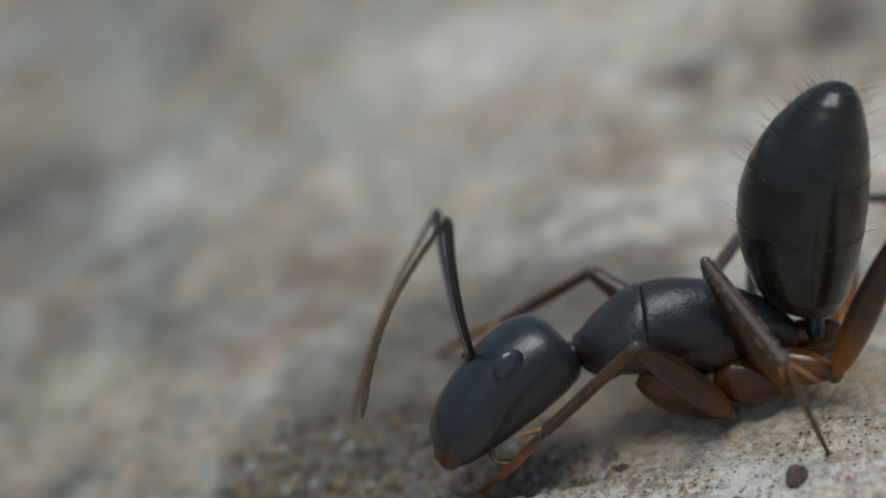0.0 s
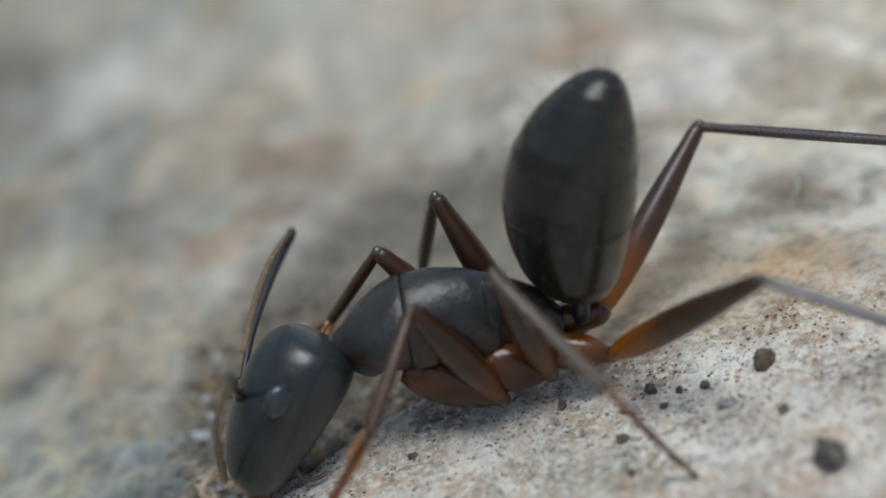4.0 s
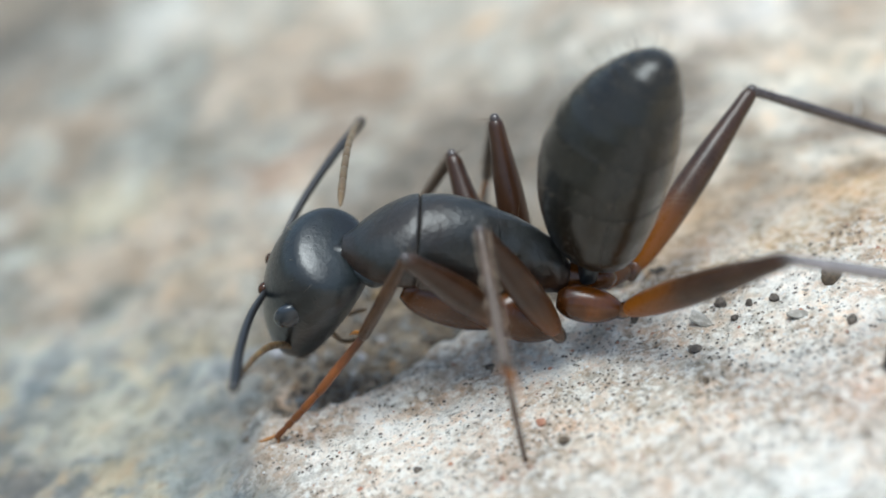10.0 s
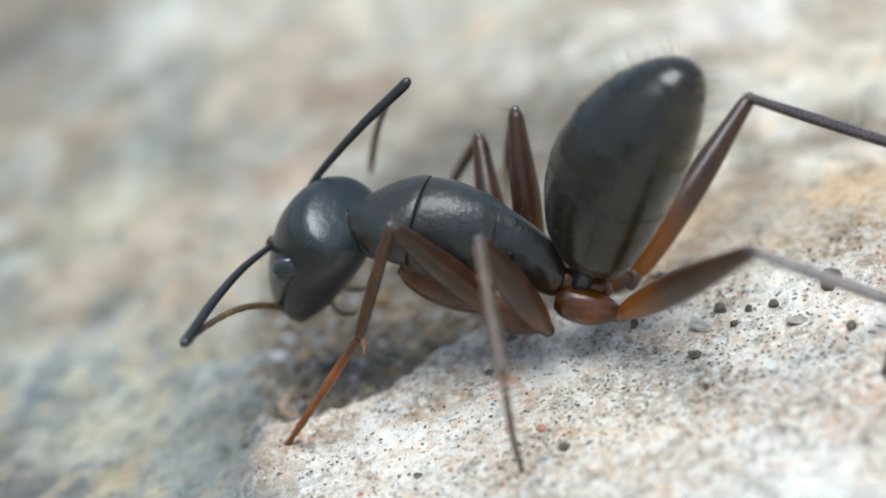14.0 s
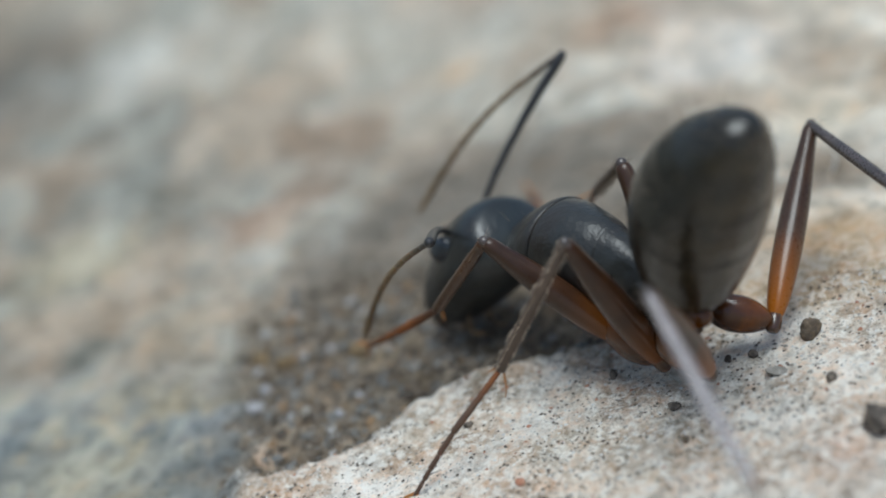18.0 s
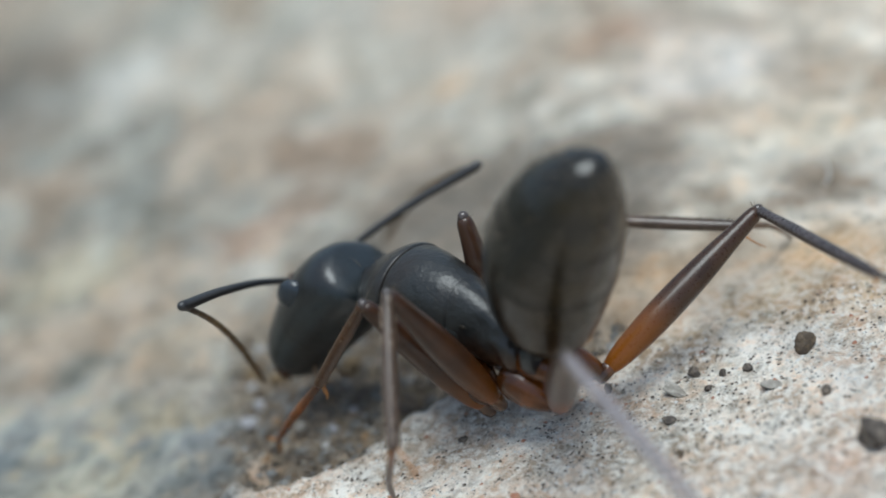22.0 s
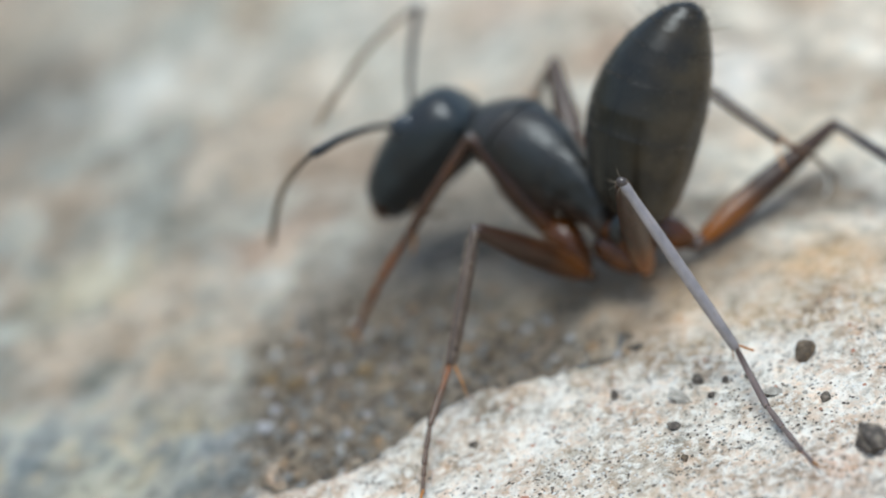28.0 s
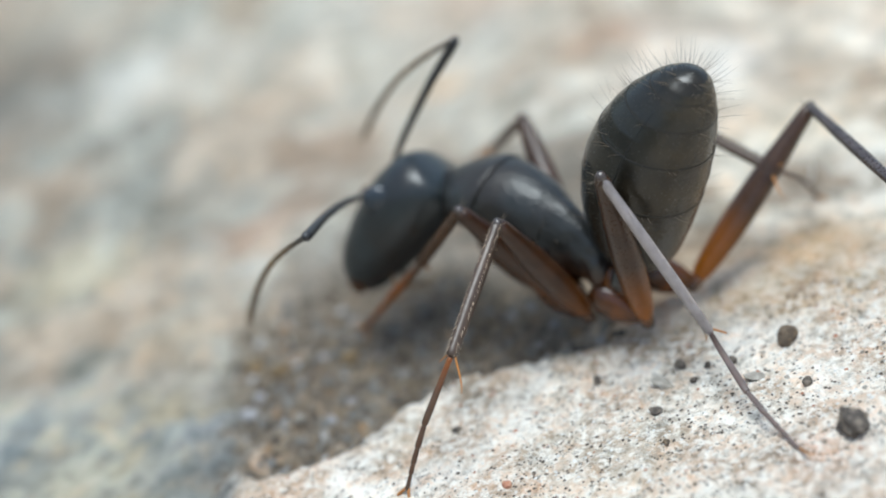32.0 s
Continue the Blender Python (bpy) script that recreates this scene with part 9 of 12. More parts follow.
    walk(limbs["coxa_rm"], [
        (0, mm(1.266, -0.301, -0.443, -4.1, 22.8, -157.4)), (0.5, mm(1.384, -0.251, -0.398, -2.4, 16.8, -156.9)), (1, mm(1.253, -0.298, -0.455, -2.3, 28.2, -163.8)),
        (1.5, mm(1.376, -0.26, -0.4, -0.9, 17.1, -161.7)), (2, mm(1.381, -0.258, -0.396, -2.5, 19, -161.3)), (2.5, mm(1.425, -0.239, -0.39, -0.1, 14.3, -159.5)),
        (4.5, mm(1.415, -0.239, -0.387, -4.4, 16.9, -157.8)), (4.7, mm(1.456, -0.216, -0.397, -2.5, 8.4, -155.6)), (5, mm(1.426, -0.234, -0.387, -5.9, 15.3, -157.1)),
        (5.7, mm(1.38, -0.255, -0.397, -5.5, 18.3, -158.8)), (6.25, mm(1.364, -0.262, -0.402, -4.7, 19.3, -159.2)), (7.2, mm(1.348, -0.267, -0.407, -5.7, 20.9, -158.3)),
        (7.5, mm(1.334, -0.273, -0.412, -7.4, 22, -158.5)), (8.5, mm(1.321, -0.278, -0.418, -8.9, 22.7, -158.2)), (9, mm(1.332, -0.273, -0.413, -7.2, 22, -157.6)),
        (10, mm(1.334, -0.272, -0.412, -10.5, 21.3, -157.3)), (11.5, mm(1.329, -0.275, -0.414, -8.6, 21.9, -158)), (12.5, mm(1.357, -0.262, -0.404, -7.6, 20, -156.7)),
        (13, mm(1.381, -0.25, -0.397, -7, 18.1, -155.6)), (14, mm(1.339, -0.27, -0.41, -12.4, 21.8, -156)), (14.5, mm(1.306, -0.284, -0.424, -9.4, 21.4, -157.2)),
        (14.9, mm(1.297, -0.287, -0.43, -8.6, 22.5, -157.9)), (16.1, mm(1.227, -0.307, -0.479, -2.7, 31.3, -162.6)), (16.5, mm(1.218, -0.31, -0.485, -2, 32.5, -163.2)),
        (17, mm(1.316, -0.28, -0.42, -1.1, 25.8, -161.1)), (18, mm(1.243, -0.303, -0.465, -0.6, 30.2, -162.7)), (18.5, mm(1.266, -0.297, -0.448, -1.8, 27.8, -161.5)),
        (19, mm(1.286, -0.294, -0.432, -3.8, 19.9, -155.7)), (20, mm(1.262, -0.301, -0.449, -3.2, 26.4, -159.2)), (20.5, mm(1.182, -0.305, -0.515, -1.4, 34.9, -169.3)),
        (21, mm(1.263, -0.3, -0.453, -1.9, 30, -159.7)), (21.75, mm(1.252, -0.303, -0.459, -2.5, 29.7, -160.3)), (22, mm(1.246, -0.304, -0.462, -2.7, 29.8, -161.2)),
        (22.5, mm(1.25, -0.304, -0.459, -3.4, 29.4, -160.1)), (23, mm(1.248, -0.303, -0.461, -3.9, 29.6, -160.9)), (23.5, mm(1.245, -0.309, -0.458, -6, 26.4, -157.9)),
        (24, mm(1.254, -0.301, -0.457, -4.2, 29.5, -161.3)), (24.5, mm(1.251, -0.303, -0.454, -2.3, 26.3, -160.2)), (25, mm(1.259, -0.299, -0.453, -2.8, 28.6, -161.3)),
        (26.3, mm(1.318, -0.274, -0.421, -3.6, 25.3, -156.6)), (27.1, mm(1.39, -0.239, -0.385, -4.7, 23.2, -152.2)), (27.5, mm(1.404, -0.232, -0.378, -4.9, 22.8, -151.4)),
        (27.83, mm(1.326, -0.275, -0.414, -12.9, 20.7, -148.6)), (28, mm(1.298, -0.291, -0.428, -15.8, 20, -147.5)), (28.75, mm(1.282, -0.305, -0.431, -12, 15.1, -143.6)),
        (29, mm(1.275, -0.311, -0.432, -10.8, 13.5, -143.2)), (29.5, mm(1.277, -0.304, -0.438, -14.9, 21.5, -148.6)), (30, mm(1.254, -0.304, -0.455, -18, 28.2, -158.8)),
        (30.75, mm(1.295, -0.293, -0.43, -15.6, 20.4, -146.4)), (31, mm(1.306, -0.287, -0.424, -14.8, 17.2, -142.5)), (31.5, mm(1.292, -0.296, -0.43, -13.8, 18.5, -144.9)),
        (32, mm(1.275, -0.309, -0.437, -13.8, 19.1, -144.6)),
    ])
    walk(limbs["femur_rm"], [
        (0, mm(0.415, -0.655, -0.831, -21.8, -33.2, -97.8)), (0.267, mm(0.463, -0.639, -0.752, 25.4, -39.8, -62)), (0.5, mm(0.503, -0.626, -0.687, 63.3, -59.6, -40.9)),
        (1, mm(0.407, -0.544, -0.928, 83.6, -66.2, -37.6)), (1.5, mm(0.469, -0.561, -0.695, 61.3, -71.1, -0.8)), (2, mm(0.486, -0.561, -0.722, 65.1, -69, -1.3)),
        (2.5, mm(0.517, -0.578, -0.637, 49.4, -59.8, -10.4)), (3.17, mm(0.52, -0.584, -0.648, 56.7, -62, -11.8)), (3.83, mm(0.526, -0.596, -0.668, 71.9, -65.7, -16.3)),
        (4.5, mm(0.53, -0.602, -0.679, 81.4, -67.4, -20.1)), (4.7, mm(0.555, -0.625, -0.544, 83, -70.1, -25.1)), (5, mm(0.537, -0.609, -0.651, 90.4, -67.6, -22)),
        (5.5, mm(0.503, -0.601, -0.701, 102.4, -70.2, -25)), (6, mm(0.48, -0.594, -0.732, 107.7, -73.1, -27.9)), (6.5, mm(0.484, -0.601, -0.732, 106.3, -71.5, -31)),
        (7, mm(0.485, -0.611, -0.75, 103.6, -68.7, -36.8)), (7.2, mm(0.48, -0.612, -0.763, 113.3, -68.4, -39.5)), (7.5, mm(0.471, -0.613, -0.786, 130.6, -67.5, -43.8)),
        (8, mm(0.466, -0.614, -0.801, 139.7, -66.4, -47.5)), (8.5, mm(0.464, -0.62, -0.804, 154.5, -65.1, -51.2)), (8.83, mm(0.471, -0.625, -0.792, 130.3, -64.5, -49.3)),
        (9, mm(0.474, -0.626, -0.787, 121.6, -64.3, -48.7)), (9.5, mm(0.473, -0.629, -0.785, 142.8, -64.1, -49.9)), (10, mm(0.475, -0.632, -0.776, 166.8, -64.3, -50.9)),
        (10.5, mm(0.469, -0.624, -0.778, 167.9, -66.5, -50.6)), (11, mm(0.464, -0.618, -0.779, 161.9, -68.4, -49.8)), (11.75, mm(0.472, -0.623, -0.784, 142.2, -65.6, -48.2)),
        (12, mm(0.476, -0.624, -0.781, 135.3, -65.2, -47)), (12.5, mm(0.494, -0.634, -0.746, 112.4, -64.3, -43.2)), (13, mm(0.516, -0.643, -0.708, 97.6, -63.6, -39.7)),
        (13.5, mm(0.501, -0.643, -0.751, 109.6, -61.4, -44.4)), (13.7, mm(0.497, -0.645, -0.762, 126.6, -60.7, -46.7)), (14, mm(0.491, -0.648, -0.781, 156.4, -58.7, -49.5)),
        (14.5, mm(0.448, -0.644, -0.789, -127.9, -63.5, -69.2)), (14.9, mm(0.444, -0.635, -0.813, -134, -65.3, -71.2)), (15.3, mm(0.435, -0.612, -0.871, -149.9, -69.9, -74.1)),
        (15.7, mm(0.423, -0.585, -0.94, -174.1, -75.6, -72.1)), (16.1, mm(0.414, -0.563, -0.998, 155.4, -79.5, -59.9)), (16.5, mm(0.41, -0.553, -1.022, 137.9, -80.6, -50.1)),
        (16.83, mm(0.45, -0.567, -0.899, 74.8, -71.1, -15.1)), (17, mm(0.465, -0.572, -0.854, 63, -66.5, -13.9)), (17.5, mm(0.441, -0.566, -0.915, 58.6, -64.5, -14.3)),
        (18, mm(0.417, -0.561, -0.967, 50.4, -57.1, -19)), (18.33, mm(0.425, -0.573, -0.929, 90.3, -68, -41.4)), (18.5, mm(0.427, -0.577, -0.914, 111.1, -69.5, -55.9)),
        (18.7, mm(0.428, -0.614, -0.864, -164.4, -72, -80.2)), (18.867, mm(0.429, -0.653, -0.811, -87.5, -63.9, -90.9)), (19, mm(0.429, -0.681, -0.773, -47.6, -58.4, -83.8)),
        (19.5, mm(0.426, -0.65, -0.833, -34.5, -56.4, -83.8)), (20, mm(0.424, -0.618, -0.893, -18.5, -52.7, -82.3)), (20.5, mm(0.376, -0.457, -1.088, 15.1, -47, -69)),
        (21, mm(0.45, -0.6, -0.953, 18.4, -18.3, -48.8)), (21.5, mm(0.444, -0.606, -0.951, 12.8, -19.9, -58.8)), (22, mm(0.424, -0.584, -0.959, 4.7, -24.4, -70.5)),
        (22.5, mm(0.431, -0.6, -0.95, 4.1, -24.4, -68.9)), (23, mm(0.427, -0.588, -0.955, 3.2, -26, -68.1)), (23.2, mm(0.423, -0.609, -0.937, -7.2, -29, -76.5)),
        (23.5, mm(0.415, -0.647, -0.903, -25.8, -37.8, -90.6)), (24, mm(0.429, -0.579, -0.95, 18.3, -41.1, -55.9)), (24.33, mm(0.413, -0.6, -0.911, -32.6, -49, -90.2)),
        (24.5, mm(0.407, -0.607, -0.897, -51.9, -56.8, -100.1)), (24.733, mm(0.416, -0.595, -0.912, -6.4, -52, -83)), (25, mm(0.427, -0.581, -0.931, 51.3, -58, -61.8)),
        (25.5, mm(0.434, -0.61, -0.892, 20.7, -55.5, -70.5)), (25.9, mm(0.451, -0.617, -0.879, 22.1, -54, -66.2)), (26.3, mm(0.491, -0.633, -0.848, 25.9, -50.6, -56.5)),
        (26.7, mm(0.538, -0.651, -0.81, 31.1, -47.1, -45.3)), (27.1, mm(0.578, -0.667, -0.779, 35.9, -44.7, -36.1)), (27.5, mm(0.595, -0.673, -0.766, 38, -43.9, -32.3)),
        (27.83, mm(0.529, -0.763, -0.769, -11.1, -36.4, -59)), (28, mm(0.505, -0.796, -0.771, -29.1, -38.4, -69.2)), (28.5, mm(0.513, -0.86, -0.717, -23.4, -38.7, -72)),
        (29, mm(0.496, -0.893, -0.665, -23.8, -41.7, -76.4)), (29.5, mm(0.483, -0.788, -0.805, -27.6, -34.8, -73.7)), (30, mm(0.433, -0.623, -0.928, -40.9, -32.8, -74.9)),
        (30.5, mm(0.487, -0.752, -0.834, -27.7, -33.6, -69.7)), (31, mm(0.549, -0.869, -0.72, -17.6, -36.6, -66.7)), (31.5, mm(0.516, -0.842, -0.746, -21.1, -36.8, -70.4)),
        (32, mm(0.505, -0.856, -0.764, -21.1, -33.6, -73.2)),
    ])
    walk(limbs["tibia_rm"], [
        (0, mm(0.139, -2.661, 0.494, 99.2, 5.5, 59.6)), (0.25, mm(1.252, -2.375, 0.73, 89.9, 31.8, 16)), (0.5, mm(1.43, -1.429, 1.399, 57.2, 41.3, -44.3)),
        (1, mm(1.181, -1.14, 1.286, 56.4, 37, -47.8)), (1.25, mm(1.238, -0.858, 1.452, 47.8, 41.2, -53.9)), (1.5, mm(1.254, -0.572, 1.594, 38, 44.6, -61.3)),
        (1.83, mm(1.326, -0.579, 1.553, 23.6, 46.1, -72.5)), (2, mm(1.353, -0.581, 1.537, 18.1, 46.2, -76.7)), (2.5, mm(1.716, -0.798, 1.453, 55.1, 40, -47.3)),
        (3.17, mm(1.634, -0.817, 1.488, 45.6, 45.8, -53.8)), (3.83, mm(1.484, -0.876, 1.537, 22.8, 53.7, -71.3)), (4.5, mm(1.403, -0.921, 1.555, 7.5, 55.7, -83.8)),
        (4.7, mm(1.3, -0.975, 1.732, 33.9, 58.3, -60.3)), (5, mm(1.391, -0.955, 1.586, 7.7, 60.5, -83.3)), (5.5, mm(1.245, -0.946, 1.577, 9.4, 58, -82)),
        (6, mm(1.102, -0.922, 1.584, 23.1, 57.3, -70.2)), (6.5, mm(1.141, -0.995, 1.563, 21.2, 55.4, -72.3)), (7, mm(1.189, -1.139, 1.504, 19.9, 54.5, -73.6)),
        (7.5, mm(1.138, -1.253, 1.45, 2, 51.8, -88.4)), (8.5, mm(1.103, -1.416, 1.39, -0.9, 50.5, -90.7)), (9, mm(1.167, -1.415, 1.393, 13.8, 51.9, -79)),
        (10, mm(1.135, -1.447, 1.405, -4.4, 51.6, -93.5)), (10.5, mm(1.08, -1.37, 1.442, -5.4, 52, -94.2)), (11, mm(1.039, -1.298, 1.471, -1.5, 53.2, -91.2)),
        (11.5, mm(1.108, -1.371, 1.422, 3.2, 52.8, -87.4)), (12, mm(1.17, -1.367, 1.415, 5.3, 51.1, -85.8)), (13, mm(1.342, -1.33, 1.46, 5.9, 55.8, -85.1)),
        (13.7, mm(1.31, -1.508, 1.349, 9.6, 56.1, -82)), (14, mm(1.309, -1.604, 1.286, 9.8, 55.8, -81.8)), (14.25, mm(1.071, -1.58, 1.365, 19.4, 55, -73.9)),
        (14.5, mm(0.831, -1.654, 1.377, 28.4, 53.4, -66.5)), (14.9, mm(0.77, -1.591, 1.386, 32.8, 54, -62.2)), (15.3, mm(0.662, -1.411, 1.402, 43.5, 54.5, -51.5)),
        (15.7, mm(0.609, -1.16, 1.403, 56.3, 53.6, -38.8)), (16.1, mm(0.635, -0.943, 1.382, 66.2, 51.7, -29)), (16.5, mm(0.664, -0.857, 1.365, 70, 50.6, -25.2)),
        (16.83, mm(1.208, -0.771, 1.39, 71.5, 48.9, -23.9)), (17, mm(1.401, -0.803, 1.365, 72, 48.3, -23.5)), (17.5, mm(1.449, -0.823, 1.27, 75.5, 42.7, -20.8)),
        (18, mm(1.66, -0.989, 1.065, 77.3, 37.4, -20.4)), (18.33, mm(1.105, -1.173, 1.315, 49.6, 46.2, -48.6)), (18.5, mm(0.903, -1.28, 1.352, 37.8, 46.6, -60.6)),
        (18.7, mm(0.555, -1.352, 1.437, 14.1, 49.6, -78.5)), (19, mm(0.565, -1.94, 1.289, -27.6, 42.1, -109.3)), (19.5, mm(0.57, -1.98, 1.184, -32.1, 39.2, -111.6)),
        (20, mm(0.62, -2.07, 1.033, -36.7, 36.2, -113.8)), (20.25, mm(0.779, -2.073, 0.842, -38.2, 32.7, -113)), (20.5, mm(0.967, -2, 0.68, -39.6, 29.3, -112.1)),
        (20.75, mm(1.484, -2.266, 0.28, -64.9, 19.6, -128.2)), (21, mm(1.962, -2.33, -0.193, -85.6, 4.9, -138.1)), (21.5, mm(1.624, -2.552, -0.128, -86.9, 4.3, -144.1)),
        (22, mm(1.161, -2.661, 0.04, -85.9, 6.2, -146.2)), (22.5, mm(1.223, -2.656, 0.05, -86, 6.1, -146.8)), (23, mm(1.238, -2.607, 0.105, -84.9, 7.4, -145.4)),
        (23.2, mm(0.917, -2.667, 0.236, -85.3, 7.5, -147.7)), (23.5, mm(0.395, -2.559, 0.58, -85.9, 7.6, -151.8)), (23.75, mm(0.988, -2.467, 0.522, -73.8, 19.6, -141.8)),
        (24, mm(1.452, -2.089, 0.641, -58.5, 29, -128.4)), (24.33, mm(0.408, -2.188, 0.915, 5.6, 46.4, -86)), (24.5, mm(0.175, -1.91, 1.129, 31.6, 41.9, -67.7)),
        (24.75, mm(0.661, -2.063, 0.994, 15.2, 44.7, -79.1)), (25, mm(1.033, -1.71, 1.122, -2, 45, -91.4)), (25.5, mm(0.892, -1.901, 1.103, 22.4, 43.1, -74.3)),
        (25.9, mm(1.024, -1.919, 1.079, 11.1, 46.8, -83.3)), (26.3, mm(1.338, -1.914, 1.022, -20.5, 49.6, -109.5)), (26.7, mm(1.696, -1.822, 0.963, -54.3, 40.9, -136.7)),
        (27.1, mm(1.967, -1.679, 0.925, -73.7, 27.3, -150.2)), (27.5, mm(2.069, -1.603, 0.913, -80.1, 20.7, -153.8)), (27.83, mm(1.533, -2.433, 0.666, -87.7, 10.5, -170.6)),
        (28, mm(1.18, -2.57, 0.731, -89.6, 6.3, -176.3)), (28.5, mm(1.095, -2.657, 0.796, -88.8, 9, -172.6)), (29, mm(0.92, -2.651, 0.944, -86.2, 13.9, -164.4)),
        (29.33, mm(1.01, -2.685, 0.678, -89.4, 2.8, -178.2)), (29.5, mm(1.041, -2.694, 0.578, -89.9, -1.4, 176.9)), (30, mm(0.964, -2.586, 0.384, -87.8, -9.5, 166.9)),
        (30.5, mm(1.184, -2.643, 0.506, -90, -0.1, 177.7)), (31, mm(1.316, -2.652, 0.725, -88.3, 10.9, -171.2)), (31.5, mm(1.167, -2.667, 0.703, -89.5, 6.7, -175.7)),
        (32, mm(1.086, -2.787, 0.574, -89.9, -1.3, 176.2)),
    ])
    walk(limbs["tarsus_rm"], [
        (0, mm(1.173, -0.901, 0.299, 17.7, 48.2, -76.6)), (0.25, mm(2.926, -1.894, -0.35, 24.7, 48.2, -71)), (0.5, mm(2.531, -2.504, 0.045, 31.6, 47.8, -65.5)),
        (1, mm(2.28, -2.352, 0.052, 28.9, 46.7, -68.1)), (1.25, mm(2.146, -2.105, 0.102, 31.8, 46.4, -65.8)), (1.5, mm(1.956, -1.852, 0.156, 34.6, 46.1, -63.6)),
        (1.83, mm(1.754, -1.934, 0.075, 15.5, 47.7, -78.3)), (2, mm(1.679, -1.962, 0.058, 8.3, 47.5, -83.9)), (2.5, mm(2.78, -1.953, 0.135, 50.5, 41.5, -51.2)),
        (3.17, mm(2.477, -1.97, 0.017, 39, 45.8, -59.5)), (3.83, mm(1.873, -2.026, -0.114, 14.2, 49.8, -78.8)), (4.5, mm(1.528, -2.07, -0.137, -0.3, 49.5, -90.2)),
        (4.7, mm(1.836, -1.911, -0.012, 23.1, 53, -71.2)), (5, mm(1.508, -1.958, -0.198, 3.3, 53.9, -87.3)), (5.5, mm(1.396, -2.02, -0.163, 2.7, 54.2, -87.8)),
        (6, mm(1.477, -1.965, -0.141, 12.8, 54.6, -79.5)), (6.5, mm(1.495, -2.105, -0.124, 13.8, 53.8, -78.8)), (7, mm(1.525, -2.28, -0.165, 14.1, 52.8, -78.7)),
        (7.5, mm(1.172, -2.519, -0.162, -2.4, 51.9, -91.9)), (8.5, mm(1.087, -2.719, -0.192, -5.3, 52.1, -94.2)), (8.83, mm(1.321, -2.672, -0.215, 5, 54, -85.9)),
        (9, mm(1.408, -2.658, -0.219, 9, 54.4, -82.7)), (9.75, mm(1.151, -2.701, -0.217, -3.3, 53.2, -92.6)), (10, mm(1.059, -2.717, -0.203, -7.6, 52.1, -96)),
        (10.5, mm(0.987, -2.629, -0.173, -8, 52.1, -96.3)), (11, mm(1.013, -2.526, -0.17, -3.6, 53.4, -92.9)), (11.5, mm(1.164, -2.609, -0.211, 2.6, 54.7, -87.9)),
        (12, mm(1.263, -2.652, -0.179, 6.1, 55.2, -85)), (12.5, mm(1.364, -2.552, -0.223, 9.7, 54.1, -82.1)), (13, mm(1.44, -2.477, -0.236, 11.8, 53.6, -80.5)),
        (13.5, mm(1.485, -2.583, -0.33, 12.4, 55.8, -79.7)), (14, mm(1.472, -2.745, -0.409, 8.3, 58.7, -82.9)), (14.25, mm(1.398, -2.711, -0.313, 21.8, 62.4, -70.3)),
        (14.5, mm(1.318, -2.774, -0.269, 38.1, 64.5, -54.7)), (14.9, mm(1.333, -2.657, -0.272, 43.1, 63.9, -49.8)), (15.3, mm(1.402, -2.342, -0.267, 54, 61.7, -39.1)),
        (15.7, mm(1.556, -1.922, -0.247, 64.8, 58, -28.6)), (16.1, mm(1.746, -1.56, -0.227, 71.9, 54.3, -21.7)), (16.5, mm(1.842, -1.411, -0.218, 74.5, 52.7, -19.2)),
        (16.83, mm(2.439, -1.317, -0.156, 69.9, 51.3, -25.1)), (17, mm(2.652, -1.346, -0.166, 68.3, 50.7, -27.2)), (17.5, mm(2.857, -1.359, -0.12, 77.4, 48.5, -16.7)),
        (18, mm(3.186, -1.556, -0.181, 84, 44.4, -8.6)), (18.33, mm(2.044, -2.237, -0.164, 57.2, 51.5, -38.6)), (18.5, mm(1.594, -2.509, -0.136, 45.9, 51.5, -51.1)),
        (18.7, mm(0.82, -2.655, -0.124, 25.7, 53, -68)), (19, mm(0.061, -3.374, -0.086, -8.5, 46.4, -96.2)), (19.5, mm(-0.016, -3.457, -0.111, -2.8, 44, -91.9)),
        (20, mm(-0.047, -3.585, -0.176, 0, 41.6, -90)), (20.25, mm(0.106, -3.661, -0.267, 9.3, 40.8, -83.9)), (20.5, mm(0.296, -3.656, -0.324, 18.3, 39.3, -78.2)),
        (20.75, mm(0.29, -3.785, -0.408, 30.3, 38.8, -69.7)), (21, mm(0.442, -3.694, -0.369, 42, 36.9, -61.6)), (21.75, mm(-0.281, -3.79, -0.238, 26.3, 39.1, -72.6)),
        (22, mm(-0.533, -3.795, -0.181, 20.9, 39.7, -76.3)), (23, mm(-0.436, -3.76, -0.161, 16, 42.3, -79.1)), (23.2, mm(-0.8, -3.753, -0.032, 1.8, 43.2, -88.8)),
        (23.5, mm(-1.396, -3.519, 0.308, -23.9, 40.3, -106)), (23.75, mm(-0.53, -3.661, -0.166, -0.8, 45.8, -90.1)), (24, mm(0.34, -3.495, -0.353, 24.8, 45.9, -71.6)),
        (24.33, mm(0.507, -3.598, -0.57, 30.8, 47.1, -66.4)), (24.5, mm(0.754, -3.322, -0.24, 33, 47.4, -64.4)), (24.75, mm(0.937, -3.493, -0.448, 36.3, 46.8, -61.8)),
        (25, mm(0.996, -3.159, -0.327, 39.5, 46, -59.3)), (25.25, mm(1.163, -3.261, -0.337, 33.5, 48.2, -63.7)), (25.5, mm(1.297, -3.342, -0.298, 27, 50.1, -68.6)),
        (25.9, mm(1.187, -3.312, -0.417, 23.8, 51.7, -71.1)), (26.3, mm(0.895, -3.167, -0.538, 15.1, 55.1, -77.9)), (26.7, mm(0.568, -2.884, -0.379, 2.9, 58.2, -87.9)),
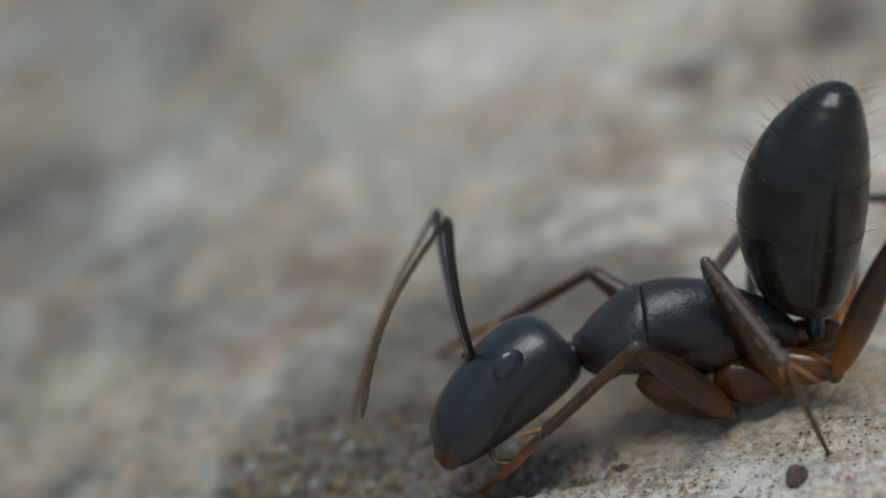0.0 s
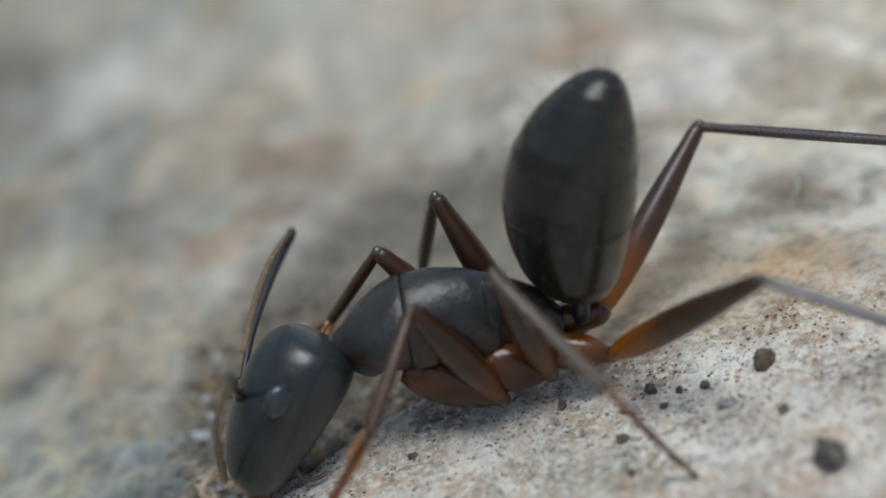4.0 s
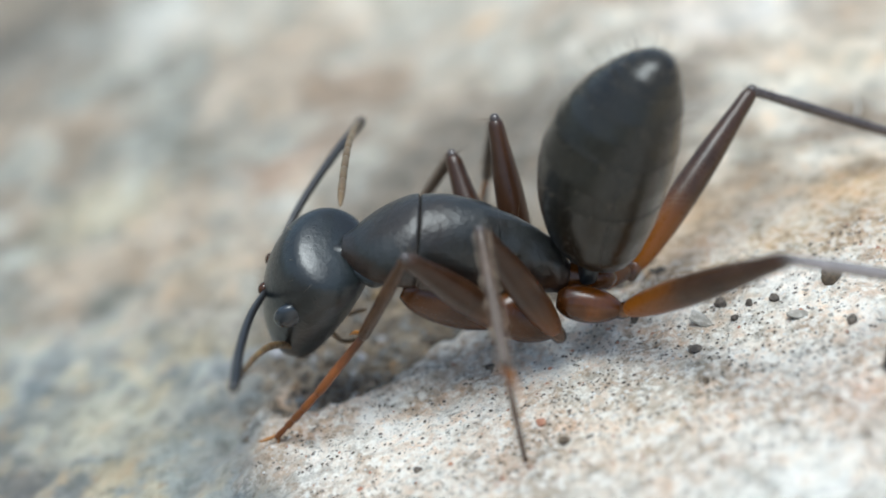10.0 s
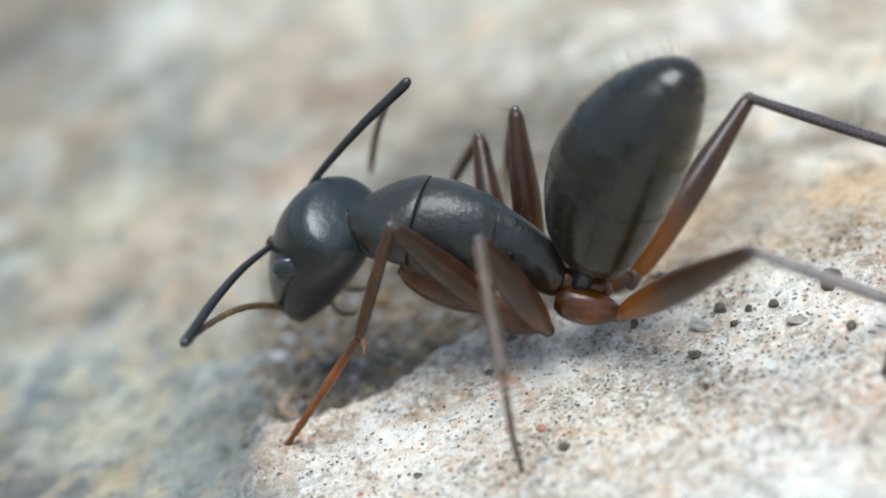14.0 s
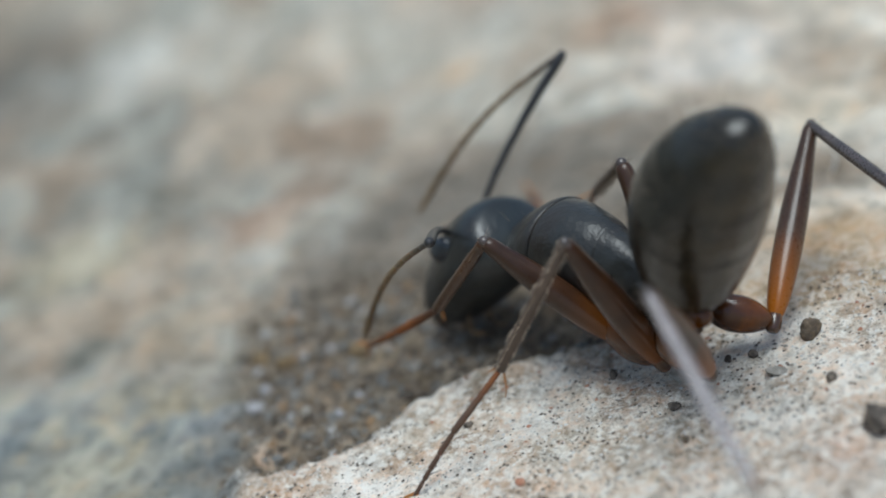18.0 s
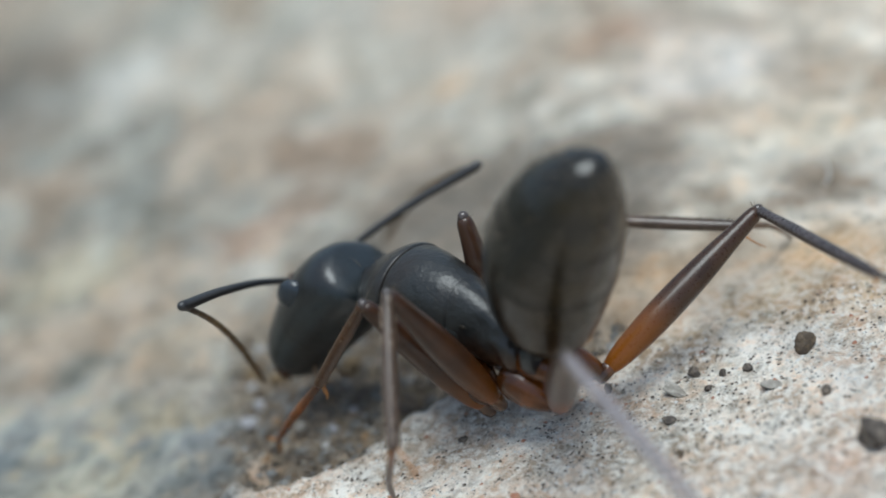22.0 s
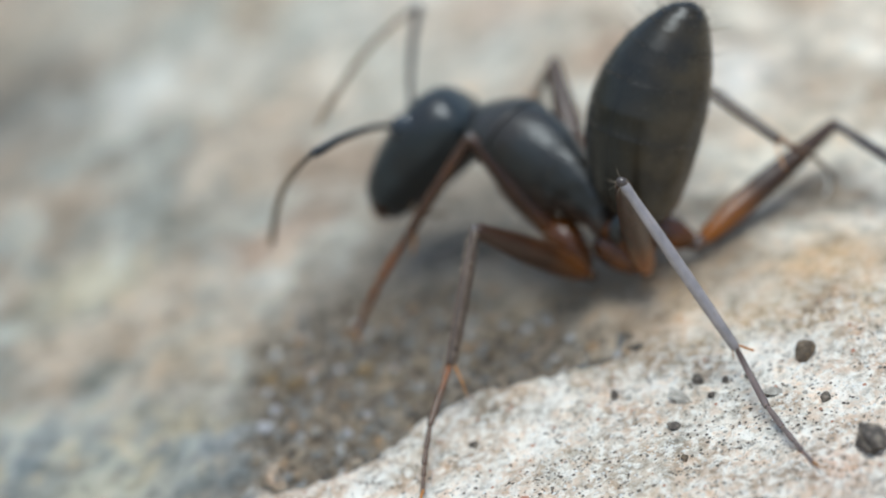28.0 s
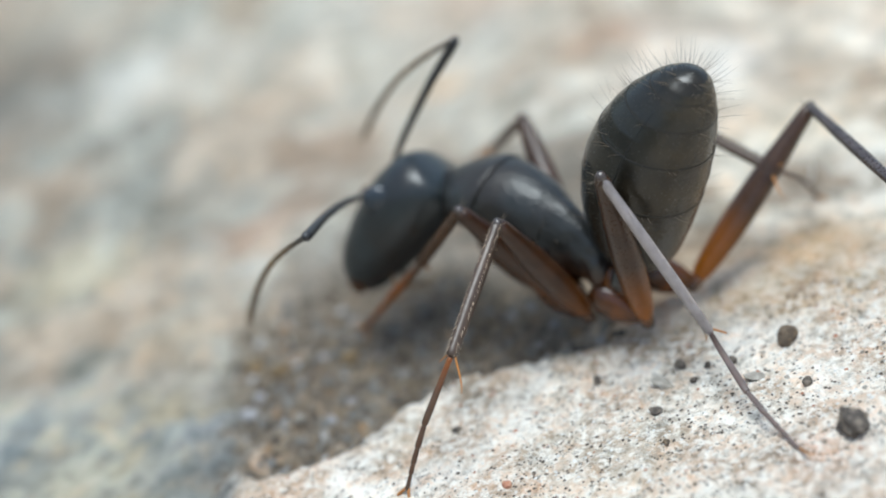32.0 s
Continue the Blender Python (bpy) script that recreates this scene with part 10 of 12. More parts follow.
        (27.1, mm(0.386, -2.585, -0.015, -8.7, 59.8, -97.7)), (27.5, mm(0.349, -2.45, 0.189, -13.8, 60.2, -102.1)), (27.83, mm(-0.455, -2.762, 0.293, -16.6, 52.3, -103.2)),
        (28, mm(-0.854, -2.703, 0.506, -17.4, 49.5, -103.4)), (28.5, mm(-0.913, -2.916, 0.475, -6.5, 48.3, -94.9)), (29, mm(-0.997, -3.186, 0.453, 1, 46.8, -89.3)),
        (29.33, mm(-1.036, -2.748, 0.578, -7.4, 46.1, -95.3)), (29.5, mm(-1.006, -2.582, 0.627, -10.4, 45.7, -97.5)), (29.7, mm(-1.014, -2.422, 0.662, -16.6, 45.1, -101.9)),
        (30, mm(-1.005, -2.128, 0.722, -27.6, 43.1, -109.6)), (30.75, mm(-0.783, -2.762, 0.42, -11.6, 48.9, -98.8)), (31, mm(-0.673, -2.959, 0.338, -6.7, 50.3, -95.2)),
        (31.5, mm(-0.863, -2.82, 0.464, -0.9, 48.4, -90.7)), (32, mm(-0.959, -2.653, 0.619, -1.7, 46.3, -91.2)),
    ])
    walk(limbs["coxa_rh"], [
        (0, mm(0.09, -0.412, -0.473, -3.5, 14.7, -159.2)), (0.5, mm(0.374, -0.324, -0.384, -2.9, 10.3, -151.1)), (1, mm(0.227, -0.365, -0.438, -2.7, 15.5, -158.2)),
        (1.5, mm(0.25, -0.367, -0.454, -1.2, 19.7, -155.9)), (2, mm(0.259, -0.357, -0.41, -2.9, 11.4, -157.2)), (2.5, mm(0.392, -0.322, -0.396, -0.2, 17.4, -147.7)),
        (3.17, mm(0.351, -0.331, -0.4, -1.3, 15.8, -150.6)), (3.83, mm(0.276, -0.349, -0.408, -3.2, 12.6, -155.9)), (4.5, mm(0.234, -0.359, -0.413, -4, 10.9, -158.7)),
        (4.7, mm(0.185, -0.443, -0.402, -3.1, 6.8, -148.9)), (5, mm(0.104, -0.405, -0.419, -5, 8.1, -159.4)), (5.5, mm(0.109, -0.395, -0.433, -5.1, 10.3, -160.4)),
        (6, mm(0.171, -0.393, -0.456, -5, 15.5, -157.4)), (7, mm(0.128, -0.425, -0.452, -5.1, 13, -155.4)), (7.5, mm(-0.002, -0.424, -0.426, -5.6, 7.3, -161.5)),
        (8.5, mm(-0.078, -0.442, -0.42, -6.1, 5.8, -162.2)), (9, mm(-0.018, -0.476, -0.461, -6.6, 10.4, -156.9)), (10, mm(-0.118, -0.46, -0.403, -7.1, 3.9, -161.8)),
        (10.75, mm(-0.109, -0.45, -0.432, -6.7, 6.6, -162.4)), (11, mm(-0.097, -0.451, -0.446, -6.6, 7.9, -162)), (12, mm(-0.024, -0.486, -0.441, -7.7, 8.2, -156.3)),
        (13, mm(-0.026, -0.55, -0.419, -7.5, 5.7, -150.7)), (13.7, mm(-0.011, -0.532, -0.438, -10.4, 7.8, -151.4)), (14, mm(-0.019, -0.524, -0.445, -11.9, 8.4, -152.5)),
        (14.5, mm(0.172, -0.485, -0.473, -12.9, 16.2, -144.7)), (14.9, mm(0.197, -0.473, -0.468, -12.3, 17.6, -142.9)), (16.1, mm(0.39, -0.376, -0.435, -6.2, 27.7, -127.8)),
        (16.5, mm(0.415, -0.364, -0.43, -5.2, 28.9, -125.7)), (17, mm(0.34, -0.469, -0.497, -2.9, 28, -125.6)), (18, mm(0.112, -0.648, -0.639, -1.4, 27.2, -134.2)),
        (19, mm(0.216, -0.5, -0.51, -6.2, 22.4, -138.8)), (20, mm(0.296, -0.429, -0.483, -5.8, 25.6, -139)), (21, mm(0.386, -0.352, -0.453, -3.8, 34, -138.3)),
        (22, mm(0.27, -0.455, -0.519, -5.3, 28.3, -138.4)), (23, mm(0.292, -0.423, -0.507, -7.4, 29.9, -140.5)), (23.5, mm(0.276, -0.443, -0.487, -9.9, 24.3, -139.3)),
        (24, mm(0.391, -0.331, -0.454, -8.6, 37.9, -144)), (24.5, mm(0.25, -0.494, -0.577, -5.1, 32.9, -135.7)), (25, mm(0.436, -0.309, -0.412, -6.4, 35.6, -137.8)),
        (25.5, mm(0.43, -0.334, -0.408, -6.3, 26.9, -129)), (26.3, mm(0.386, -0.383, -0.455, -7.1, 28.9, -129.6)), (27.1, mm(0.318, -0.46, -0.527, -8.3, 32, -130.6)),
        (27.5, mm(0.305, -0.475, -0.541, -8.6, 32.5, -130.8)), (27.83, mm(0.073, -0.629, -0.575, -16, 22.8, -137.7)), (28, mm(-0.012, -0.685, -0.587, -18.3, 19.1, -139.7)),
        (29, mm(-0.003, -0.667, -0.568, -11.9, 18, -140.5)), (29.7, mm(-0.03, -0.63, -0.568, -17.8, 18.1, -144.5)), (30, mm(-0.056, -0.613, -0.561, -20.7, 17.2, -147.1)),
        (31, mm(0.003, -0.712, -0.586, -16.6, 18.8, -137.1)), (32, mm(0.023, -0.65, -0.54, -14.7, 16.5, -140.1)),
    ])
    walk(limbs["femur_rh"], [
        (0, mm(-0.742, -0.728, -0.707, -17.8, -15.7, -102.7)), (0.267, mm(-0.564, -0.746, -0.62, -56.2, -49.5, -147.6)), (0.5, mm(-0.418, -0.761, -0.549, -28.2, -86, 133.2)),
        (1, mm(-0.596, -0.695, -0.684, 27.8, -89.7, 75.2)), (1.5, mm(-0.541, -0.721, -0.764, -88.6, -79.7, -154.9)), (1.83, mm(-0.564, -0.711, -0.638, -87.5, -75.1, -140)),
        (2, mm(-0.572, -0.707, -0.592, -86.1, -73.5, -135.4)), (2.5, mm(-0.349, -0.791, -0.671, -77.7, -68.4, -141.9)), (3.17, mm(-0.417, -0.764, -0.649, -62.5, -58.5, -145.1)),
        (3.83, mm(-0.54, -0.714, -0.608, -43.3, -40.6, -140.8)), (4.5, mm(-0.608, -0.687, -0.586, -33.8, -31.5, -135.9)), (4.7, mm(-0.598, -0.915, -0.511, -28.3, -28, -128)),
        (5, mm(-0.749, -0.725, -0.548, -36.4, -34, -138)), (5.5, mm(-0.744, -0.699, -0.597, -37.2, -35.1, -136.6)), (6, mm(-0.647, -0.734, -0.702, -35.2, -33.4, -131.1)),
        (6.75, mm(-0.676, -0.782, -0.67, -33.2, -29.7, -131)), (7, mm(-0.687, -0.798, -0.659, -32.8, -28.8, -131.3)), (7.5, mm(-0.867, -0.714, -0.542, -40.6, -38.9, -133.2)),
        (8, mm(-0.91, -0.725, -0.513, -46.5, -46, -129.1)), (8.5, mm(-0.95, -0.721, -0.513, -46.9, -47.3, -133.8)), (9, mm(-0.85, -0.831, -0.627, -42.7, -42.6, -131.7)),
        (10, mm(-0.99, -0.747, -0.466, -46.2, -45.9, -135.8)), (10.5, mm(-0.996, -0.721, -0.501, -45.3, -46.3, -139.2)), (11, mm(-0.963, -0.733, -0.573, -44, -46.2, -141.9)),
        (12, mm(-0.858, -0.852, -0.573, -42.2, -40.9, -134.5)), (13, mm(-0.825, -0.998, -0.509, -38.1, -35.9, -131.8)), (13.7, mm(-0.811, -0.968, -0.564, -44.9, -40.4, -120.3)),
        (14, mm(-0.827, -0.944, -0.579, -49.4, -42.3, -114.6)), (14.5, mm(-0.549, -0.996, -0.729, -34.2, -34, -92)), (14.9, mm(-0.498, -0.998, -0.744, -28.6, -30.8, -87.1)),
        (15.3, mm(-0.375, -1.004, -0.78, -14.8, -24.9, -74.7)), (15.7, mm(-0.229, -1.01, -0.823, 2.5, -21.6, -58.8)), (16.1, mm(-0.106, -1.016, -0.859, 17.1, -22.4, -45.4)),
        (16.5, mm(-0.054, -1.018, -0.875, 23.2, -23.6, -39.8)), (17, mm(-0.133, -1.13, -0.928, 24.1, -22, -38.9)), (17.5, mm(-0.271, -1.195, -0.995, 21.6, -25.6, -51.7)),
        (18, mm(-0.458, -1.235, -1.059, 15.8, -28.3, -64.8)), (18.33, mm(-0.448, -1.165, -0.986, 7.1, -27.5, -72.6)), (18.7, mm(-0.437, -1.111, -0.925, -0.6, -26.7, -79)),
        (19, mm(-0.424, -1.06, -0.86, -9, -26.2, -85.6)), (20, mm(-0.33, -0.974, -0.88, -13.1, -27.8, -92)), (20.5, mm(-0.242, -0.917, -0.929, -5.3, -25.9, -85.5)),
        (21, mm(-0.183, -0.859, -0.968, 0.7, -25.7, -80.2)), (21.75, mm(-0.295, -0.961, -0.96, -13.1, -23.7, -97.3)), (22, mm(-0.336, -0.993, -0.955, -17.2, -23.2, -103)),
        (23, mm(-0.323, -0.931, -0.965, -19.6, -22.9, -101.8)), (23.2, mm(-0.336, -0.952, -0.93, -25.3, -24.6, -114)), (23.5, mm(-0.36, -0.99, -0.865, -34.5, -30.4, -136.6)),
        (24, mm(-0.196, -0.758, -1.019, -22.2, -30.8, -98.1)), (24.33, mm(-0.275, -0.96, -1.061, -6.7, -28.5, -84.7)), (24.5, mm(-0.303, -1.034, -1.076, -1, -28.5, -79.7)),
        (25, mm(-0.118, -0.812, -0.947, -2.2, -25.6, -78.9)), (25.5, mm(-0.086, -0.971, -0.824, -0.2, -21.4, -76.6)), (26.3, mm(-0.127, -1.003, -0.899, -1.5, -18.4, -77.5)),
        (27.1, mm(-0.19, -1.053, -1.014, -3.6, -13.8, -79.1)), (27.5, mm(-0.202, -1.062, -1.036, -4, -13, -79.4)), (27.83, mm(-0.549, -1.197, -0.927, -20.6, -11.5, -87.9)),
        (28, mm(-0.676, -1.247, -0.888, -26.7, -11.5, -91.1)), (28.33, mm(-0.672, -1.239, -0.882, -43.9, -35.2, -110.4)), (28.5, mm(-0.67, -1.237, -0.881, -48.8, -45, -116.6)),
        (29, mm(-0.678, -1.223, -0.852, -44.3, -42.8, -115)), (29.7, mm(-0.742, -1.137, -0.854, -56.7, -46.4, -103.5)), (30, mm(-0.794, -1.09, -0.833, -64.4, -47.8, -97.6)),
        (30.5, mm(-0.704, -1.196, -0.869, -55.8, -46.3, -107.4)), (31, mm(-0.635, -1.305, -0.883, -22.8, -10.2, -89.8)), (31.5, mm(-0.642, -1.258, -0.843, -48, -43.2, -106.5)),
        (32, mm(-0.654, -1.215, -0.801, -45.8, -42.4, -97.6)),
    ])
    walk(limbs["tibia_rh"], [
        (0, mm(-1.397, -3.639, 0.134, -55.5, -19.7, 116.1)), (0.25, mm(-2.343, -2.057, 1.558, -73.7, 3.9, 167.7)), (0.5, mm(-0.568, -0.602, 2.543, -66.4, 32.7, -141)),
        (1, mm(-0.593, -0.681, 2.416, -67.8, 31.7, -142.2)), (1.25, mm(-0.826, -0.804, 2.364, -71.8, 32.9, -148.8)), (1.5, mm(-1.043, -0.956, 2.286, -75.9, 33.6, -155.7)),
        (1.83, mm(-1.174, -1.224, 2.358, -84.6, 31.4, -170)), (2, mm(-1.201, -1.327, 2.38, -87.5, 30.1, -175.1)), (2.5, mm(-1.249, -1.496, 2.21, -76.8, 34.5, -157.5)),
        (3.17, mm(-1.746, -1.691, 1.994, -83.6, 24.1, -177.3)), (3.83, mm(-2.363, -2.203, 1.41, -85.4, 2.5, 152.1)), (4.5, mm(-2.506, -2.528, 1.032, -81.5, -8.7, 135.4)),
        (4.7, mm(-2.284, -3.072, 0.943, -79.8, 20.4, -152.6)), (5, mm(-2.658, -2.444, 1.186, -78.9, -11.7, 135.8)), (5.5, mm(-2.587, -2.44, 1.187, -79.2, -12.4, 138.3)),
        (6, mm(-2.348, -2.684, 1.005, -82.5, -11.5, 146.5)), (6.5, mm(-2.406, -2.792, 0.894, -81.6, -12.9, 146.6)), (7, mm(-2.48, -2.84, 0.833, -81.4, -13.6, 147.2)),
        (7.2, mm(-2.507, -2.712, 1.039, -80.4, -12.8, 142.7)), (7.5, mm(-2.518, -2.474, 1.404, -78.9, -11.1, 134.4)), (8, mm(-2.267, -2.397, 1.716, -84.2, -5.4, 133)),
        (8.5, mm(-2.403, -2.238, 1.766, -82.5, -6.6, 130.9)), (8.83, mm(-2.381, -2.456, 1.551, -86.5, 15.4, 178.6)), (9, mm(-2.369, -2.536, 1.471, -83.1, 23.1, -162.9)),
        (10, mm(-2.536, -2.251, 1.76, -86.6, 17.5, -169)), (10.5, mm(-2.618, -2.121, 1.74, -87.2, 17.1, -170.7)), (11, mm(-2.652, -2.058, 1.663, -77.9, -10.1, 129.2)),
        (11.5, mm(-2.57, -2.33, 1.536, -78.6, -10.8, 132.8)), (12, mm(-2.501, -2.522, 1.457, -78.6, -11.6, 135)), (12.5, mm(-2.5, -2.68, 1.398, -80.5, -10.4, 137.2)),
        (13, mm(-2.499, -2.868, 1.31, -81.9, -9.5, 139.1)), (13.5, mm(-2.122, -2.99, 1.402, -80.3, -12.5, 141.6)), (14, mm(-1.782, -3.028, 1.508, -77.8, -16.3, 142.4)),
        (14.25, mm(-1.256, -3.361, 1.236, -80.7, -14.9, 148.1)), (14.5, mm(-0.641, -3.564, 1.005, -83.5, -13.3, 153.7)), (14.9, mm(-0.364, -3.658, 0.842, -84.4, -12.6, 156.8)),
        (15.3, mm(0.369, -3.716, 0.524, -86.4, -10.5, 164.3)), (15.7, mm(1.262, -3.477, 0.319, -88.4, -7.8, 173)), (16.1, mm(1.907, -3.057, 0.321, -89.8, -5.3, -179.8)),
        (16.5, mm(2.126, -2.838, 0.368, -90.2, -4.3, -176.8)), (17, mm(2.104, -2.936, 0.231, -89.8, -5.9, 177.7)), (17.25, mm(1.796, -3.178, 0.286, -89.5, -4.3, 173.2)),
        (17.5, mm(1.463, -3.387, 0.345, -89.5, -2.7, 168.7)), (17.75, mm(1.092, -3.567, 0.371, -89.4, -2.1, 163.8)), (18, mm(0.704, -3.705, 0.411, -89.4, -1.5, 158.9)),
        (18.33, mm(0.374, -3.79, 0.443, -88.5, -3.2, 155.3)), (18.7, mm(0.09, -3.829, 0.47, -87.4, -4.9, 152.5)), (19, mm(-0.21, -3.835, 0.506, -86, -6.8, 149.7)),
        (20, mm(-0.428, -3.715, 0.564, -88, -4.5, 155.9)), (20.5, mm(-0.025, -3.696, 0.428, -88.9, -3.8, 163.2)), (21, mm(0.294, -3.611, 0.377, -89.4, -3.1, 169.4)),
        (21.25, mm(-0.013, -3.697, 0.34, -88.9, -4.8, 167)), (21.75, mm(-0.653, -3.777, 0.284, -87.4, -8.4, 162.8)), (22, mm(-0.979, -3.77, 0.264, -86.5, -10.3, 160.9)),
        (23, mm(-0.905, -3.726, 0.243, -85.6, -12.9, 161.1)), (23.2, mm(-1.483, -3.526, 0.361, -85.6, -13.8, 162.2)), (23.5, mm(-2.303, -2.828, 0.702, -85.7, -15.5, 164.2)),
        (23.75, mm(-1.516, -3.266, 0.592, -88.1, -11.8, 172.1)), (24, mm(-0.573, -3.395, 0.566, -90, -7.8, 179.8)), (24.33, mm(-0.023, -3.672, 0.42, -89.6, -4.6, 175)),
        (24.5, mm(0.182, -3.714, 0.405, -89.6, -3.5, 173.2)), (25, mm(0.42, -3.554, 0.394, -90, -4.7, -180)), (25.5, mm(0.583, -3.78, 0.305, -89.7, -4.7, 176.4)),
        (25.9, mm(0.561, -3.809, 0.239, -89.8, -3.7, 177.7)), (27.1, mm(0.381, -4.008, -0.272, -89.4, 3.9, -172.6)), (27.5, mm(0.355, -4.031, -0.339, -89.3, 4.9, -171.4)),
        (27.83, mm(-0.439, -4.234, -0.311, -85.9, -14.8, 168.9)), (28, mm(-0.735, -4.284, -0.268, -82.8, -21.6, 160.9)), (28.33, mm(-1.554, -3.613, 0.906, -80.6, -18.7, 152.6)),
        (28.5, mm(-1.653, -3.196, 1.311, -80, -17.5, 149.6)), (29, mm(-1.64, -3.284, 1.255, -81.3, -13.4, 146.4)), (29.33, mm(-1.415, -3.258, 1.326, -78.8, -16.3, 145)),
        (29.7, mm(-1.24, -3.215, 1.393, -76.3, -19, 143.2)), (30, mm(-1.07, -3.156, 1.462, -73.1, -21.8, 140.7)), (30.5, mm(-1.345, -3.239, 1.373, -76.8, -20.8, 146.6)),
        (30.75, mm(-1.189, -3.96, 0.538, -80.1, -20.6, 153.8)), (31, mm(-0.625, -4.356, -0.332, -83.3, -20, 161)), (31.25, mm(-1.103, -4.031, 0.491, -81.6, -18.4, 154.7)),
        (31.5, mm(-1.283, -3.424, 1.28, -80.1, -16.6, 148.4)), (32, mm(-0.955, -3.484, 1.29, -80.4, -14.8, 146.4)),
    ])
    walk(limbs["tarsus_rh"], [
        (0, mm(-2.6, -1.187, 1.111, -63.1, 35.3, -138.6)), (0.25, mm(-5.17, -1.44, 1.361, -63.7, 38.3, -141.4)), (0.5, mm(-2.464, -2.139, 0.978, -64.7, 41.4, -144.4)),
        (1, mm(-2.541, -2.195, 0.892, -69.9, 37.3, -148.8)), (1.25, mm(-2.91, -2.065, 0.79, -65.2, 40.3, -144.6)), (1.5, mm(-3.243, -1.951, 0.68, -60.1, 43.1, -139.9)),
        (1.83, mm(-3.613, -1.653, 0.848, -69, 39.2, -148.8)), (2, mm(-3.701, -1.543, 0.925, -71.9, 37.5, -151.7)), (2.5, mm(-3.458, -2.412, 0.569, -58.6, 42.5, -137.8)),
        (3.17, mm(-4.39, -1.817, 0.81, -66.6, 41.4, -147.8)), (3.83, mm(-4.922, -0.845, 1.281, -79.9, 37.1, -164.6)), (4.5, mm(-4.547, -0.515, 1.473, -85.9, 33.5, -172.7)),
        (4.7, mm(-4.697, -4.323, -0.068, -99.9, 9.6, 133.5)), (5, mm(-4.696, -0.466, 1.773, -80.5, 33, -162.9)), (5.5, mm(-4.702, -0.556, 1.808, -78.7, 32.3, -159.5)),
        (5.7, mm(-4.715, -0.751, 1.731, -76.7, 33.1, -156.7)), (6, mm(-4.717, -1.115, 1.583, -72.9, 34.6, -151.5)), (6.75, mm(-4.807, -1.273, 1.527, -71.8, 33.9, -149.4)),
        (7, mm(-4.849, -1.313, 1.514, -71.2, 33.8, -148.5)), (7.2, mm(-4.756, -0.996, 1.68, -74, 32.9, -152.3)), (7.5, mm(-4.508, -0.439, 1.962, -79, 30.8, -159.2)),
        (8, mm(-4.237, -0.286, 1.99, -81.1, 32.5, -163.7)), (8.5, mm(-4.29, -0.061, 2.097, -81.9, 30.9, -164.6)), (8.83, mm(-5.176, -2.386, 0.781, -88.5, 5.7, 142.9)),
        (9, mm(-4.918, -3.319, 0.331, -85, -3.5, 124.8)), (9.75, mm(-5.168, -2.918, 0.738, -81.1, -4.8, 118.2)), (10, mm(-5.25, -2.78, 0.887, -79.4, -5.1, 115.5)),
        (10.5, mm(-5.353, -2.569, 0.886, -78.7, -5.4, 115.1)), (10.75, mm(-5.352, -1.081, 1.586, -87.4, 11, 153.1)), (11, mm(-4.456, 0.154, 2.17, -83.7, 29.1, -167.2)),
        (11.5, mm(-4.504, -0.239, 2.078, -81, 30.7, -162.7)), (12, mm(-4.509, -0.512, 2.039, -78.8, 31.4, -159.2)), (12.5, mm(-4.592, -0.741, 1.923, -76.3, 33.4, -156.2)),
        (13, mm(-4.661, -0.995, 1.788, -75.5, 34.7, -155.5)), (13.5, mm(-4.34, -1.231, 2.029, -75.3, 31.8, -153.6)), (13.7, mm(-4.22, -1.268, 2.136, -75.8, 30.4, -153.4)),
        (14, mm(-3.988, -1.329, 2.32, -76.6, 27.9, -153)), (14.25, mm(-3.635, -1.88, 1.983, -71.1, 31, -146.7)), (14.5, mm(-3.17, -2.313, 1.674, -65, 33.5, -139.8)),
        (14.9, mm(-2.966, -2.545, 1.473, -60.2, 37.4, -136.9)), (15.3, mm(-2.375, -2.944, 1.054, -46.5, 45.6, -127.4)), (15.7, mm(-1.589, -3.127, 0.714, -24.9, 52.4, -110.6)),
        (16.1, mm(-0.98, -3.067, 0.591, -3.1, 54.3, -92.6)), (16.5, mm(-0.761, -2.999, 0.583, 6.3, 53.8, -84.9)), (17, mm(-0.778, -2.818, 0.53, -2.5, 51, -91.9)),
        (17.5, mm(-1.378, -2.822, 0.482, -15.5, 49.2, -101.9)), (18, mm(-2, -2.659, 0.485, -30.6, 47.3, -113.5)), (18.33, mm(-2.257, -2.581, 0.603, -36.8, 46.4, -118.5)),
        (18.7, mm(-2.473, -2.496, 0.716, -42.5, 45.3, -123.1)), (19, mm(-2.696, -2.382, 0.85, -48.7, 43.6, -128.1)), (19.75, mm(-2.979, -2.505, 0.794, -47.6, 43.2, -126.8)),
        (20, mm(-3.066, -2.533, 0.791, -47.1, 43, -126.3)), (20.5, mm(-2.795, -2.857, 0.619, -40.3, 44, -120.6)), (21, mm(-2.552, -3.077, 0.534, -31.7, 44.9, -113.5)),
        (21.25, mm(-2.829, -3.049, 0.581, -35.6, 45.1, -116.9)), (21.75, mm(-3.394, -2.929, 0.706, -43.3, 45.3, -123.8)), (22, mm(-3.675, -2.837, 0.783, -47, 45.2, -127.3)),
        (23, mm(-3.58, -2.809, 0.89, -50.4, 43.3, -129.7)), (23.2, mm(-4.165, -2.664, 1.053, -49.6, 43.3, -128.9)), (23.5, mm(-4.992, -2.067, 1.477, -48.2, 43.3, -127.4)),
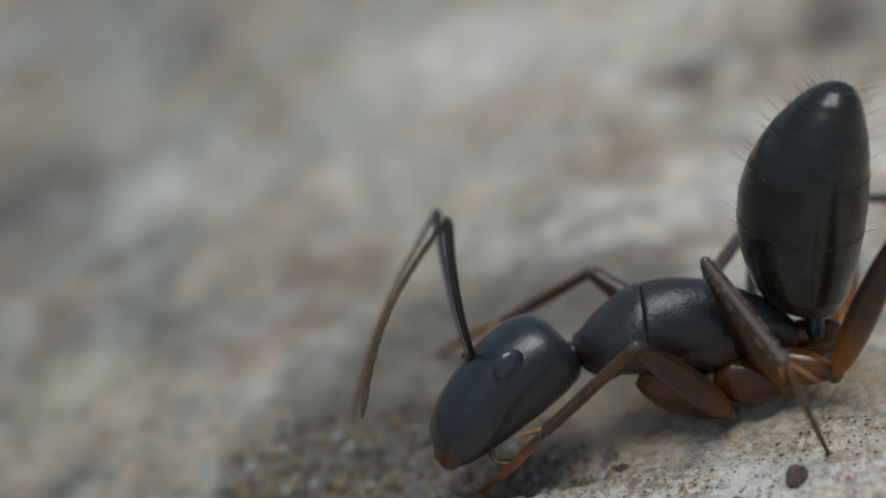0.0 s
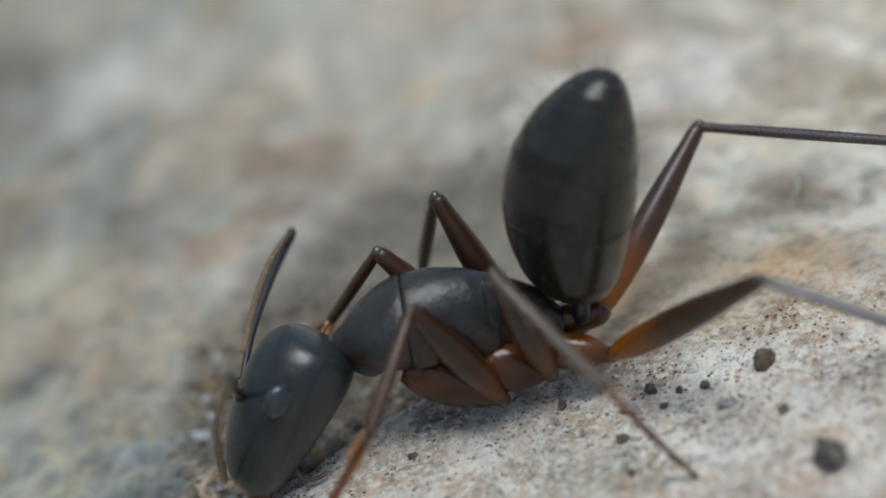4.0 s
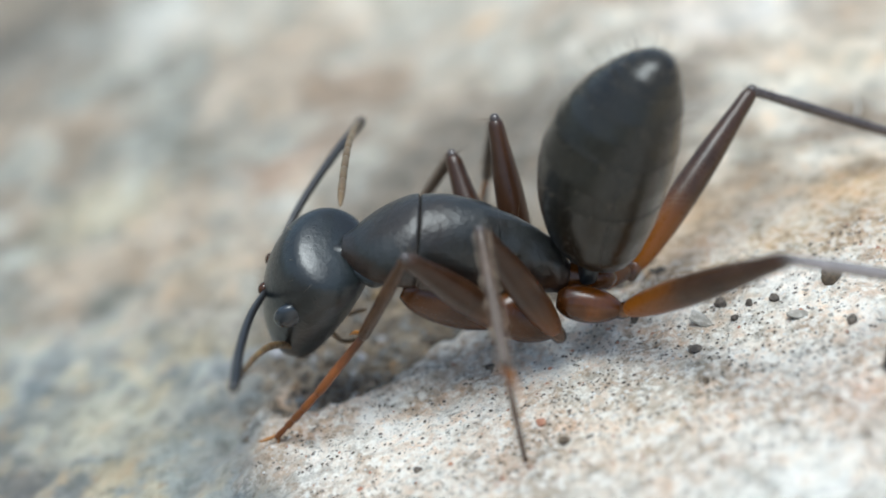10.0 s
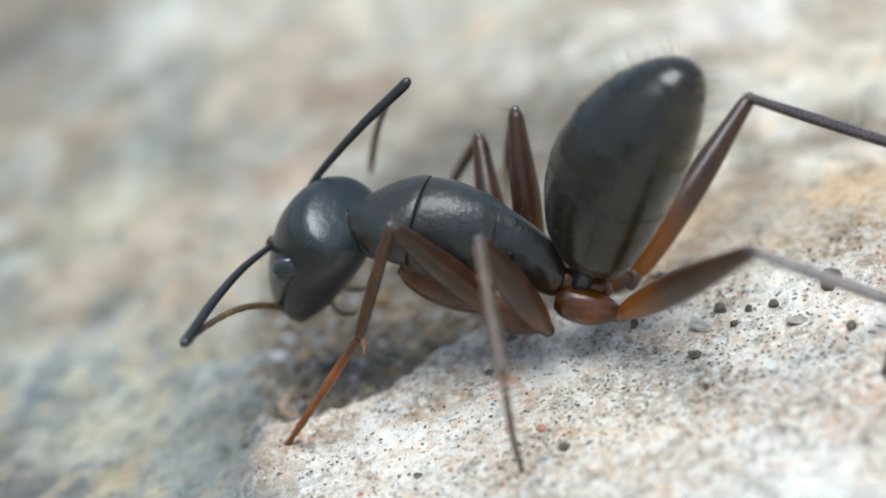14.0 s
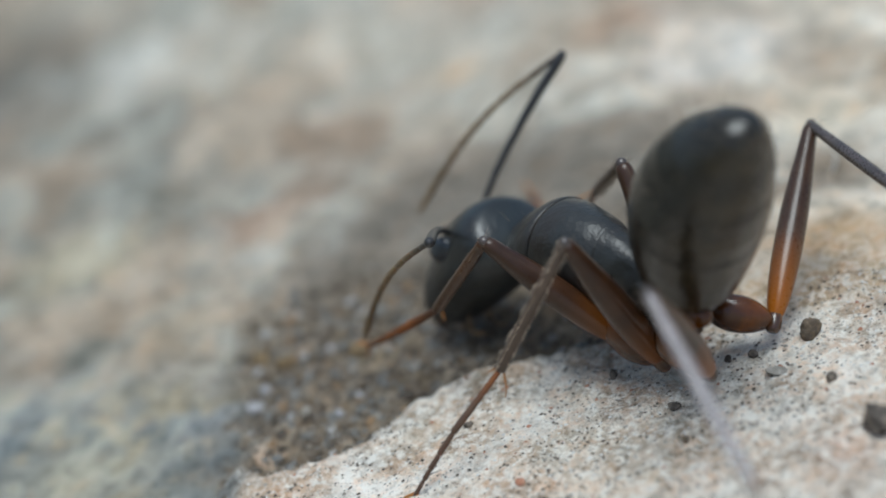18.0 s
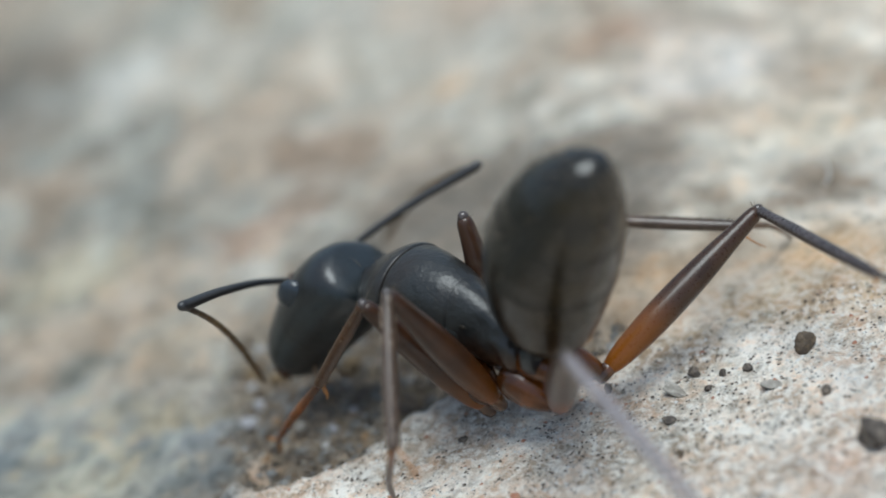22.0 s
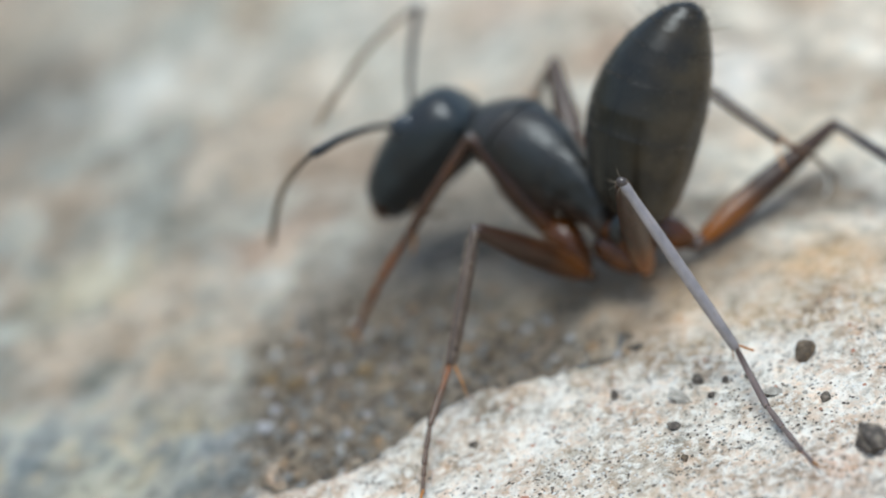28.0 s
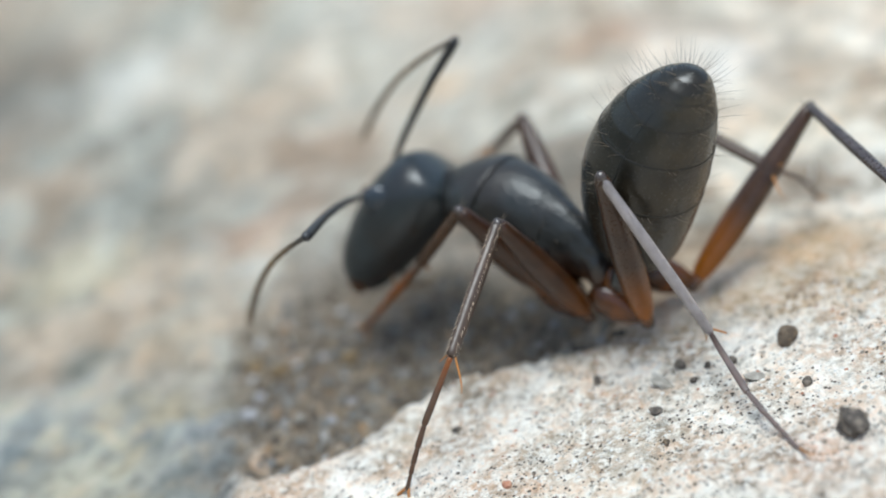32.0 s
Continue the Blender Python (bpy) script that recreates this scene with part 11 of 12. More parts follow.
        (23.75, mm(-4.329, -2.877, 1.184, -43.2, 44.1, -123.2)), (24, mm(-3.446, -3.385, 0.96, -38.1, 44.7, -118.9)), (24.33, mm(-2.903, -3.42, 0.655, -41.2, 44.9, -121.7)),
        (24.5, mm(-2.692, -3.374, 0.58, -42.3, 44.9, -122.7)), (25, mm(-2.47, -3.556, 0.629, -38.7, 45.9, -119.9)), (25.5, mm(-2.302, -3.6, 0.545, -48, 43.7, -127.5)),
        (25.9, mm(-2.33, -3.693, 0.428, -54.8, 41.2, -134.5)), (26.3, mm(-2.391, -3.912, 0.147, -68.3, 33.1, -148.3)), (26.7, mm(-2.45, -4.168, -0.19, -79.8, 20.9, -160.4)),
        (27.1, mm(-2.488, -4.378, -0.471, -86.9, 9.3, -167.9)), (27.5, mm(-2.502, -4.464, -0.589, -89.3, 4.3, -170.5)), (27.83, mm(-3.191, -3.696, 0.43, -89.9, 1, 176.3)),
        (28, mm(-3.284, -3.402, 0.798, -90, -0.2, 171.5)), (28.33, mm(-3.993, -2.349, 1.834, -73.7, 33.6, -157.6)), (28.5, mm(-4.038, -1.798, 2.185, -60.5, 42.6, -140.2)),
        (29, mm(-3.989, -1.721, 1.926, -62.5, 42, -142.1)), (29.33, mm(-3.694, -1.661, 2.142, -65.1, 39.4, -143.8)), (29.5, mm(-3.582, -1.637, 2.214, -66, 38.5, -144.4)),
        (29.7, mm(-3.436, -1.572, 2.336, -67.9, 36.7, -145.9)), (30, mm(-3.155, -1.451, 2.537, -71.3, 33.3, -148.3)), (30.5, mm(-3.608, -1.747, 2.403, -63.3, 40, -142)),
        (30.75, mm(-3.625, -2.762, 1.558, -81.6, 24.7, -167.8)), (31, mm(-3.202, -3.469, 0.658, -90.5, 4.7, 173.9)), (31.25, mm(-3.591, -2.854, 1.405, -81.3, 26.4, -168.2)),
        (31.5, mm(-3.651, -1.97, 2.108, -61.2, 43.3, -141.3)), (32, mm(-3.291, -1.934, 2.029, -65.7, 41.4, -145.7)),
    ])
    walk(limbs["scape_l"], [
        (0, mm(4.545, 0.383, 0.233, 42.5, -67, 87.8)), (0.5, mm(4.542, 0.412, 0.193, 38, -65.3, 97)), (1, mm(4.541, 0.435, 0.149, 19.8, -53.7, 123.5)),
        (1.5, mm(4.518, 0.509, 0.113, 18.2, -62.1, 130)), (1.83, mm(4.511, 0.479, -0.245, 47.1, -72.6, 117.4)), (2, mm(4.493, 0.443, -0.371, 65.1, -75.3, 105.3)),
        (2.5, mm(4.488, 0.554, -0.201, 8.1, -65.7, 159)), (3.17, mm(4.46, 0.52, -0.227, 31, -60, 129.8)), (3.83, mm(4.441, 0.454, -0.268, 47.9, -40.1, 99.4)),
        (4.5, mm(4.412, 0.416, -0.287, 50.1, -27.6, 88.4)), (4.7, mm(4.399, 0.387, -0.335, 43.9, -24.4, 109.8)), (5, mm(4.303, 0.618, -0.277, 55.4, -24.5, 88.4)),
        (5.5, mm(4.323, 0.503, -0.375, 55.3, -24.8, 88.7)), (5.7, mm(4.328, 0.509, -0.344, 54, -30.2, 92)), (6, mm(4.334, 0.519, -0.288, 50.3, -39.8, 98.8)),
        (6.5, mm(4.33, 0.467, -0.359, 51.7, -32.3, 97.1)), (7, mm(4.322, 0.424, -0.415, 47.9, -28, 108.5)), (7.2, mm(4.313, 0.321, -0.516, 55.9, -31.6, 97.5)),
        (7.5, mm(4.276, 0.101, -0.664, 72.6, -34.2, 75.5)), (8, mm(4.258, -0.08, -0.699, 65, -14.8, 83.7)), (8.2, mm(4.249, -0.06, -0.716, 67.2, -21.5, 85.5)),
        (8.5, mm(4.232, -0.021, -0.746, 71, -34.2, 88.3)), (8.83, mm(4.267, 0.125, -0.676, 59.7, -31.1, 103.3)), (9, mm(4.277, 0.176, -0.646, 55.9, -29.4, 108.4)),
        (9.5, mm(4.222, -0.004, -0.762, 68.3, -33, 93.5)), (10, mm(4.141, -0.198, -0.85, 71.1, -6.1, 85.7)), (10.5, mm(4.147, -0.158, -0.85, 78.3, -27.7, 76.8)),
        (11, mm(4.184, -0.077, -0.813, 70.9, -28.4, 91.1)), (11.5, mm(4.21, -0.076, -0.776, 68.3, -33.7, 95.6)), (12, mm(4.222, -0.094, -0.756, 66, -9.7, 84.8)),
        (12.5, mm(4.213, -0.084, -0.771, 66, -2.8, 102.5)), (13, mm(4.197, -0.083, -0.794, 67.1, -0.7, 89.7)), (13.5, mm(4.213, -0.023, -0.774, 64.3, -30.4, 101.1)),
        (13.7, mm(4.211, -0.007, -0.777, 65.9, -21.5, 95.1)), (14, mm(4.208, 0.023, -0.782, 66.2, -5.7, 85.3)), (14.5, mm(4.287, 0.124, -0.639, 87.1, -46.9, 56.8)),
        (14.9, mm(4.35, 0.14, -0.497, 75, -45.7, 64.3)), (15.3, mm(4.434, 0.151, -0.134, 49, -39, 79.2)), (15.7, mm(4.41, 0.115, 0.307, 24.4, -27.2, 91)),
        (16.1, mm(4.286, 0.046, 0.651, 7, -17.4, 99.5)), (16.5, mm(4.209, 0.007, 0.781, 0.4, -14.4, 104.2)), (16.83, mm(4.253, 0.087, 0.707, -1.7, -11.9, 124.3)),
        (17, mm(4.268, 0.113, 0.676, -3.9, -12.5, 135.6)), (17.5, mm(4.411, 0.193, 0.258, 1.2, -25.7, 152.9)), (18, mm(4.398, 0.357, -0.111, 14.4, -28.8, 142.3)),
        (18.5, mm(4.367, 0.425, -0.203, 24.5, -29.6, 132.9)), (18.7, mm(4.353, 0.452, -0.231, 32.6, -29.4, 122.5)), (19, mm(4.325, 0.502, -0.28, 46.4, -25.9, 104.5)),
        (19.5, mm(4.346, 0.471, -0.23, 28.1, -32.6, 129.3)), (20, mm(4.364, 0.443, -0.178, 42.2, -29.7, 101.1)), (20.5, mm(4.368, 0.464, -0.054, 25.9, -51.5, 121.8)),
        (21, mm(4.362, 0.482, 0.051, 26.9, -28.4, 118.4)), (21.5, mm(4.362, 0.479, -0.064, 36.2, -36.5, 107)), (22, mm(4.352, 0.473, -0.189, 38.9, -30, 110.5)),
        (22.5, mm(4.354, 0.455, -0.219, 40.8, -42.1, 107.2)), (23, mm(4.355, 0.435, -0.249, 32.9, -31.3, 122.7)), (23.2, mm(4.327, 0.453, -0.347, 42, -26.4, 116.3)),
        (23.5, mm(4.256, 0.478, -0.522, 56.3, -15.9, 107.4)), (24, mm(4.266, 0.641, -0.254, 49.4, -38.6, 104)), (24.33, mm(4.351, 0.491, -0.145, 32, -37, 119.1)),
        (24.5, mm(4.375, 0.437, -0.1, 25.7, -35.6, 124.5)), (25, mm(4.367, 0.468, 0.055, 8.5, -47.5, 139.8)), (25.5, mm(4.397, 0.377, 0.011, 34, -16.2, 109.1)),
        (25.9, mm(4.403, 0.345, 0.077, 31.7, -16.6, 107.6)), (26.3, mm(4.403, 0.266, 0.233, 26.2, -17.7, 104.7)), (26.7, mm(4.375, 0.166, 0.415, 18.9, -20.4, 102.2)),
        (27.1, mm(4.328, 0.081, 0.561, 12.1, -23.5, 101.2)), (27.5, mm(4.302, 0.045, 0.62, 9.1, -25.2, 101.1)), (27.83, mm(4.294, 0.624, -0.136, 45.9, -26.9, 105.9)),
        (28, mm(4.118, 0.817, -0.378, 57.5, -32, 110.6)), (28.33, mm(4.123, 0.87, -0.211, 45.5, -38, 121.8)), (28.5, mm(4.122, 0.883, -0.148, 40.5, -39.7, 126.5)),
        (29, mm(4.088, 0.929, 0.096, 61.1, -24.7, 99.5)), (29.33, mm(4.182, 0.796, -0.195, 55, -45.3, 104)), (29.5, mm(4.211, 0.722, -0.289, 51.4, -52.7, 107.1)),
        (29.7, mm(4.207, 0.671, -0.405, 60.4, -38.9, 95.5)), (30, mm(4.188, 0.546, -0.6, 66.7, -13.3, 84.3)), (30.5, mm(4.195, 0.651, -0.468, 60.2, -29.7, 99.8)),
        (31, mm(4.179, 0.741, -0.36, 56.6, -35, 104.8)), (31.5, mm(4.183, 0.724, -0.381, 52.3, -25.7, 115.3)), (32, mm(4.185, 0.707, -0.404, 52.8, -28, 113.5)),
    ])
    walk(limbs["funiculus_l"], [
        (0, mm(4.589, 1.507, 2.884, -18.6, 62.1, -17.3)), (0.5, mm(4.395, 1.606, 2.81, -23.9, 63, -31.1)), (0.75, mm(3.994, 1.756, 2.665, -18.5, 55.5, -22.1)),
        (1, mm(3.599, 1.858, 2.469, -15.5, 47.8, -15.3)), (1.5, mm(3.654, 1.541, 2.659, -23.7, 62.1, -2.2)), (1.83, mm(4.115, 1.244, 2.503, -22.1, 66.7, 1)),
        (2, mm(4.3, 1.15, 2.414, -21.6, 68.2, 2)), (2.5, mm(3.38, 0.979, 2.423, -23.4, 61.2, 9.4)), (3.17, mm(3.538, 1.627, 2.267, -23.4, 58.7, -16.4)),
        (3.83, mm(4.082, 2.626, 1.588, -19.7, 54.7, -60.7)), (4.5, mm(4.484, 2.967, 1.047, -16.2, 53.4, -83.7)), (4.533, mm(4.412, 2.97, 1.036, 2.9, 53.3, -51.5)),
        (4.6, mm(3.991, 2.951, 0.962, 28.5, 24.5, 18.8)), (4.667, mm(3.577, 2.874, 0.87, 13, -9.9, 75.2)), (4.7, mm(3.509, 2.855, 0.853, 1.6, -14.9, 95.8)),
        (4.8, mm(3.728, 2.981, 0.887, 19.5, 20.5, 51.5)), (4.867, mm(4.01, 3.113, 0.912, 18.1, 41.2, 30)), (5, mm(4.374, 3.238, 0.917, -33.5, 63.9, -54.2)),
        (5.5, mm(4.382, 3.117, 0.833, -17.5, 44.9, -81.1)), (5.7, mm(4.241, 2.997, 1.105, -19.1, 50.4, -53.8)), (6, mm(3.994, 2.706, 1.555, -10.5, 59.1, 5.6)),
        (6.5, mm(4.03, 2.884, 1.178, -19.1, 62, -64)), (6.733, mm(3.798, 2.874, 1.074, 28.2, 36.5, 25.7)), (6.867, mm(3.604, 2.851, 0.981, 24.7, 7.9, 59.7)),
        (7, mm(3.516, 2.836, 0.936, 7.2, -10.9, 93.5)), (7.2, mm(3.993, 2.752, 0.995, 29.1, 12.4, 48.4)), (7.333, mm(4.358, 2.634, 1.006, 28.3, 39.4, 10.4)),
        (7.5, mm(4.873, 2.407, 0.955, -17.1, 57.2, -75.8)), (8, mm(4.565, 2.687, 0.038, -14.2, 35.2, -97.9)), (8.2, mm(4.461, 2.611, 0.34, -16.2, 41.9, -91.7)),
        (8.5, mm(4.302, 2.36, 0.873, -17, 54.6, -78.9)), (8.83, mm(3.7, 2.525, 0.812, -14.3, 53.7, -76.1)), (9, mm(3.487, 2.556, 0.77, -13.4, 53.3, -75.3)),
        (9.5, mm(4.075, 2.407, 0.807, -8.8, 57.8, -54.6)), (9.75, mm(4.218, 2.612, 0.159, -17.5, 41.3, -82.1)), (10, mm(4.357, 2.658, -0.546, -15.7, 23.7, -102.5)),
        (10.5, mm(4.728, 2.325, 0.489, -15.4, 43.2, -84.9)), (11, mm(4.135, 2.457, 0.556, -16.6, 50.9, -86.9)), (11.5, mm(3.976, 2.309, 0.821, -11.1, 56.9, -68.7)),
        (11.75, mm(4.211, 2.592, 0.296, -14.6, 42.1, -84.7)), (12, mm(4.479, 2.733, -0.271, -12.9, 27.2, -97.1)), (12.25, mm(4.033, 2.768, -0.449, -10.7, 26.3, -91.9)),
        (12.5, mm(3.589, 2.724, -0.629, -8.5, 25, -86.8)), (13, mm(4.211, 2.797, -0.759, -4.7, 20.6, -79.3)), (13.25, mm(3.963, 2.71, -0.01, -7.6, 41.1, -65.7)),
        (13.5, mm(3.736, 2.416, 0.682, -2.7, 61.1, -47)), (13.7, mm(3.975, 2.662, 0.279, -16.4, 50.3, -72)), (14, mm(4.445, 2.879, -0.494, -21.1, 26.6, -100.5)),
        (14.25, mm(4.932, 2.538, 0.613, -18.9, 41.1, -81.7)), (14.5, mm(5.365, 1.772, 1.462, -9.8, 53.8, -58.2)), (14.9, mm(5.225, 1.953, 1.562, -8.6, 51.9, -56.4)),
        (15.3, mm(4.854, 2.351, 1.677, -6.2, 47.1, -52.9)), (15.7, mm(4.363, 2.677, 1.622, -4, 41.4, -49.1)), (16.1, mm(3.835, 2.756, 1.515, -2.5, 36.5, -46)),
        (16.5, mm(3.525, 2.712, 1.497, -1.9, 34.5, -44.7)), (16.83, mm(2.665, 2.415, 1.302, 9.9, 43.8, -16.3)), (17, mm(2.259, 2.08, 1.298, 16.2, 45.7, -3.9)),
        (17.25, mm(2.129, 1.745, 1.401, 24, 22.5, 38.7)), (17.5, mm(2.101, 1.374, 1.509, 13.8, 4.6, 68.4)), (17.733, mm(2.229, 1.611, 1.416, 21.5, 20.2, 45.8)),
        (18, mm(2.4, 1.9, 1.275, 13.7, 44.7, 3.5)), (18.33, mm(2.59, 2.165, 1.24, 13.6, 49.7, 15.5)), (18.5, mm(2.663, 2.26, 1.219, 14, 51.6, 20.3)),
        (18.7, mm(3.003, 2.569, 1.181, 8.4, 52.4, -1.1)), (19, mm(3.677, 3.01, 0.979, -1.5, 50.6, -40.4)), (19.25, mm(3.228, 2.718, 1.19, 5.6, 51.7, -6.1)),
        (19.5, mm(2.809, 2.348, 1.322, 12.2, 50.3, 27.6)), (19.75, mm(3.322, 2.674, 1.317, 6.2, 55, -10.8)), (20, mm(3.883, 2.899, 1.248, -4.6, 56, -53.3)),
        (20.25, mm(3.64, 2.498, 1.778, 2.5, 54.6, -27.4)), (20.5, mm(3.424, 1.987, 2.201, 7.2, 51.5, -4.1)), (20.75, mm(3.264, 2.387, 1.848, 5.5, 50.3, -9.1)),
        (21, mm(3.156, 2.71, 1.42, 4.2, 49, -14.2)), (21.25, mm(3.413, 2.713, 1.546, 6.4, 41.8, -6.1)), (21.5, mm(3.686, 2.694, 1.648, 7, 34.5, 0.8)),
        (22, mm(3.48, 2.809, 1.253, -3.8, 57.9, -52.9)), (22.5, mm(3.722, 2.495, 1.713, -10.3, 69.6, -63.2)), (23, mm(3.024, 2.505, 1.246, 6, 57.8, -17.6)),
        (23.2, mm(3.185, 2.766, 0.934, -39.3, 34, -97.7)), (23.333, mm(3.292, 2.931, 0.673, -37.6, 8.4, -127.1)), (23.5, mm(3.427, 3.121, 0.268, -6.1, -24.9, 169.9)),
        (23.633, mm(3.511, 3.071, 0.63, -31.9, -3.7, -149.6)), (23.75, mm(3.581, 3.029, 0.928, -39.8, 22, -123.4)), (24, mm(3.723, 2.827, 1.541, -11.5, 65.4, -52)),
        (24.33, mm(3.234, 2.502, 1.588, -3.2, 58.8, -43.5)), (24.5, mm(3.047, 2.366, 1.577, -1, 56.3, -41.3)), (24.75, mm(2.96, 2.063, 1.903, 13.8, 40.2, -3)),
        (25, mm(2.88, 1.725, 2.177, 13.3, 21.6, 23.8)), (25.25, mm(3.141, 2.487, 1.611, 7.1, 31.7, -12.1)), (25.5, mm(3.493, 2.99, 0.817, -6.1, 35.8, -53.5)),
        (25.9, mm(3.566, 2.976, 0.897, -6.3, 36.7, -52.8)), (26.3, mm(3.709, 2.92, 1.11, -6.5, 38.7, -51.1)), (26.7, mm(3.807, 2.805, 1.418, -6.7, 41.2, -49.1)),
        (27.1, mm(3.816, 2.672, 1.71, -6.6, 43.3, -47.1)), (27.5, mm(3.801, 2.603, 1.845, -6.5, 44.2, -46.4)), (27.83, mm(3.59, 3.093, 1.168, -3.6, 61.5, -14.7)),
        (28, mm(3.26, 3.102, 1.15, 4.5, 66.9, 3.5)), (28.33, mm(2.928, 2.798, 1.563, 16, 63.9, 39.7)), (28.5, mm(2.804, 2.666, 1.69, 18.3, 62.3, 51.2)),
        (28.75, mm(3.218, 3.146, 1.552, 7.5, 59.5, 34)), (29, mm(3.658, 3.509, 1.301, -1.5, 55.7, 18.5)), (29.33, mm(3.693, 2.762, 1.852, 11.4, 24.8, 31.7)),
        (29.5, mm(3.698, 2.389, 2.003, 13.7, 13.4, 33.7)), (29.7, mm(3.991, 2.902, 1.403, 11.9, 35.5, 4.6)), (30, mm(4.466, 3.335, 0.061, -40.5, 53.8, -88.7)),
        (30.5, mm(3.768, 3.115, 0.96, -26.4, 63.5, -58.2)), (31, mm(3.575, 3.02, 1.294, -27, 69.8, -57.5)), (31.25, mm(3.319, 3.06, 1.089, -11.7, 66.8, -32.2)),
        (31.5, mm(3.072, 3.069, 0.868, -2.1, 61.8, -12.5)), (32, mm(3.172, 3.04, 0.947, 0.4, 61, -5.3)),
    ])
    walk(limbs["scape_r"], [
        (0, mm(4.617, -0.079, 0.006, -39.3, -22.3, -82.6)), (0.5, mm(4.618, -0.049, -0.033, -40, -17.7, -88.4)), (1, mm(4.617, -0.025, -0.08, -38.6, -15.1, -131.9)),
        (1.5, mm(4.607, 0.079, -0.165, -49.7, -16.1, -95.7)), (1.83, mm(4.56, -0.014, -0.402, -54.4, -19.2, -92.5)), (2, mm(4.533, -0.064, -0.478, -56.1, -20.4, -91.3)),
        (2.5, mm(4.553, 0.084, -0.414, -57.9, -21.3, -93.5)), (3.17, mm(4.518, 0.037, -0.411, -54.5, -20.5, -98.5)), (3.83, mm(4.486, -0.047, -0.398, -48.9, -18.4, -107.8)),
        (4.5, mm(4.449, -0.093, -0.387, -45.9, -16.7, -112.4)), (4.7, mm(4.424, -0.125, -0.424, -56.1, -30.5, -99.8)), (5, mm(4.375, 0.155, -0.504, -52.7, -32, -119.3)),
        (5.5, mm(4.372, 0.007, -0.522, 1.2, -64.6, 176.7)), (5.7, mm(4.377, 0.016, -0.501, -50.7, -30.6, -117.5)), (6, mm(4.387, 0.032, -0.463, -52.6, -16.7, -107.6)),
        (6.5, mm(4.37, -0.033, -0.494, -7.1, -57, -176.4)), (7, mm(4.352, -0.084, -0.519, -55.4, -31.5, -109.4)), (7.2, mm(4.322, -0.198, -0.555, -53.4, -28.9, -111.4)),
        (7.5, mm(4.254, -0.411, -0.579, -51.9, -21.7, -112.5)), (8, mm(4.21, -0.57, -0.531, -41.8, -25.3, -125.7)), (8.2, mm(4.205, -0.553, -0.559, -43.4, -29.2, -124.1)),
        (8.5, mm(4.194, -0.521, -0.611, 5, -66.5, 177)), (9, mm(4.262, -0.343, -0.607, -44.4, -34.3, -123.8)), (9.5, mm(4.184, -0.508, -0.64, -58.7, -20, -107.9)),
        (10, mm(4.084, -0.675, -0.652, -59.6, -21.6, -114.5)), (10.5, mm(4.095, -0.642, -0.667, -58.4, -20.1, -116.3)), (11, mm(4.139, -0.573, -0.662, -2.3, -63.7, -178.9)),
        (11.5, mm(4.162, -0.571, -0.624, -54.4, -29.1, -113.6)), (12, mm(4.17, -0.586, -0.595, -51.5, -23.8, -116.5)), (12.5, mm(4.161, -0.579, -0.618, -65.7, -25.9, -96.7)),
        (13, mm(4.145, -0.579, -0.646, -67.6, -10.5, -90.8)), (13.5, mm(4.168, -0.526, -0.652, -66.9, -15.7, -91.2)), (13.7, mm(4.168, -0.512, -0.663, -63.4, -21.7, -99.2)),
        (14, mm(4.168, -0.486, -0.682, -19.3, -58.7, -162)), (14.5, mm(4.253, -0.393, -0.593, -28, -47.6, -152.6)), (14.9, mm(4.309, -0.378, -0.476, -47.4, -11.5, -104.8)),
        (15.3, mm(4.388, -0.365, -0.179, -34.1, 2.3, -89)), (15.7, mm(4.38, -0.39, 0.188, -12.1, 16.4, -59.7)), (16.1, mm(4.287, -0.444, 0.477, 11.1, 18.4, -30.1)),
        (16.5, mm(4.226, -0.475, 0.588, 20.6, 16, -17.7)), (16.83, mm(4.246, -0.419, 0.59, 7.9, 7.7, -35.9)), (17, mm(4.254, -0.399, 0.588, 4, 3.9, -41.9)),
        (17.267, mm(4.336, -0.354, 0.351, -22.8, -10.2, -68)), (17.5, mm(4.403, -0.317, 0.157, -12.7, -48.3, -127.8)), (17.75, mm(4.428, -0.233, -0.062, -56.6, -24, -77.7)),
        (18, mm(4.415, -0.136, -0.276, -56.1, -42.1, -100.6)), (18.33, mm(4.4, -0.081, -0.358, -56.6, -19, -64.4)), (18.5, mm(4.393, -0.061, -0.387, -52.8, -15.1, -55.8)),
        (18.7, mm(4.383, -0.03, -0.423, -61.9, -21, -66.6)), (19, mm(4.361, 0.026, -0.487, -75.5, -39.3, -86.6)), (19.5, mm(4.38, -0.007, -0.431, -65.5, -19.2, -89.5)),
        (20, mm(4.397, -0.037, -0.375, -55.6, -19.2, -102.5)), (20.5, mm(4.415, 0.012, -0.305, -43, -18.6, -147.3)), (21, mm(4.424, 0.065, -0.253, -45.2, -19.9, -140.5)),
        (21.5, mm(4.411, 0.031, -0.323, -54.4, -8.1, -80.2)), (22, mm(4.388, 0.003, -0.407, -50.8, -18.4, -116.5)), (22.5, mm(4.384, -0.024, -0.419, -40.6, -31.5, -138.6)),
        (23, mm(4.379, -0.051, -0.432, -54.2, -29, -107.7)), (23.5, mm(4.273, -0.018, -0.678, -44.9, -47.4, -131.3)), (24, mm(4.318, 0.215, -0.548, -68, -28, -93.2)),
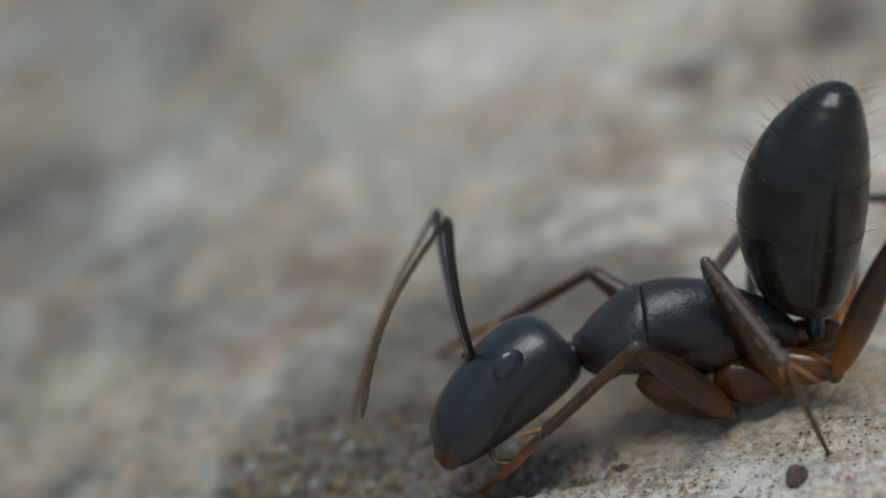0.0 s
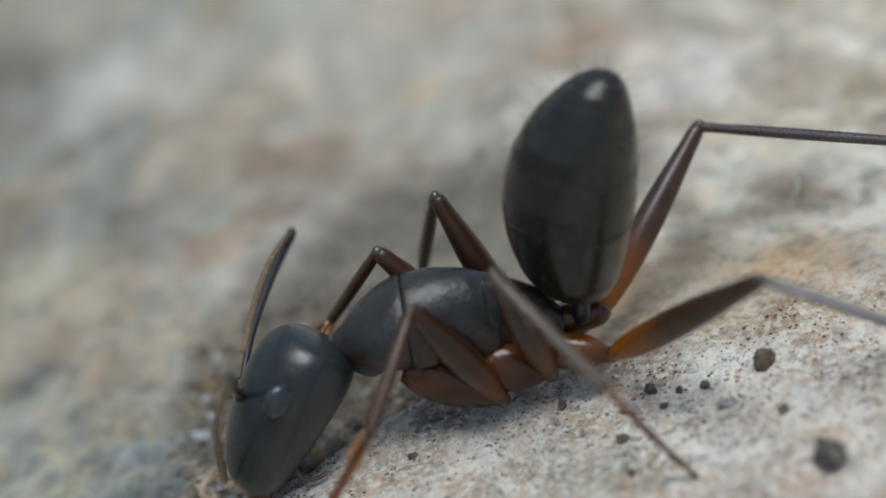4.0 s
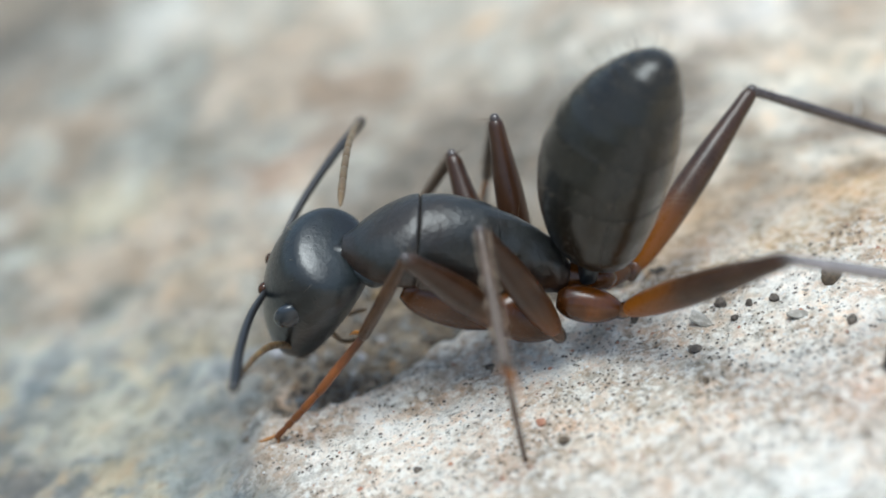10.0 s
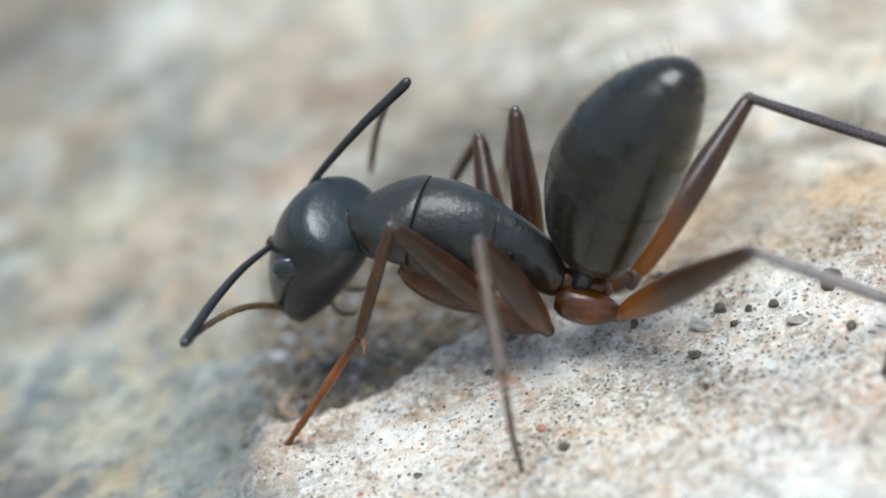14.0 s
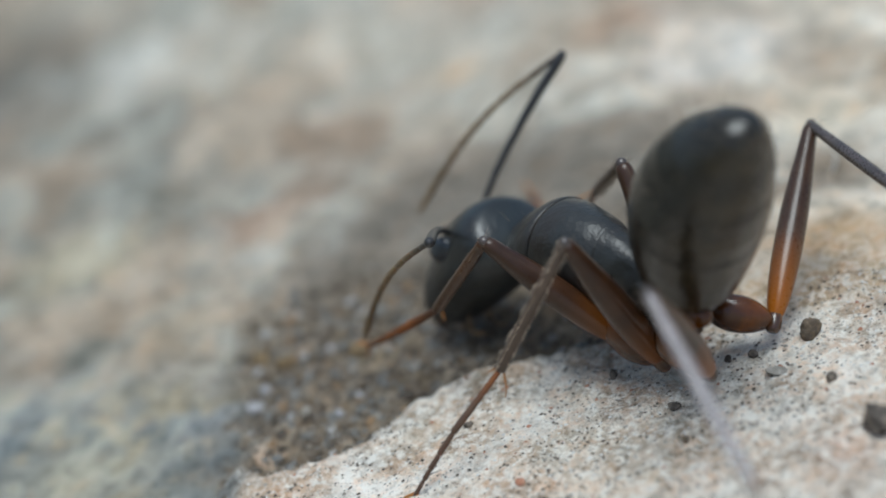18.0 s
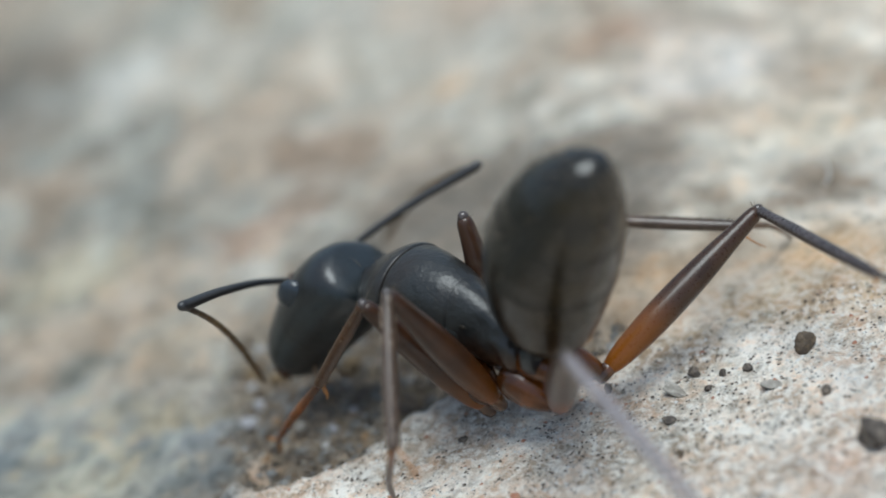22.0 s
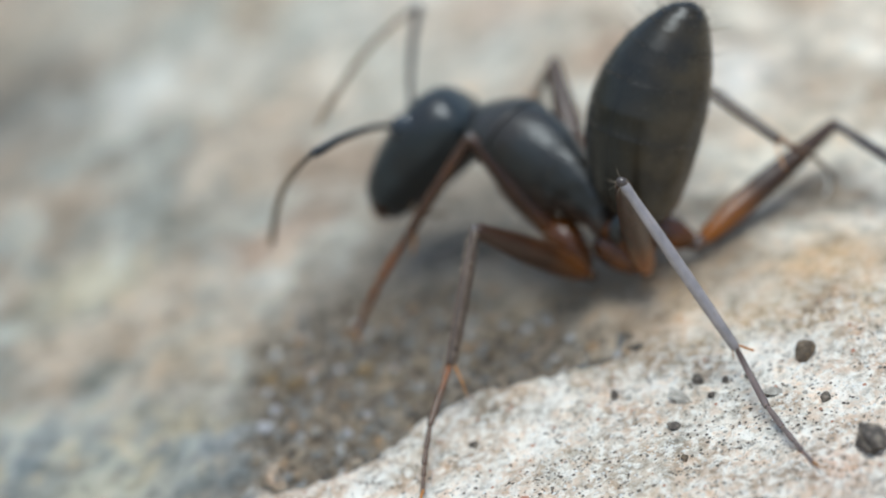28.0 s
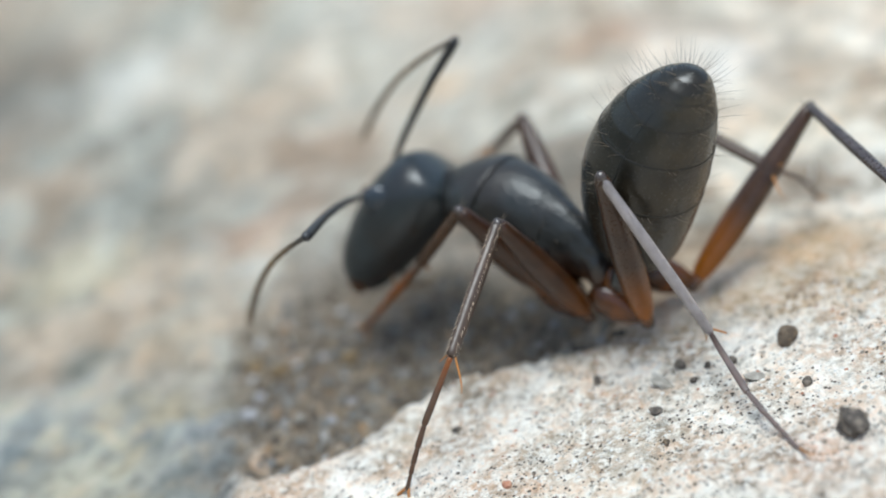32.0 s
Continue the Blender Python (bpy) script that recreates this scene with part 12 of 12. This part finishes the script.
        (24.33, mm(4.392, 0.036, -0.394, -45.1, -31.2, -126.8)), (24.5, mm(4.409, -0.028, -0.331, -42.4, -27.5, -129.8)), (25, mm(4.425, 0.054, -0.254, -55, -4.2, -89.9)),
        (25.5, mm(4.429, -0.088, -0.219, -37.4, -38.6, -122.1)), (25.9, mm(4.435, -0.118, -0.157, -49.7, -7.6, -76.9)), (26.3, mm(4.436, -0.193, -0.009, -31.6, 3.2, -69.6)),
        (26.7, mm(4.409, -0.287, 0.164, -8.4, 13.6, -50.4)), (27.1, mm(4.365, -0.368, 0.302, 13.6, 15.9, -30)), (27.5, mm(4.341, -0.402, 0.358, 22.8, 14.6, -21.1)),
        (27.83, mm(4.359, 0.21, -0.445, -42.7, 4.9, -40.1)), (28, mm(4.181, 0.419, -0.705, -65.4, -1.8, -42.8)), (28.33, mm(4.206, 0.521, -0.588, -95.8, -23.4, -58.2)),
        (28.5, mm(4.213, 0.555, -0.542, -79.9, -72.4, -92.9)), (29, mm(4.206, 0.701, -0.356, -99.7, -24.6, -58.9)), (29.33, mm(4.262, 0.426, -0.552, -88.2, -23.5, -74.4)),
        (29.5, mm(4.274, 0.31, -0.6, -53.8, -61.6, -121)), (29.7, mm(4.254, 0.228, -0.673, -77.1, -17.2, -80.3)), (30, mm(4.208, 0.058, -0.78, -68, -0.8, -72.8)),
        (30.5, mm(4.234, 0.196, -0.716, -59.9, 1.2, -51.6)), (31, mm(4.236, 0.324, -0.665, -74.2, -10.3, -73.3)), (31.5, mm(4.239, 0.297, -0.672, -63.8, -5.7, -43.2)),
        (31.733, mm(4.239, 0.285, -0.676, -72.5, -32, -68.9)), (32, mm(4.24, 0.271, -0.682, -55.5, -64.2, -117.8)),
    ])
    walk(limbs["funiculus_r"], [
        (0, mm(4.961, -2.722, 1.097, 1.3, 47.6, 46.8)), (0.5, mm(4.692, -2.792, 0.842, 0.1, 28.3, 65.2)), (0.75, mm(3.661, -2.627, 0.762, -3.8, 29.6, 43.7)),
        (1, mm(2.759, -2.094, 0.669, -10.1, 32.1, 17.9)), (1.25, mm(3.495, -2.499, 0.693, -8.1, 33, 42.2)), (1.5, mm(4.333, -2.674, 0.635, -5.7, 33.8, 65.9)),
        (1.83, mm(4.442, -2.731, 0.546, -2.8, 34.9, 66.5)), (2, mm(4.471, -2.763, 0.525, -1.8, 35.6, 66.5)), (2.5, mm(4.391, -2.595, 0.631, -9.1, 28.9, 74.1)),
        (3.17, mm(4.122, -2.631, 0.599, -4.5, 19.4, 76.3)), (3.83, mm(3.652, -2.65, 0.509, 2.5, 2.3, 78)), (4.5, mm(3.4, -2.645, 0.439, 6.1, -7, 77.8)),
        (4.7, mm(4, -2.571, 1.037, -5.3, 50.3, 60.2)), (4.867, mm(3.508, -2.251, 1.034, -52.7, 66.3, -5)), (5, mm(3.179, -1.974, 1.023, -100.4, 49.4, -67.4)),
        (5.133, mm(3.107, -1.698, 1.323, -10.9, 49.1, 5.6)), (5.25, mm(3.042, -1.058, 1.772, 22.6, 21.4, 24.2)), (5.367, mm(3.078, -0.323, 2.029, 9.8, 38.7, -17)),
        (5.5, mm(3.137, 0.078, 2.079, -18, 42.4, -73.3)), (5.7, mm(3.231, -2.182, 0.965, 18.3, 32.1, 0.7)), (5.867, mm(3.406, -2.45, 0.623, -39.7, 51.3, -30.2)),
        (6, mm(3.554, -2.598, 0.364, -89.3, 45.2, -62.1)), (6.133, mm(3.306, -2.344, 0.773, -7.8, 47.9, 9.8)), (6.25, mm(2.95, -1.614, 1.432, 24.3, 21.7, 31.3)),
        (6.367, mm(2.797, -0.663, 1.835, 19.8, 36.3, 5.1)), (6.5, mm(2.806, -0.133, 1.922, -13.8, 46.7, -57.9)), (6.733, mm(2.99, -1.278, 1.713, 15.1, 32.8, 17.2)),
        (7, mm(3.536, -2.399, 0.987, 4, 13.7, 59.7)), (7.2, mm(3.403, -2.546, 0.836, 7.6, 6.6, 67.2)), (7.5, mm(3.232, -2.883, 0.488, 11.8, -5.5, 78.4)),
        (8, mm(2.69, -2.685, 0.699, 11.8, -5, 88.3)), (8.2, mm(2.797, -2.635, 0.848, 23.8, 20.3, 34.8)), (8.333, mm(2.768, -1.848, 1.548, 32.8, 27.8, 23.1)),
        (8.4, mm(2.866, -1.357, 1.718, 23, 40.7, -6.4)), (8.5, mm(3.046, -0.46, 2.03, -14.8, 44.3, -78.1)), (8.83, mm(2.881, -1.903, 1.429, -5.8, 54.2, -53.5)),
        (9, mm(2.937, -2.319, 1.015, -2.3, 55.3, -44.7)), (9.25, mm(3.14, -2.738, 0.709, 26.7, 25.4, 31.8)), (9.5, mm(3.353, -3.084, 0.343, 12.8, -4.2, 82.3)),
        (10, mm(2.975, -3.113, 0.407, 14, -7.2, 86.4)), (10.5, mm(2.895, -3.066, 0.323, 14.9, -2.5, 76.7)), (10.75, mm(2.741, -2.036, 1.423, 30.8, 29.8, 27.5)),
        (11, mm(2.865, -0.598, 1.921, -13.2, 53.2, -68.6)), (11.133, mm(2.837, -1.051, 1.867, 20.7, 47.1, -5.5)), (11.267, mm(2.894, -1.998, 1.522, 26.8, 30.2, 31.1)),
        (11.5, mm(3.156, -2.878, 0.776, 12.4, -0.8, 84.3)), (12, mm(2.994, -2.944, 0.567, 11, -7.4, 91.2)), (12.25, mm(3.417, -3.074, 0.63, 9.6, -5.4, 92.5)),
        (12.5, mm(3.859, -3.151, 0.642, 8.3, -3.1, 93.5)), (13, mm(4.108, -3.41, -0.119, 3.2, -15.1, 107.8)), (13.5, mm(4.11, -3.298, 0.127, 10.9, -7.6, 97)),
        (13.7, mm(3.739, -3.154, 0.401, 28.3, 20.4, 49.8)), (13.867, mm(3.021, -2.065, 1.452, 32.6, 48.5, 14.8)), (14, mm(2.745, -0.948, 1.779, -16.3, 57.3, -64.1)),
        (14.5, mm(2.528, -1.288, 1.532, -19.3, 38, -91.8)), (14.9, mm(3.586, -3.106, 0.097, -26.3, 30.4, -104.5)), (15.3, mm(4.44, -3.242, -0.296, -32.8, 10.3, -124.2)),
        (15.7, mm(5.773, -2.776, -0.623, -32.2, -12, -141.1)), (16.1, mm(6.652, -1.813, -0.433, -24, -31.9, -162.2)), (16.5, mm(6.863, -1.318, -0.205, -17.7, -38.9, -172.9)),
        (16.83, mm(6.557, -2.094, 0.203, -18.1, -34.8, -172.4)), (17, mm(6.392, -2.318, 0.393, -18.2, -33.4, -172.3)), (17.25, mm(5.411, -2.979, 0.854, -20.8, -10.4, -124.5)),
        (17.5, mm(3.231, -1.83, 2.309, 0.7, 14.1, -51.1)), (17.733, mm(4.968, -2.799, 1.134, 1.5, 26.9, -12.8)), (18, mm(4.023, -2.237, 1.655, 23.1, 36.2, 53.3)),
        (18.33, mm(5.576, -2.537, 0.58, 9.7, 10.6, 96.2)), (18.5, mm(5.956, -2.361, 0.363, 1.8, 2.9, 117.9)), (18.7, mm(5.453, -2.497, 0.608, 11.8, 18.4, 93.6)),
        (19, mm(4.495, -2.2, 1.336, 27.1, 40.6, 68.8)), (19.25, mm(4.432, -2.501, 0.95, 16.5, 48.3, 31.7)), (19.5, mm(4.405, -2.726, 0.517, 8.7, 48.5, -0.8)),
        (20, mm(3.808, -2.692, 0.571, 14.6, 45.5, 5.7)), (20.25, mm(2.855, -2.229, 0.647, 8.3, 39.7, -6.4)), (20.5, mm(2.116, -1.461, 0.611, 2.8, 34.5, -19.1)),
        (21, mm(2.336, -1.659, 0.728, 5.7, 32.8, 4.6)), (21.25, mm(3.483, -2.569, 0.467, 18, 7.9, 69.4)), (21.5, mm(4.898, -2.778, 0.083, 4.2, -10.6, 121.8)),
        (21.75, mm(4.008, -2.756, 0.308, 23.2, 10.3, 67.9)), (22, mm(3.17, -2.444, 0.501, 14.1, 40.9, 5.9)), (22.5, mm(2.542, -1.647, 1.086, 5.2, 43.4, -14.7)),
        (23, mm(3.613, -2.452, 0.962, 12.3, 46.3, 10.3)), (23.5, mm(2.985, -1.482, 1.441, 9.1, 54.4, -3.1)), (24, mm(4.176, -2.324, 0.804, 19.4, 44.1, 23.7)),
        (24.33, mm(2.915, -1.936, 1.098, 11, 40.6, 6.1)), (24.5, mm(2.775, -1.992, 0.998, 11.5, 40.2, 4.9)), (25, mm(4.428, -2.818, -0.043, 21.5, 32.1, 32.6)),
        (25.25, mm(3.801, -2.603, 0.866, 18.2, 41, 19.5)), (25.5, mm(3.232, -1.993, 1.579, 14.5, 47.8, 9.2)), (25.9, mm(5.081, -2.898, 0.226, -4.6, 50.8, -17.2)),
        (26.3, mm(5.437, -2.889, -0.169, -41.3, 32, -73.7)), (26.7, mm(6.193, -2.444, -0.515, -47.6, -4.5, -110.6)), (27.1, mm(6.765, -1.752, -0.485, -32, -33.8, -147.8)),
        (27.5, mm(6.941, -1.408, -0.367, -17.7, -41.5, -169.4)), (27.83, mm(6.553, -1.64, -0.689, 18.5, -14.9, 126.8)), (28, mm(6.294, -1.535, -0.613, 21.5, 0.4, 110)),
        (28.33, mm(5.598, -1.727, 0.554, 30.8, 41.9, 72.9)), (28.5, mm(4.169, -0.317, 2.202, 10.4, 60.9, 37.3)), (29, mm(5.559, -1.541, 0.844, 8.6, 27.4, 78.4)),
        (29.33, mm(4.974, -2.118, 0.595, 18.1, 52.6, 33.4)), (29.5, mm(3.568, -0.866, 1.932, -3.1, 62.6, -7.4)), (29.7, mm(4.716, -2.484, 0.179, 53.1, 24.3, 68.8)),
        (29.867, mm(4.909, -2.644, -0.36, 47.9, -28.6, 101.3)), (30, mm(5.061, -2.693, -0.737, 8.1, -56.4, 153.4)), (30.5, mm(6.022, -2.061, -0.778, 6.5, -49.6, 155.5)),
        (30.75, mm(5.549, -2.295, -0.497, 2.3, -49.4, 164.7)), (31, mm(5.05, -2.39, -0.151, -0.9, -48.6, 172.5)), (31.25, mm(5.737, -2.121, -0.303, 12.4, -31.2, 144.9)),
        (31.5, mm(6.328, -1.666, -0.388, 14.9, -10.7, 124.5)), (31.75, mm(4.962, -1.953, 0.987, 31.3, 26.2, 75.2)), (32, mm(3.655, -0.838, 1.911, 4, 56.1, 6)),
    ])


motions()
